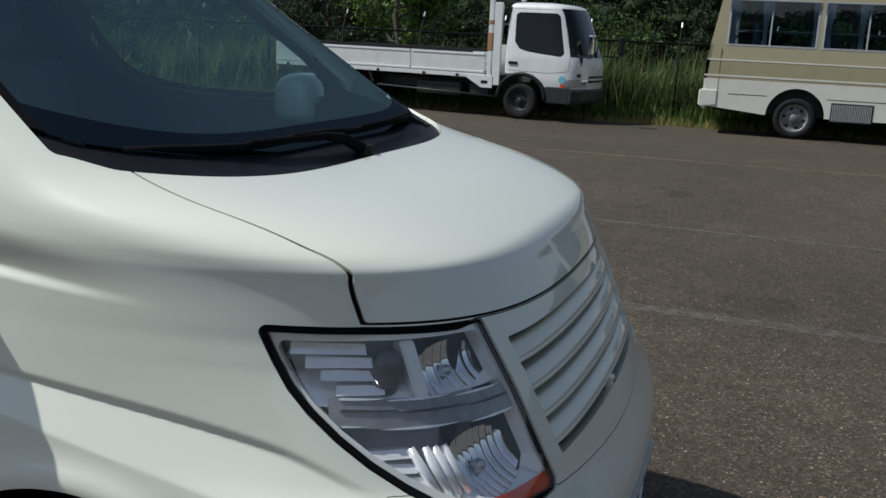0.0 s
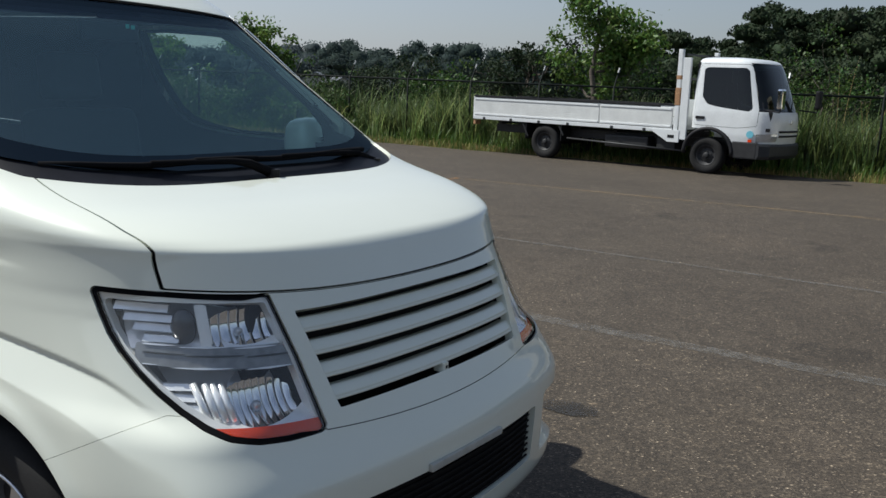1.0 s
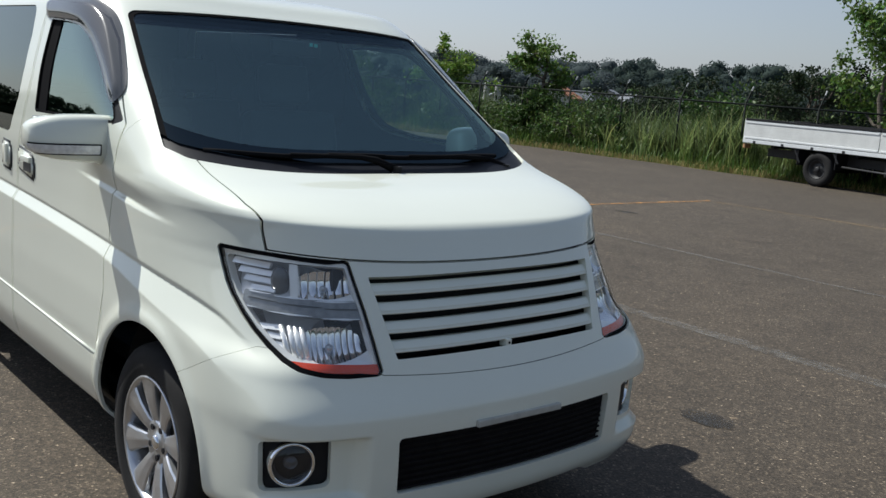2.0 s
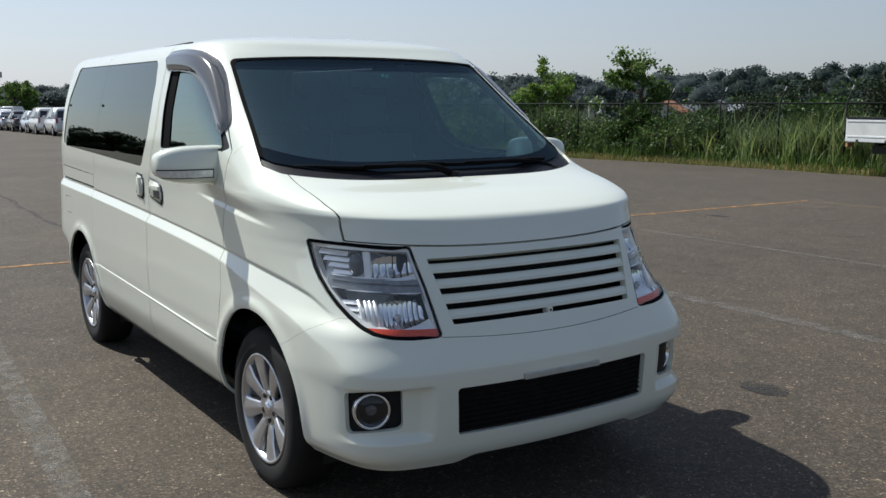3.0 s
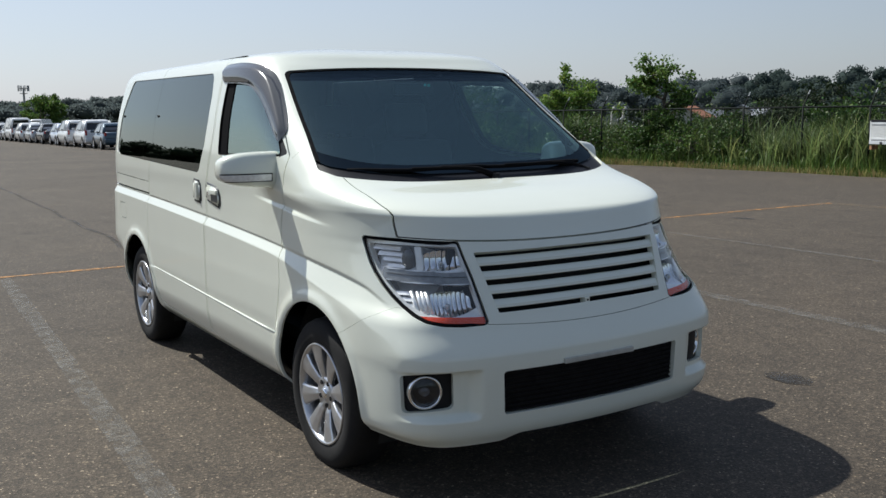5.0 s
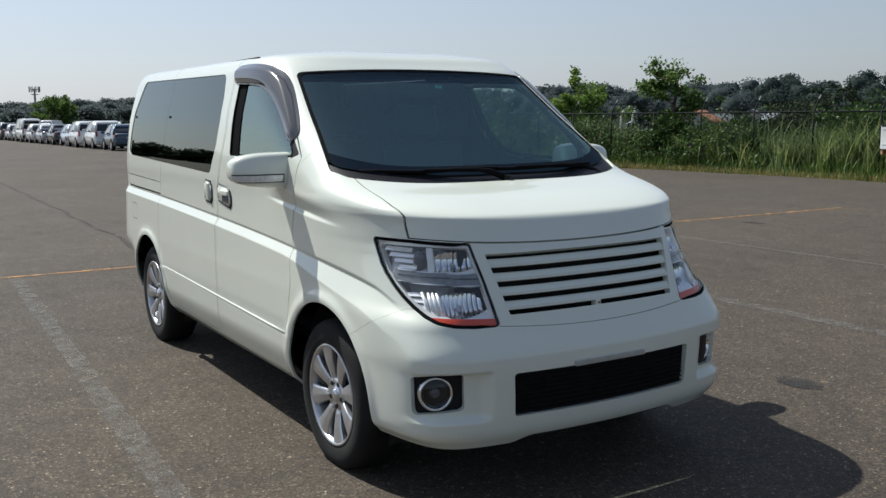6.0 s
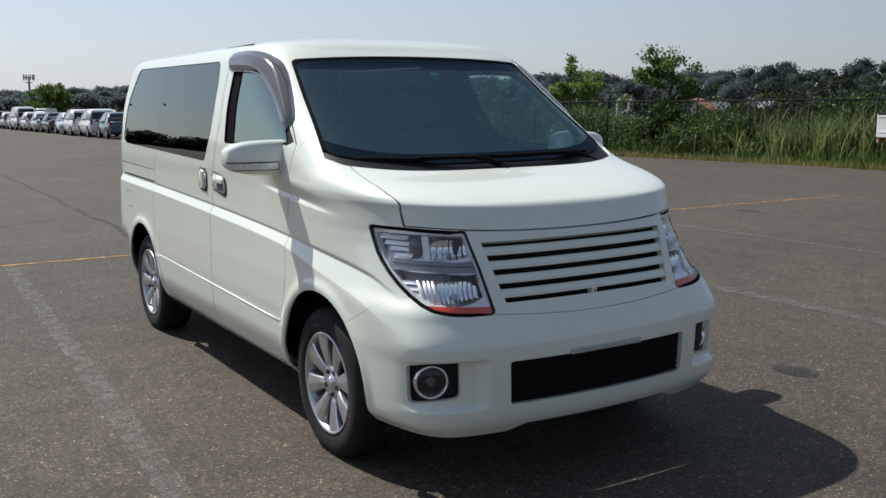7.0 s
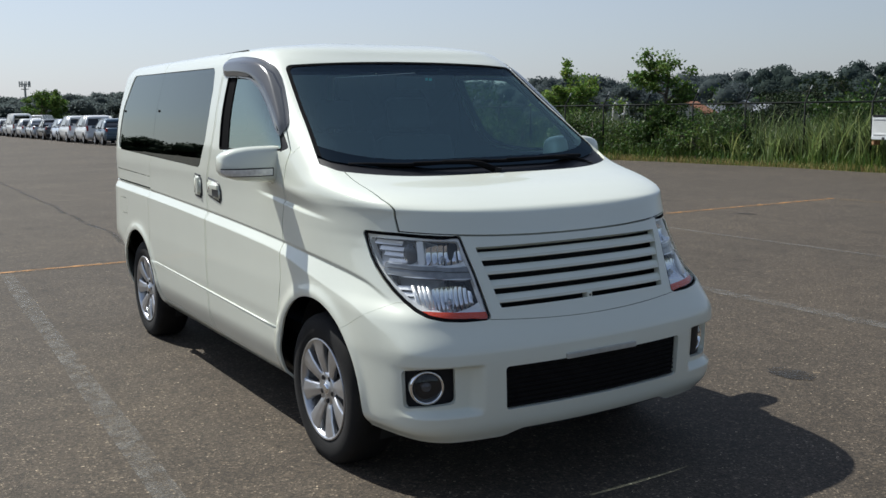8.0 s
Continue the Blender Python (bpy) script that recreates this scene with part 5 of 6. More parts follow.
    for p, q in (((-.55, .72), (-.40, .45)), ((.40, .72), (.52, .52))):
        part("mudguard_stay", tube([(p[0], .03, p[1]), (q[0], .03, q[1])], .02, 6), DARKSTEEL, t)
    # load bed
    part("bed_floor", box(-1.92, .03, .76, 3.08, W - .03, .84, .01), GREYPLASTIC, t)
    for y, s in ((0, 1), (W, -1)):
        part("bed_rail", box(-1.94, y, .745, 3.06, y + s * .05, .825, .008), WHITE, t, "white lower rail")
        for x0, x1 in ((-1.92, 1.38), (1.40, 3.04)):
            g = part("side_gate", box(x0, y + s * .008, .83, x1, y + s * .04, 1.235, .006), GATEWHITE, t, "white drop side, scuffed")
            for z in (.86, 1.20):
                part("gate_rib", box(x0 + .02, y - s * .004, z - .02, x1 - .02, y + s * .012, z + .02, .006), WHITE, g)
            for x in np.arange(x0 + .3, x1, .75):
                part("hinge", box(x - .03, y - s * .012, .74, x + .03, y + s * .01, .80, .004), GREYPLASTIC, g)
            part("top_cap", box(x0, y + s * .0, 1.236, x1 - (.28 if x0 > 0 else 0), y + s * .05, 1.285, .006), TRIM, g, "black rubber cap, torn at its end")
    part("tail_gate", box(-1.96, .03, .80, -1.92, W - .03, 1.26, .006), WHITE, t)
    part("tail_lamp", box(-1.94, .02, .62, -1.88, .22, .72, .01), RUST, t)
    hb = part("headboard", box(3.10, .06, .80, 3.16, W - .06, 1.40, .008), WHITE, t, "white headboard with rust")
    for y in (.05, W - .05):
        part("headboard_post", box(3.08, y - .045, .78, 3.17, y + .045, 2.36, .01), WHITE, hb, "white steel post")
        part("rust_patch", box(3.072, y - .05, 1.28, 3.176, y + .05, 1.62, .006), RUST, hb, "rusted stretch of the post")
        part("post_rust", box(3.074, y - .048, 1.78, 3.174, y + .048, 1.86, .006), RUST, hb)
    for z in (2.26, 1.80):
        part("headboard_bar", box(3.21, .08, z - .02, 3.24, W - .08, z + .02, .006), DARKSTEEL, hb)
    for y in (0, W - .06):
        part("frame_upright", box(3.20, y, .62, 3.36, y + .06, 2.20, .01), WHITE, hb)
    bk = part("gate_bracket", slab([(2.55, .80), (3.22, .80), (3.22, .56), (2.98, .56)], -.01, .02, .004), WHITE, t, "white bracket with a slot")
    part("bracket_slot", box(2.98, -.014, .64, 3.12, -.008, .70, .002), TRIM, bk)
    grow = Matrix.Translation((3.38, 0, .5)) @ Matrix.Diagonal((1.08, 1, 1.03, 1)) @ Matrix.Translation((-3.38, 0, -.5))
    for ob in t.children_recursive:                 # the cab is a little longer than it is high
        if ob.type == "MESH" and not ob.parent.name.startswith("wheel") and min(v.co.x for v in ob.data.vertices) > 3.3 and ob.name.split(".")[0] not in ("frame_upright",):
            ob.data.transform(grow)
    return t


truck = make_truck()

# ---- minibus ----
CREAM = mat("bus_cream", (0.74, 0.70, 0.56), 0.35, coat=0.4, vary=0.06, scale=4)
BUSTAN = mat("bus_tan", (0.40, 0.35, 0.22), 0.35, coat=0.4, vary=0.06, scale=4)
BUSWHITE = mat("bus_white", (0.76, 0.74, 0.66), 0.35, coat=0.4, vary=0.06, scale=4)
ALU = mat("aluminium_frame", (0.62, 0.63, 0.63), 0.35, 0.6, vary=0.08, scale=12)
BUSRIM = mat("grey_steel_rim", (0.20, 0.20, 0.20), 0.5, 0.4, vary=0.2, scale=12)
CURTAIN = mat("curtain_cloth", (0.78, 0.78, 0.77), 0.85, vary=0.1, scale=14)
BUSGLASS = glass("bus_glass", (0.58, 0.66, 0.72), 0.05)


def make_bus():
    b = empty("minibus", pose(0, 16.25, 0), "cream and tan minibus with curtained windows, parked by the fence", "bus")
    L, W = 7.75, 2.0
    back = lambda z: 1.47 + .10 * max(0, z - .75) + .10 * max(0, z - 1.9)
    lean = lambda z: .0 if z < 1.4 else .10 * (z - 1.4) / 1.3

    def bandx(name, z0, z1, material, label, proud=0.0, gap=None, x1=L):
        """A belt of the flank, round both sides and the rear."""
        for y, s in ((0, 1), (W, -1)):
            spans = [(back(z0), back(z1), x1)]
            bm = bmesh.new()
            a = [(back(z0), z0), (x1, z0), (x1, z1), (back(z1), z1)]
            o = [bm.verts.new((x, y + s * (lean(z) - proud), z)) for x, z in a]
            i2 = [bm.verts.new((x, y + s * (lean(z) + .05), z)) for x, z in a]
            bm.faces.new(o)
            bm.faces.new(i2[::-1])
            for k in range(4):
                bm.faces.new((o[k], i2[k], i2[(k + 1) % 4], o[(k + 1) % 4]))
            bmesh.ops.recalc_face_normals(bm, faces=bm.faces)
            part(name, bm, material, b, label)
        bm = bmesh.new()
        o = [bm.verts.new((back(z) - proud, y, z)) for z in (z0, z1) for y in (lean(z), W - lean(z))]
        i2 = [bm.verts.new((v.co.x + .05, v.co.y, v.co.z)) for v in o]
        for q in ((0, 1, 3, 2), ):
            bm.faces.new([o[k] for k in q])
            bm.faces.new([i2[k] for k in q][::-1])
        for p, q in ((0, 1), (1, 3), (3, 2), (2, 0)):
            bm.faces.new((o[p], i2[p], i2[q], o[q]))
        bmesh.ops.recalc_face_normals(bm, faces=bm.faces)
        part(name, bm, material, b)

    # lower flank with the wheel opening
    for y, s in ((0, 1), (W, -1)):
        for cx0, cx1 in ((1.47, 4.75), (4.75, L)):
            bm = bmesh.new()
            cx = 3.13 if cx0 < 2 else 6.6
            arc = [(cx + .50 * math.cos(a), .40 + .50 * math.sin(a)) for a in np.linspace(math.pi, 0, 18)]
            prof = [(cx0, .43)] + arc + [(cx1, .40), (cx1, 1.0), (cx0 + (.03 if cx0 < 2 else 0), 1.0)]
            if cx0 < 2:
                prof[0] = (1.60, .50)
            o = [bm.verts.new((x, y, z)) for x, z in prof]
            bm.faces.new(o)
            r = bmesh.ops.extrude_face_region(bm, geom=bm.faces[:])
            bmesh.ops.translate(bm, verts=[v for v in r["geom"] if isinstance(v, bmesh.types.BMVert)], vec=(0, s * .05, 0))
            bmesh.ops.recalc_face_normals(bm, faces=bm.faces)
            part("lower_panel", bm, BUSWHITE, b, "cream white lower panel")
    part("panel_joint", box(1.95, -.003, .735, 2.62, .003, .745), TRIM, b)
    part("panel_joint", box(3.64, -.003, .735, 4.75, .003, .745), TRIM, b)
    part("panel_joint", box(1.755, -.003, .50, 1.762, .003, 1.55), TRIM, b)
    part("rear_panel", box(1.50, .02, .45, 1.56, W - .02, 1.0), BUSWHITE, b)
    bandx("stripe_tan", 1.0, 1.045, BUSTAN, "tan stripe")
    bandx("stripe_white", 1.045, 1.075, BUSWHITE, "white pin stripe", .004)
    bandx("stripe_tan", 1.075, 1.33, BUSTAN, "tan belt")
    bandx("stripe_white", 1.33, 1.355, BUSWHITE, "white pin stripe", .004)
    bandx("stripe_tan", 1.355, 1.60, BUSTAN, "tan belt")
    bandx("upper_rail", 2.42, 2.50, BUSTAN, "tan rail over the windows")
    bandx("roof_side", 2.50, 2.64, CREAM, "cream roof side")
    part("roof", slab([(1.70, 2.63), (1.74, 2.72), (1.90, 2.78), (L - .3, 2.82), (L, 2.70), (L, 2.63)], .10, W - .10, .04, 3), CREAM, b, "cream roof")
    part("roof_end_board", box(1.56, .2, 2.62, 1.78, W - .2, 2.74, .01), CREAM, b)
    part("rear_bumper", slab([(1.43, .52), (1.43, .76), (1.47, .80), (1.76, .80), (1.76, .52), (1.47, .48)], -.015, W + .015, .02), BUSWHITE, b, "cream bumper")
    # pillars and windows
    edges = [(1.83, 3.36), (3.44, 4.96), (5.04, 6.4), (6.48, 7.6)]
    for y, s in ((0, 1), (W, -1)):
        f = lambda z: y + s * lean(z)
        xs_ = [back(2.0)] + [v for e in edges for v in e] + [L]
        for x0, x1 in zip(xs_[0::2], xs_[1::2]):
            bm = bmesh.new()
            pts = [(x0 if x0 > 1.7 else back(1.6), 1.60), (x1, 1.60), (x1, 2.42), (x0 if x0 > 1.7 else back(2.42), 2.42)]
            o = [bm.verts.new((x, f(z), z)) for x, z in pts]
            i2 = [bm.verts.new((x, f(z) + s * .05, z)) for x, z in pts]
            bm.faces.new(o)
            bm.faces.new(i2[::-1])
            for k in range(4):
                bm.faces.new((o[k], i2[k], i2[(k + 1) % 4], o[(k + 1) % 4]))
            bmesh.ops.recalc_face_normals(bm, faces=bm.faces)
            part("window_pillar", bm, BUSTAN, b)
        for x0, x1 in edges:
            w = part("window", slab([(x0, 1.62), (x1, 1.62), (x1, 2.40), (x0, 2.40)], y + s * .055, y + s * .06, 0, 1, lambda x, z: 0), BUSGLASS, b, "sliding window with a silver frame")
            xm = (x0 + x1) / 2 - .03
            for p, q, r_ in (((x0, 1.615), (x1, 1.615), .022), ((x0, 2.405), (x1, 2.405), .022), ((x0 + .015, 1.61), (x0 + .015, 2.41), .022), ((x1 - .015, 1.61), (x1 - .015, 2.41), .022), ((xm, 1.61), (xm, 2.41), .018)):
                bm = bmesh.new()
                tube([(p[0], f(p[1]) + s * .01, p[1]), (q[0], f(q[1]) + s * .01, q[1])], r_, 4, bm)
                part("frame", bm, ALU, w)
            part("safety_bar", tube([(x0, f(1.85) + s * .10, 1.88), (x1, f(1.85) + s * .10, 1.88)], .010, 6), ALU, w)
            for cx, wide in ((x0 + .09, .18), (xm - .10, .15), (x1 - .06, .12)):
                bm = bmesh.new()
                rows = []
                for z, sq in ((2.40, 1.0), (2.2, .8), (2.0, .45), (1.88, .4), (1.63, .62)):
                    rows.append([bm.verts.new((cx + (k / 12 - .5) * wide * sq, y + s * (.09 + .02 * math.sin(k * 2.1)), z)) for k in range(13)])
                for p, q in zip(rows, rows[1:]):
                    for k in range(12):
                        bm.faces.new((p[k], p[k + 1], q[k + 1], q[k]))
                part("curtain", bm, CURTAIN, w, "tied-back pale curtain", smooth=True)
    part("vent_frame", box(3.72, -.008, .35, 4.42, .01, .69, .006), GREYPLASTIC, b, "grey louvred vent")
    for k in range(24):
        x = 3.745 + .0275 * k
        part("vent_slat", box(x, -.014, .375, x + .014, .0, .665), ALU, b)
    for x, y, f in ((3.13, .13, 1), (6.6, .13, 1), (3.13, W - .13, -1), (6.6, W - .13, -1)):
        steel_wheel(b, x, y, .37, .37, .25, .21, BUSRIM, flip=f)
        part("wheel_housing", slab([(x + .49 * math.cos(a), .40 + .49 * math.sin(a)) for a in np.linspace(0, math.pi, 14)], (.27 if f > 0 else W - .32), (.32 if f > 0 else W - .27)), DARKSTEEL, b)
    part("underbody", box(1.7, .30, .42, L - .2, W - .3, .70), DARKSTEEL, b)
    part("floor", box(1.65, .06, .95, L - .05, W - .06, 1.0), GREYPLASTIC, b)
    for k in range(4):
        for y in (.55, 1.45):
            part("seat", slab([(2.3 + k * 1.3, 1.0), (2.75 + k * 1.3, 1.0), (2.75 + k * 1.3, 1.4), (2.45 + k * 1.3, 1.42), (2.36 + k * 1.3, 2.05), (2.24 + k * 1.3, 2.05)], y - .36, y + .36, .03), mat("seat_cloth", (.10, .12, .16), .9) if k == 0 and y < 1 else bpy.data.materials["seat_cloth"], b)
    part("front_panel", slab([(L - .05, .45), (L + .1, .6), (L + .1, 1.2), (L - .02, 2.6), (L - .1, 2.6), (L - .08, .45)], .02, W - .02), BUSWHITE, b)
    return b


bus = make_bus()

# ---- fence ----
FENCEDARK = mat("dark_green_fence", (0.006, 0.009, 0.008), 0.7, vary=0.2, scale=10, spec=0.2)
TIP = mat("galvanised_tip", (0.34, 0.35, 0.35), 0.4, 0.3, vary=0.1)
FENCE_Y = 18.45


def make_fence():
    f = empty("fence", pose(0, FENCE_Y, 0), "dark chain-link fence with barbed wire on slanted arms", "fence")
    first, pitch, count = -44.3, 1.88, 31
    x1 = first + pitch * (count - 1)
    for k in range(count):
        x = first + pitch * k
        p = part("post", tube([(x, 0, -.1), (x, 0, 1.60)], .024, 8), FENCEDARK, f, smooth=True)
        part("arm", tube([(x, 0, 1.58), (x, .26, 2.0)], .020, 6), FENCEDARK, p)
        part("arm_tip", tube([(x, .20, 1.903), (x, .263, 2.006)], .0205, 8), TIP, p, "pale metal tip")
    part("top_rail", tube([(first, 0, 1.58), (x1, 0, 1.58)], .022, 8), FENCEDARK, f, smooth=True)
    part("bottom_wire", tube([(first, 0, .12), (x1, 0, .12)], .006, 5), FENCEDARK, f)
    for q in (.3, .65, 1.0):
        part("barbed_wire", tube([(first, .26 * q, 1.58 + .42 * q), (x1, .26 * q, 1.58 + .42 * q)], .005, 4), FENCEDARK, f)
    # woven wire
    V, F = [], []
    r, gap = .0022, .075
    for s in (-1, 1):
        x = first - 1.6
        while x < x1 + 1.6:
            a, c = np.array((x, 0, .1)), np.array((x + s * 1.46, 0, 1.56))
            n0 = len(V)
            for p in (a, c):
                V += [p + (r, 0, 0), p + (-r, 0, 0), p + (0, r * 1.6 * s, 0)]
            F += [(n0, n0 + 1, n0 + 4, n0 + 3), (n0 + 1, n0 + 2, n0 + 5, n0 + 4), (n0 + 2, n0, n0 + 3, n0 + 5)]
            x += gap
    m = fast("wire_mesh", np.array(V), np.array(F), FENCEDARK, f)
    tagged(m, kind="stuff")
    return f


fence = make_fence()


# ---- plants ----
def blades(rng, base, height, width, bend, seg=4):
    """Grass or reed blades: curved, tapered strips, one for each foot in base."""
    n = len(base)
    a = rng.uniform(0, 2 * math.pi, n)
    d = np.c_[np.cos(a), np.sin(a), np.zeros(n)]
    s = np.c_[-np.sin(a), np.cos(a), np.zeros(n)]
    tw = rng.uniform(-.6, .6, n)
    s = s * np.cos(tw)[:, None] + d * np.sin(tw)[:, None]
    V = np.zeros((n, seg + 1, 2, 3))
    for k in range(seg + 1):
        t = k / seg
        c = base + d * (bend * t ** 2.2)[:, None] + np.c_[np.zeros(n), np.zeros(n), height * (t - .30 * (bend / np.maximum(height, .01)) * t ** 3)]
        w = width * (1 - t ** 1.6) * (.6 + .4 * min(1, t * 4)) + .001
        V[:, k, 0], V[:, k, 1] = c - s * (w / 2)[:, None], c + s * (w / 2)[:, None]
    k = np.arange(seg)
    q = np.stack([k * 2, k * 2 + 1, k * 2 + 3, k * 2 + 2], 1)
    F = (np.arange(n)[:, None, None] * (seg + 1) * 2 + q[None]).reshape(-1, 4)
    return V.reshape(-1, 3), F


def leaves(rng, centre, size, normal=None):
    """Leaves as folded diamonds of two triangles a side, at the given places."""
    n = len(centre)
    d = rng.normal(size=(n, 3))
    d[:, 2] -= .4
    d /= np.linalg.norm(d, axis=1)[:, None]
    s = np.cross(d, rng.normal(size=(n, 3)))
    s /= np.linalg.norm(s, axis=1)[:, None]
    up = np.cross(s, d)
    L = size[:, None]
    tip, foot = centre + d * L * .5, centre - d * L * .5
    l, r = centre - s * L * .27 + up * L * .08, centre + s * L * .27 + up * L * .08
    V = np.stack([foot, r, tip, l], 1).reshape(-1, 3)
    i = np.arange(n)[:, None] * 4
    F = np.concatenate([i + np.array([[0, 1, 2]]), i + np.array([[0, 2, 3]])])
    return V, F


REED = leaf_mat("reed_green", (0.110, 0.156, 0.050), 0.70, 0.30)
# paler reed green: the sunlight on the blades is part of this colour
REEDSUNLIT = leaf_mat("reed_pale_sunlit", (0.27, 0.33, 0.12), 0.40, 0.40)
WEED = leaf_mat("weed_green", (0.09, 0.15, 0.03), 0.45, 0.3)
DRY = leaf_mat("dry_grass", (0.32, 0.26, 0.10), 0.4, 0.25, 0.7)
LEAF = leaf_mat("leaf_green", (0.052, 0.098, 0.020), 0.5, 0.28)
LEAFLIGHT = leaf_mat("leaf_fresh", (0.155, 0.24, 0.045), 0.45, 0.4)
LEAFMID = leaf_mat("leaf_mid", (0.105, 0.175, 0.036), 0.5, 0.35)
LEAFDARK = leaf_mat("leaf_dark", (0.024, 0.040, 0.016), 0.35, 0.18, 0.8)
# distant haze is put into these three leaf colours as a bluish, paler tint
FARHAZELEAF = leaf_mat("far_leaf_haze_tint", (0.052, 0.074, 0.066), 0.08, 0.4, 1.0)
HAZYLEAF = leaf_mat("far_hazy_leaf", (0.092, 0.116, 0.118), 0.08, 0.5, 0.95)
LEFTHAZELEAF = leaf_mat("far_pale_haze_leaf", (0.118, 0.142, 0.138), 0.15, 0.7, 0.9)
BARK = mat("bark", (0.09, 0.075, 0.06), 0.9, vary=0.35, scale=12, grain=0.4, grain_scale=60, bump=0.01)


def reed_bed(name, rng, x0, x1, y0, y1, density, h0, h1, w, material, label, gaps=.5):
    n = int((x1 - x0) * (y1 - y0) * density)
    p = np.c_[rng.uniform(x0, x1, n), rng.uniform(y0, y1, n), np.zeros(n)]
    clump = np.array([noise.noise((a * .55, b * .8, 4.0)) for a, b in p[:, :2]])
    p, clump = p[clump > -gaps], clump[clump > -gaps]
    hh = (h0 + (h1 - h0) * rng.uniform(0, 1, len(p)) ** 1.4) * (1 + .45 * clump)
    p[:, 2] = -.05
    V, F = blades(rng, p, hh, rng.uniform(.6, 1.3, len(p)) * w, hh * rng.uniform(.08, .62, len(p)))
    return tagged(fast(name, V, F, material), label, "reeds", kind="stuff")


def reed_clumps(name, rng, x0, x1, y0, y1, count, per, h0, h1, w, material, label):
    """Reeds in tufts: blades that lean and arch away from each tuft's middle."""
    Vs, Fs, n = [], [], 0
    for k in range(count):
        cx, cy = rng.uniform(x0, x1), rng.uniform(y0, y1)
        q = noise.noise((cx * .22, cy * .5, 2.0))
        m = int(per * rng.uniform(.5, 1.5))
        p = np.c_[cx + rng.normal(0, .16, m), cy + rng.normal(0, .16, m), np.full(m, -.05)]
        hh = (h0 + (h1 - h0) * rng.uniform(0, 1, m)) * (1 + .55 * q) * rng.uniform(.75, 1.15)
        V, F = blades(rng, p, hh, rng.uniform(.6, 1.4, m) * w, hh * rng.uniform(.1, .85, m) ** 1.2, 5)
        Vs.append(V)
        Fs.append(F + n)
        n += len(V)
    return tagged(fast(name, np.concatenate(Vs), np.concatenate(Fs), material), label, "reeds", kind="stuff")


rng = np.random.default_rng(7)
reed_bed("reeds", rng, -36, 12, 18.5, 20.4, 75, .5, 1.05, .022, REED, "green reeds growing behind the fence")
reed_clumps("reed_tufts", rng, -14.6, 12, 18.45, 20.0, 260, 52, .7, 1.40, .036, REED, "tall tufts of arching green reeds by the fence")
reed_clumps("low_tufts", rng, -36, -14.6, 18.45, 20.0, 120, 46, .5, 1.05, .034, REED, "tufts of green reeds among the bushes by the fence")
reed_clumps("pale_reed_tufts", rng, -14.2, -1.5, 18.2, 19.4, 130, 20, .7, 1.36, .034, REEDSUNLIT, "pale green reed tufts, sunlight put into their colour")
reed_clumps("back_reeds", rng, -40, 14, 20.0, 24, 420, 34, .9, 1.5, .04, REED, "tall green reeds behind the fence")
reed_bed("weeds", rng, -36, 12, 17.65, 18.5, 330, .12, .55, .026, WEED, "low green weeds along the edge of the lot")
reed_bed("dry_weeds", rng, -36, 12, 17.2, 17.95, 420, .06, .26, .014, DRY, "dry yellowish grass at the edge of the lot")
reed_bed("edge_grass", rng, -36, 12, 17.15, 17.7, 300, .05, .20, .014, WEED, "short grass creeping over the asphalt edge", .2)
n = 12
p = np.c_[rng.normal(.3, .5, n), rng.uniform(18.6, 19.6, n), np.zeros(n)]
V, F = blades(rng, p, rng.uniform(1.6, 2.5, n), np.full(n, .02), rng.uniform(.05, .35, n))
tagged(fast("dry_stalks", V, F, DRY), "dry brown stalks standing over the reeds", "reeds", kind="stuff")


def limb(bm, p, q, r0, r1, rng, bendy=.08):
    pts, rad = [], []
    p, q = Vector(p), Vector(q)
    for k in range(6):
        t = k / 5
        j = Vector(rng.normal(size=3)) * bendy * (p - q).length * (t * (1 - t)) * 2
        pts.append(p.lerp(q, t) + j)
        rad.append(r0 + (r1 - r0) * t)
    tube(pts, rad, 7, bm)
    return pts


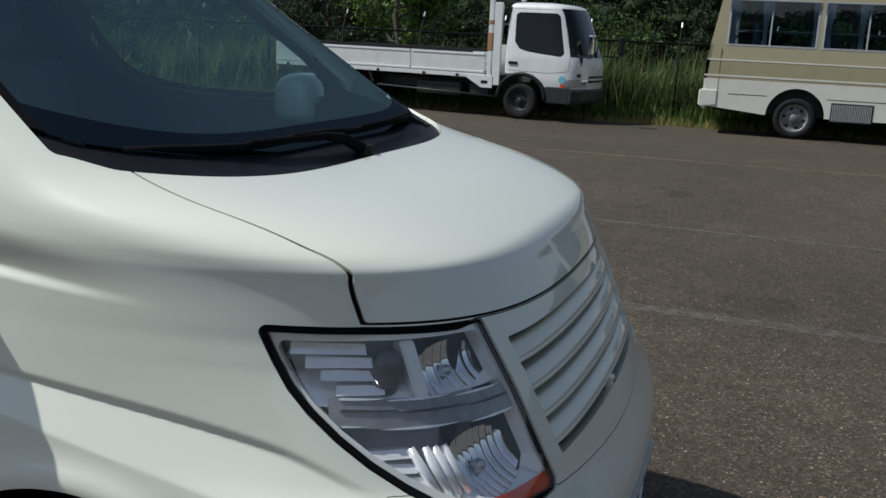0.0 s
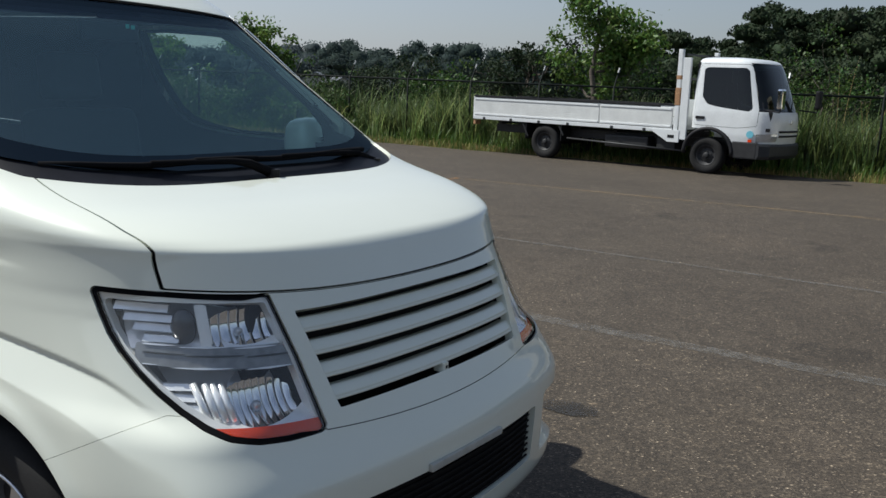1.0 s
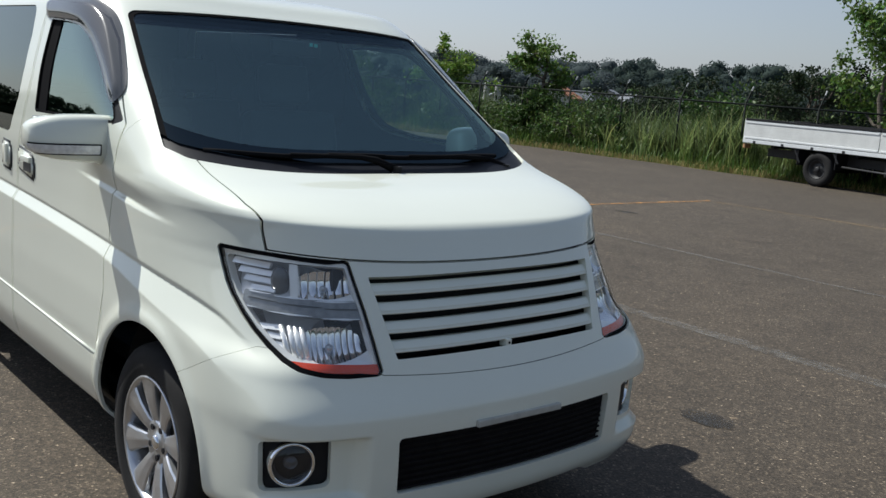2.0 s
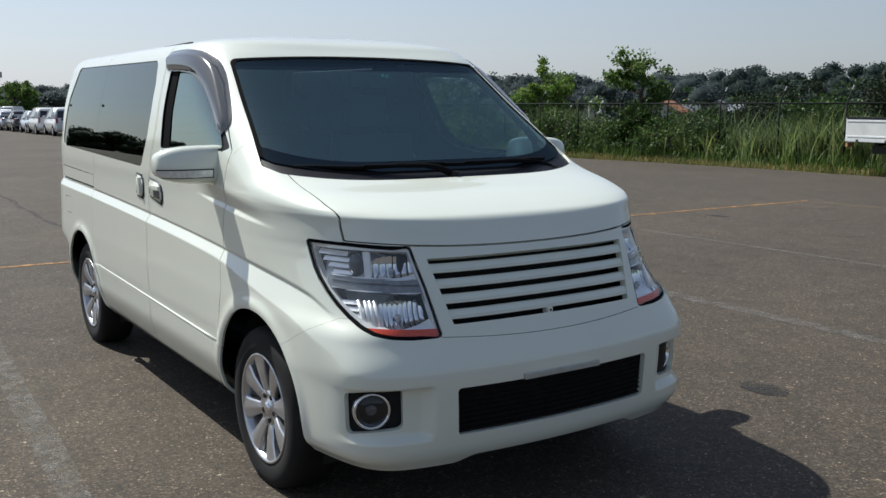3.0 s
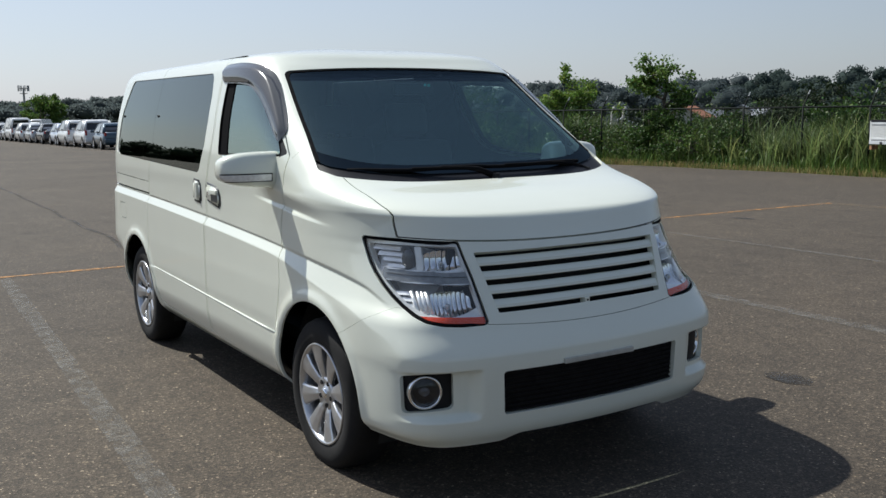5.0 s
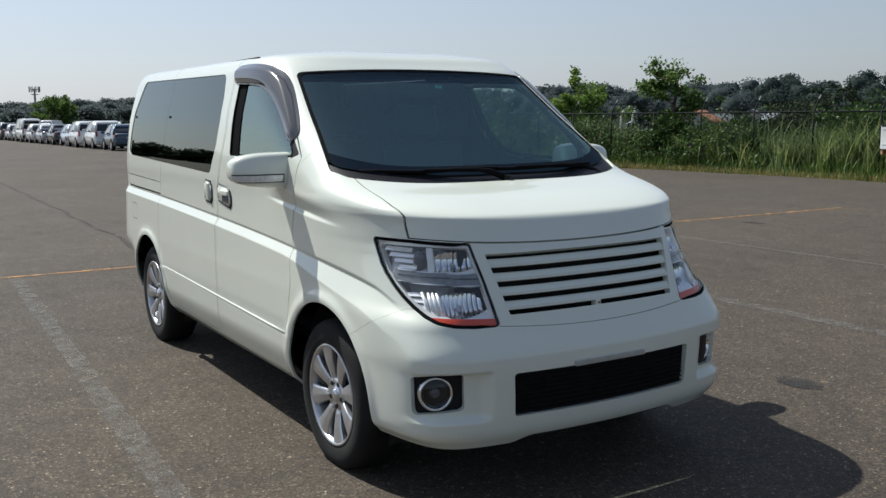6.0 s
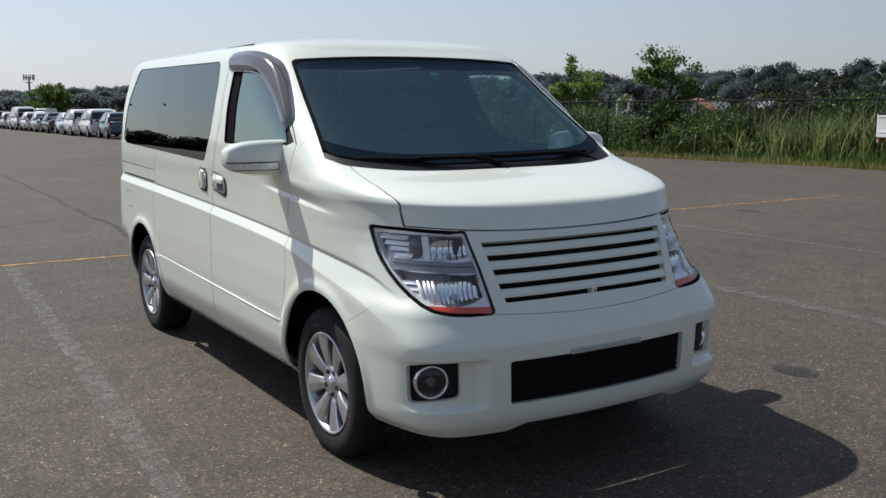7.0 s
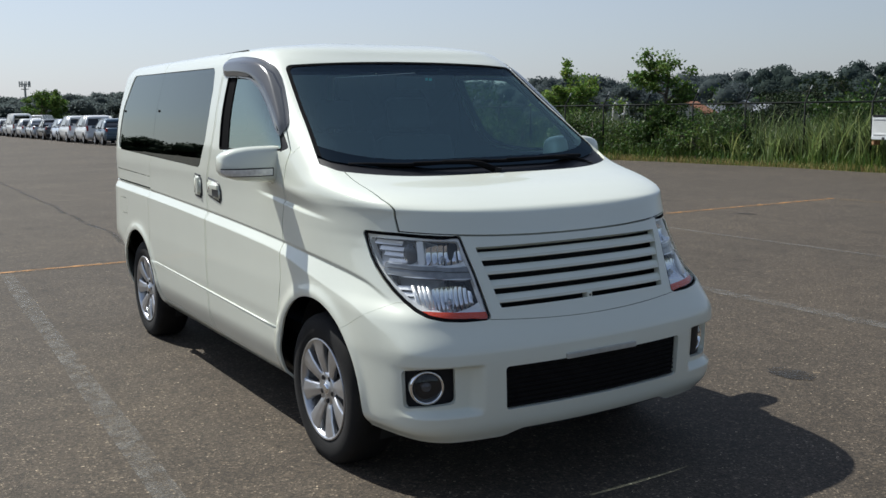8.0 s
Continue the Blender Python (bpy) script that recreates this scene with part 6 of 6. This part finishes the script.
def make_tree(name, x, y, z, height, spread, seed, foliage, label, count=2600, leaf=.11, shape=1.0, low=.25, stems=1):
    """A tapered trunk with limbs and twigs, leaves in loose clumps along them."""
    rng = np.random.default_rng(seed)
    t = empty(name, pose(x, y, z), label, "tree")
    bm = bmesh.new()
    tips = []
    for s in range(stems):
        foot = Vector((rng.normal() * .12 * stems, rng.normal() * .12 * stems, -.1))
        top = Vector((rng.normal() * spread * .18, rng.normal() * spread * .18, height * .86))
        trunk = limb(bm, foot, top, .028 * height / stems ** .5, .008 * height, rng, .06)
        tips.append((trunk[-1], height * .10))
        for k in range(int(9 / stems ** .5)):
            f = low + (1 - low) * (k + rng.uniform(0, .8)) / 9 * stems ** .5
            f = min(f, .97)
            base = trunk[0].lerp(trunk[-1], f)
            a = rng.uniform(0, 2 * math.pi)
            reach = spread * (.55 + .5 * rng.uniform()) * (1.15 - .75 * f * shape)
            end = base + Vector((math.cos(a) * reach, math.sin(a) * reach, reach * rng.uniform(.25, .75)))
            pts = limb(bm, base, end, .010 * height, .004 * height, rng, .15)
            for w in range(4):
                b2 = pts[2].lerp(pts[-1], w / 3)
                e2 = b2 + Vector(rng.normal(size=3)) * spread * .26 + Vector((0, 0, spread * .10))
                limb(bm, b2, e2, .004 * height, .0015 * height, rng, .2)
                tips.append((e2, spread * rng.uniform(.12, .24)))
                tips.append((b2, spread * rng.uniform(.08, .16)))
    part("trunk", bm, BARK, t, "brown trunk with thin limbs", smooth=True)
    k = rng.integers(0, len(tips), count)
    c = np.array([tips[i][0] for i in k]) + rng.normal(size=(count, 3)) * np.array([tips[i][1] for i in k])[:, None] * np.array((.62, .62, .48))
    V, F = leaves(rng, c, rng.uniform(.6, 1.4, count) * leaf)
    fast("crown", V, F, foliage, t, "loose leafy crown")
    return t


make_tree("young_tree", -5.9, 19.7, -.02, 3.9, 1.7, 3, LEAFMID, "young broadleaf tree with an airy green crown", 9000, .12, .7, .30)
make_tree("bush_tree", -8.0, 20.2, -.02, 2.6, 1.1, 11, LEAFDARK, "dense dark green bush beside the fence", 11000, .09, .4, .1, 4)
make_tree("young_tree", -15.8, 18.9, -.02, 3.5, .92, 21, LEAFMID, "young tree standing in the fence, sparse at its top", 5600, .12, .6, .16, 1)
make_tree("bush_tree", -15.9, 18.7, -.02, 1.55, .62, 23, LEAF, "dense green bush round the foot of a young tree", 8000, .10, .3, .05, 4)
make_tree("young_tree", -28.1, 26.0, -.4, 3.0, 1.5, 5, LEAFLIGHT, "light green young tree behind the fence", 15000, .14, .5, .14, 2)
for k, (x, y, h, s) in enumerate(((-17.4, 23.2, 1.75, 1.4), (-15.0, 23.0, 1.95, 1.3), (-12.6, 23.4, 1.75, 1.4), (-11.5, 22.5, 1.9, 1.3), (-19.0, 22.0, 1.5, 1.3), (-23.5, 21.5, 1.4, 1.3), (-3.0, 22.5, 2.0, 1.4), (-14.0, 26.0, 2.6, 1.9), (-26.5, 20.5, 1.8, 1.4), (-33.0, 22.0, 2.4, 1.8), (-9.0, 28.0, 3.2, 2.2), (-2.0, 29.0, 3.4, 2.4), (5.0, 27.0, 3.0, 2.2), (-20.0, 30.0, 3.0, 2.4), (-38.0, 26.0, 3.4, 2.4))):
    make_tree("shrub", x, y, float(-5.0 * step(20, 62, y)), h * .75 + 1.5 * float(step(20, 62, y)), s * .8, 40 + k, (LEAF, LEAFDARK, LEAF)[k % 3], "leafy green shrub behind the fence", 4200, .12, .4, .1, 3)


rng3 = random.Random(12)
for k in range(16):
    x = -12.5 - k * 1.15 + rng3.uniform(-.4, .4)
    make_tree("weed_bush", x, 18.35 + rng3.uniform(-.25, .5), -.02, rng3.uniform(.8, 1.35), rng3.uniform(.55, .8), 200 + k, (LEAF, WEED, LEAF)[k % 3], "broad-leaved green weeds grown into a low bush", 1900, .085, .4, .05, 4)

# ---- far woods ----
def blob(rng):
    """A rough closed lump of unit size."""
    bm = bmesh.new()
    bmesh.ops.create_icosphere(bm, subdivisions=2, radius=1)
    for v in bm.verts:
        v.co *= .78 + .35 * noise.noise(v.co * 1.7 + Vector(rng.uniform(-9, 9, 3)))
    V = np.array([v.co for v in bm.verts])
    F = np.array([[v.index for v in f.verts] for f in bm.faces])
    bm.free()
    return V, F


def far_tree(rng, height, wide, clumps=16, per=70, leaf=.75):
    """One distant crown: lumps thick with leaf sprays over an uneven form."""
    Vs, Fs, n = [], [], 0
    for k in range(clumps):
        a, r = rng.uniform(0, 2 * math.pi), wide * .46 * rng.uniform(0, 1) ** .5
        h = rng.uniform(.06, .93)
        r *= 1.0 if h < .7 else (1.02 - h) * 3.1
        c = np.array((r * math.cos(a), r * math.sin(a), h * height))
        R = wide * rng.uniform(.14, .24)
        V, F = BLOBS[int(rng.integers(0, len(BLOBS)))]
        Vs.append(V * R * np.array((1, 1, .8)) * .84 + c)
        Fs.append(F + n)
        n += len(V)
        d = rng.normal(size=(per, 3))
        d /= np.linalg.norm(d, axis=1)[:, None]
        d[:, 2] = np.abs(d[:, 2]) * .8 - .15
        V, F = leaves(rng, c + d * (R * rng.uniform(.80, 1.12, per))[:, None], rng.uniform(.6, 1.5, per) * leaf)
        Vs.append(V)
        Fs.append(F + n)
        n += len(V)
    return np.concatenate(Vs), np.concatenate(Fs)


BLOBS = [blob(np.random.default_rng(90 + k)) for k in range(8)]


def wood(name, rng, spans, material, label, clumps=16, per=70, leaf=.052):
    """spans: (azimuth from, to, distance, tree tops above the eye in degrees, foot height, crown width)."""
    Vs, Fs, n = [], [], 0
    for a0, a1, dist, el0, el1, foot, wide in spans:
        length = math.radians(abs(a1 - a0)) * dist
        count = int(length / (wide * .22))
        for k in range(count):
            f = (k + rng.uniform(0, 1)) / count
            az = math.radians(a0 + (a1 - a0) * f)
            d = dist * rng.uniform(.94, 1.10)
            top = 1.6 + d * math.tan(math.radians(el0 + (el1 - el0) * f)) * rng.uniform(.92, 1.05)
            V, F = far_tree(rng, top - foot, wide * rng.uniform(.8, 1.3), clumps, per, wide * leaf)
            V = V + (4.5 + d * math.cos(az), -2.5 + d * math.sin(az), foot)
            Vs.append(V)
            Fs.append(F + n)
            n += len(V)
    return tagged(fast(name, np.concatenate(Vs), np.concatenate(Fs), material), label, "woods", kind="stuff")


wood("near_wood", rng, [(93.5, 105.6, 120, 4.5, 5.0, -5, 9), (93.5, 105.2, 128, 4.2, 4.6, -5, 9), (105.6, 111, 125, 3.2, 3.4, -5, 8), (60, 93.5, 130, 3.5, 3.4, -5, 10), (84, 112, 108, 1.8, 2.0, -5.5, 8), (60, 84, 110, 2.2, 1.9, -5.5, 8)], LEAFDARK, "dark wood of tall broadleaf trees", 24, 200)
wood("far_wood", rng, [(108, 124, 230, 1.95, 1.98, -5, 15), (124, 130, 235, 1.98, 1.85, -5, 15), (112, 130, 210, 1.1, 1.2, -5, 12)], FARHAZELEAF, "dark green wooded ridge in the distance", 16, 170, .036)
wood("hazy_wood", rng, [(130, 137, 240, 1.62, 1.50, -5, 14), (137, 150, 240, 1.50, 1.62, -5, 15), (138.9, 139.8, 215, 1.95, 1.95, -5, 6), (130, 147, 215, 1.1, .9, -5, 13)], HAZYLEAF, "distant trees, haze put into their bluish green", 16, 170, .036)
wood("left_wood", rng, [(145, 160, 330, 1.2, 1.25, -2, 13), (160, 169, 330, 1.15, .95, -2, 13), (164, 184, 380, .86, .80, -2, 14), (140, 182, 300, .5, .45, -2, 12)], LEFTHAZELEAF, "distant tree line beyond the parked cars", 14, 120)

wood("south_wood", rng, [(190, 232, 150, 1.5, 2.3, -.5, 9), (232, 300, 150, 2.2, 2.6, -.5, 11), (300, 420, 170, 2.4, 2.8, -.5, 13)], LEAFDARK, "dark trees along the far side of the car park", 14, 60)

# ---- houses and masts ----
ROOFORANGE = mat("orange_roof_tile", (0.30, 0.13, 0.07), 0.7, vary=0.2, scale=2)
ROOFPALE = mat("pale_sheet_roof", (0.50, 0.52, 0.54), 0.5, vary=0.1, scale=2)
ROOFGREY = mat("grey_roof_tile", (0.17, 0.18, 0.20), 0.6, vary=0.2, scale=2)
PLASTER = mat("pale_plaster", (0.38, 0.375, 0.36), 0.8, vary=0.08, scale=2)
PANE = mat("far_pane", (0.05, 0.06, 0.07), 0.1, vary=0.1)


def make_house(az, dist, el, wide, roof, turn, label):
    a = math.radians(az)
    top = 1.6 + dist * math.tan(math.radians(el))
    x, y = 5 + dist * math.cos(a), -2.6 + dist * math.sin(a)
    foot = -5.05
    h = empty("house", pose(x, y, foot, 0, 0, turn), label, "house", "houses beyond the field")
    hgt = top - foot
    eave = hgt - wide * .26
    part("wall", slab([(-wide / 2, 0), (wide / 2, 0), (wide / 2, eave), (0, hgt - .3), (-wide / 2, eave)], -wide * .35, wide * .35), PLASTER, h)
    for s in (-1, 1):
        bm = slab([(s * (wide / 2 + .5), eave - .25), (0, hgt), (0, hgt - .22), (s * (wide / 2 + .5), eave - .45)], -wide * .42, wide * .42)
        part("roof", bm, roof, h, "tiled roof slope")
    for k, xx in enumerate((-wide * .25, wide * .22)):
        for zz in (eave * .35, eave * .75):
            w = part("window", box(xx - .7, -wide * .36, zz - .5, xx + .7, -wide * .345, zz + .5), PANE, h)
            part("frame", box(xx - .78, -wide * .358, zz - .58, xx + .78, -wide * .352, zz - .5), PLASTER, w)
    return h


make_house(132.75, 165, 0.18, 6.2, ROOFORANGE, 20, "house with an orange tiled roof beyond the field")
make_house(131.6, 180, 0.02, 5.2, ROOFGREY, -25, "house with a grey tiled roof beyond the field")
make_house(129.8, 180, 0.20, 5.2, ROOFGREY, 30, "house with a grey tiled roof beyond the field")
make_house(128.6, 175, 0.02, 4.6, ROOFGREY, 70, "house with a low grey roof beyond the field")
make_house(126.1, 170, 0.0, 4.6, ROOFGREY, 10, "pale house with a low grey roof beyond the field")
make_house(123.4, 180, 0.05, 4.6, ROOFGREY, -15, "pale house with a grey roof beyond the field")
make_house(136.5, 150, -0.42, 9, ROOFPALE, 47, "long low pale building beyond the field")
STEEL = mat("mast_steel", (0.30, 0.31, 0.32), 0.5, 0.5, vary=0.1)
for az in (137.1, 136.45):
    a = math.radians(az)
    x, y = 5.3 + 110 * math.cos(a), -2.6 + 110 * math.sin(a)
    s = empty("silo", pose(x, y, -5.05), "slim white tank with a domed top", "tank", "white tanks")
    part("shell", tube([(0, 0, 0), (0, 0, 6.2), (0, 0, 6.75), (0, 0, 7.0)], [.34, .34, .26, .06], 20), PLASTER, s, smooth=True)
    part("collar", tube([(0, 0, 5.7), (0, 0, 5.8)], .36, 20), STEEL, s)


def place_far(az, dist):
    a = math.radians(az)
    return 5.3 + dist * math.cos(a), -2.6 + dist * math.sin(a)


def make_antenna():
    x, y = place_far(170.35, 260)
    m = empty("antenna_mast", pose(x, y, -1.6), "grey steel antenna mast above the tree line", "mast")
    part("pole", tube([(0, 0, 0), (0, 0, 10.6)], [.36, .22], 10), STEEL, m)
    for z, r in ((9.2, .9), (10.4, 1.25)):
        ring = [(r * math.cos(2 * math.pi * k / 16), r * math.sin(2 * math.pi * k / 16), z) for k in range(17)]
        part("platform_ring", tube(ring, .07, 6), STEEL, m)
        for k in range(3):
            a = 2 * math.pi * (k + .3) / 3
            part("bracket", tube([(0, 0, z - .2), (r * math.cos(a), r * math.sin(a), z)], .06, 6), STEEL, m)
    for k in range(9):
        a = 2 * math.pi * (k + .2) / 9
        part("aerial", box(1.25 * math.cos(a) - .09, 1.25 * math.sin(a) - .09, 9.7, 1.25 * math.cos(a) + .09, 1.25 * math.sin(a) + .09, 11.1), STEEL, m)
    return m


def make_lamp_mast():
    x, y = place_far(173.4, 120)
    m = empty("floodlight_mast", pose(x, y, float(fall(x))), "tall grey floodlight mast in the car park", "lamp")
    part("pole", tube([(0, 0, 0), (0, 0, 7.4)], [.16, .10], 10), STEEL, m)
    part("cross_arm", tube([(0, -1.0, 7.1), (0, 1.0, 7.1)], .06, 6), STEEL, m)
    for yy in (-.9, .9):
        part("floodlight", box(-.1, yy - .3, 7.1, .35, yy + .3, 7.6, .05), PLASTER, m)
    part("floodlight", box(-.1, -.45, 4.4, .3, .45, 4.6, .04), PLASTER, m)
    return m


make_antenna()
make_lamp_mast()
x, y = place_far(169.4, 135)
make_tree("round_tree", x, y, -1.0, 5.1, 2.2, 77, LEAFMID, "broad green tree behind the row of parked cars", 15000, .30, .35, .12, 3)

# ---- row of parked cars ----
CARGLASS = mat("car_window", (0.012, 0.014, 0.016), 0.06, vary=0.1, coat=1.0)
TAIL = mat("tail_lamp_red", (0.35, 0.02, 0.02), 0.2, vary=0.1, coat=1.0)
CARPAINTS = {n: mat("car_paint_" + n, c, 0.3, 0.3 if n in ("silver", "grey", "blue") else 0.0, coat=0.8, vary=0.03) for n, c in
             (("white", (0.74, 0.75, 0.75)), ("silver", (0.52, 0.54, 0.56)), ("black", (0.02, 0.021, 0.024)), ("grey", (0.16, 0.17, 0.18)), ("beige", (0.60, 0.57, 0.48)), ("blue", (0.05, 0.09, 0.13)), ("pale", (0.55, 0.62, 0.74)))}
SHAPES = {   # length, height, belt, hood end, hood height, screen top, roof end, tail top, width
    "suv": (4.35, 1.62, 1.02, 3.2, 1.02, 2.60, .42, .14, 1.74), "minivan": (4.5, 1.70, 1.02, 3.85, 1.00, 3.0, .38, .12, 1.72), "hatch": (3.7, 1.42, .92, 2.95, .92, 2.35, .62, .22, 1.66),
    "sedan": (4.6, 1.43, .92, 3.3, .92, 2.55, 1.45, .80, 1.72), "wagon": (4.5, 1.50, .94, 3.3, .94, 2.55, .62, .22, 1.70), "box": (4.5, 1.95, 1.10, 4.1, 1.02, 3.6, .18, .06, 1.69)}


def loft(sections):
    """A skin through rings of equal length, closed at both ends."""
    bm = bmesh.new()
    rings = [[bm.verts.new(p) for p in ring] for ring in sections]
    n = len(rings[0])
    for a, b in zip(rings, rings[1:]):
        for k in range(n):
            bm.faces.new((a[k], a[(k + 1) % n], b[(k + 1) % n], b[k]))
    bm.faces.new(rings[0][::-1])
    bm.faces.new(rings[-1])
    bmesh.ops.recalc_face_normals(bm, faces=bm.faces)
    return bm


def make_car(shape, paint, x, y, turn, label):
    L, H, belt, hood, hh, scr, re, tt, W = SHAPES[shape]
    c = empty("parked_car", pose(x, y, float(fall(x)), 0, 0, turn), label, "car", "cars parked in a long row")
    P = CARPAINTS[paint]
    h = W / 2

    def ring(q, half, low, top):
        """A rounded cross section of the lower body at q."""
        return [(q, s * half * a, low + (top - low) * b) for s, a, b in (
            (1, .86, 0), (1, .97, .10), (1, 1.0, .38), (1, .985, .66), (1, .93, .90), (1, .82, 1.0), (-1, .82, 1.0), (-1, .93, .90), (-1, .985, .66), (-1, 1.0, .38), (-1, .97, .10), (-1, .86, 0))]
    tail = belt + .03
    deck = belt + .02 if shape == "sedan" else tail
    rows = [ring(.0, h * .80, .42, .80), ring(.03, h * .90, .32, tail * .93), ring(.12, h * .97, .26, tail), ring(.45, h, .23, deck), ring(1.2, h, .22, belt + .01), ring(hood - .3, h, .22, belt),
            ring(hood + .12, h, .22, hh - .01), ring(L - .55, h * .98, .23, hh - .07), ring(L - .20, h * .92, .25, hh - .17), ring(L - .05, h * .82, .30, hh - .28), ring(L, h * .70, .40, hh - .38)]
    body = part("body", loft(rows), P, c, smooth=True)
    # the dark glasshouse with a painted roof and pillars on it
    tumble = lambda z: h * (.93 - .20 * (max(0, z - belt) / (H - belt)) ** 1.2)
    prof = [(tt + .02, belt - .03), (tt + .10, belt + .14), (re - .02, H - .16), (re + .05, H - .07), (re + .20, H - .02), ((re + scr) / 2, H), (scr - .22, H - .015), (scr - .02, H - .06), (hood + .14, belt - .03)]
    bm = bmesh.new()
    a = [bm.verts.new((q, -tumble(z), z)) for q, z in prof]
    b = [bm.verts.new((q, tumble(z), z)) for q, z in prof]
    bm.faces.new(a)
    bm.faces.new(b[::-1])
    for k in range(len(prof)):
        bm.faces.new((a[k], b[k], b[(k + 1) % len(prof)], a[(k + 1) % len(prof)]))
    bmesh.ops.recalc_face_normals(bm, faces=bm.faces)
    bmesh.ops.bevel(bm, geom=bm.edges[:], offset=.03, segments=2, affect="EDGES")
    part("glasshouse", bm, CARGLASS, c, "dark car windows")
    rz = tumble(H) + .02
    roof = [[(q, s * rz * k, z - (.035 if k > .95 else 0)) for s, k in ((-1, 1.0), (-1, .86), (-1, .4), (1, .4), (1, .86), (1, 1.0))] + [(q, s * rz * .9, z - .05) for s in (1, -1)] for q, z in
            ((re - .06, H - .13), (re + .03, H - .03), (re + .20, H + .012), ((re + scr) / 2, H + .03), (scr - .22, H + .012), (scr + .0, H - .04))]
    part("roof", loft(roof), P, c, smooth=True)
    for s in (-1, 1):
        posts = [((tt + .03, belt - .02), (re - .02, H - .06), .075), ((hood + .15, belt - .02), (scr - .02, H - .05), .035), ((hood + tt) / 2 - .2, (scr + re) / 2 - .1, .03)]
        mid = posts.pop()
        posts.append(((mid[0], belt), (mid[1], H - .03), mid[2]))
        if shape in ("suv", "minivan", "wagon", "box"):
            posts.append(((tt + .75, belt), (re + .80, H - .03), .045))
        for q0, q1, r in posts:
            part("pillar", tube([(q0[0], s * (tumble(q0[1]) - .012), q0[1]), (q1[0], s * (tumble(q1[1]) - .012), q1[1])], r, 8), P, c, smooth=True)
        part("tail_lamp", box(-.004, s * h * .86 - .06, .74, .16, s * h * .86 + .055, tail - .02, .03), TAIL, c, "red tail lamp")
        part("headlight", box(L - .20, s * h * .72 - .16, hh - .36, L - .02, s * h * .72 + .14, hh - .24, .03), LAMPGLASS, c)
        part("mirror", box(hood - .30, s * (h + .08) - .09, belt - .01, hood - .17, s * (h + .08) + .09, belt + .13, .035), P if paint != "silver" else TRIM, c)
        for wx in (.78, L - .82):
            part("wheel_arch", turned([(.0, -.012), (.355, -.012), (.355, .012), (.0, .012)], 20), TRIM, c).matrix_local = pose(wx, s * (h - .006), .33)
            w = part("wheel", turned([(.16, -.09), (.29, -.10), (.318, -.07), (.318, .07), (.29, .10), (.16, .09)], 24), RUBBER, c)
            w.matrix_local = pose(wx, s * (h - .075), .318)
            part("rim", turned([(.205, -.098), (.17, -.085), (.05, -.09), (.0, -.09)] if s < 0 else [(.205, .098), (.17, .085), (.05, .09), (.0, .09)], 20), ALLOY, w)
    part("number_plate_bar", box(-.012, -.165, .66, .03, .165, .76), PLASTER, c)
    part("bumper", slab([(-.05, .38), (-.05, .56), (.0, .60), (.16, .60), (.16, .30), (.02, .30)], -h * .93, h * .93, .035, 2), P if shape != "box" else TRIM, c)
    return c


rng2 = random.Random(4)
kinds = [("hatch", "blue"), ("suv", "white"), ("suv", "white"), ("hatch", "pale"), ("sedan", "black"), ("sedan", "silver"), ("wagon", "white"), ("box", "white"), ("hatch", "silver"), ("wagon", "white"), ("suv", "black"), ("hatch", "silver"),
         ("minivan", "white"), ("sedan", "white"), ("suv", "grey"), ("minivan", "black"), ("hatch", "white"), ("wagon", "silver")]
words = {"suv": "four-wheel drive car", "minivan": "tall family minivan", "hatch": "small hatchback", "sedan": "saloon car", "wagon": "estate car", "box": "high-roofed van"}
cx, cy = -48.3, 11.15
for k, (s, p) in enumerate(kinds):
    make_car(s, p, cx, cy + rng2.uniform(-.08, .08), 178 + rng2.uniform(-1, 1), p + " " + words[s] + " parked in a long row on the lot")
    cx -= SHAPES[kinds[min(k + 1, len(kinds) - 1)][0]][0] + .55
    cy = 11.15 + (-48.3 - cx) * .024
# a second row farther off, side by side
for k in range(9):
    s, p = kinds[(k * 5 + 2) % len(kinds)]
    make_car(s, p, -118 - k * 3.1, 19.0 + k * .9, 150, p + " " + words[s] + " far off on the lot")
for k in range(5):
    s, p = kinds[(k * 3 + 1) % len(kinds)]
    make_car(s, p, -130 - k * 4.5, 10.8 - k * .6, 95, p + " " + words[s] + " far off on the lot")
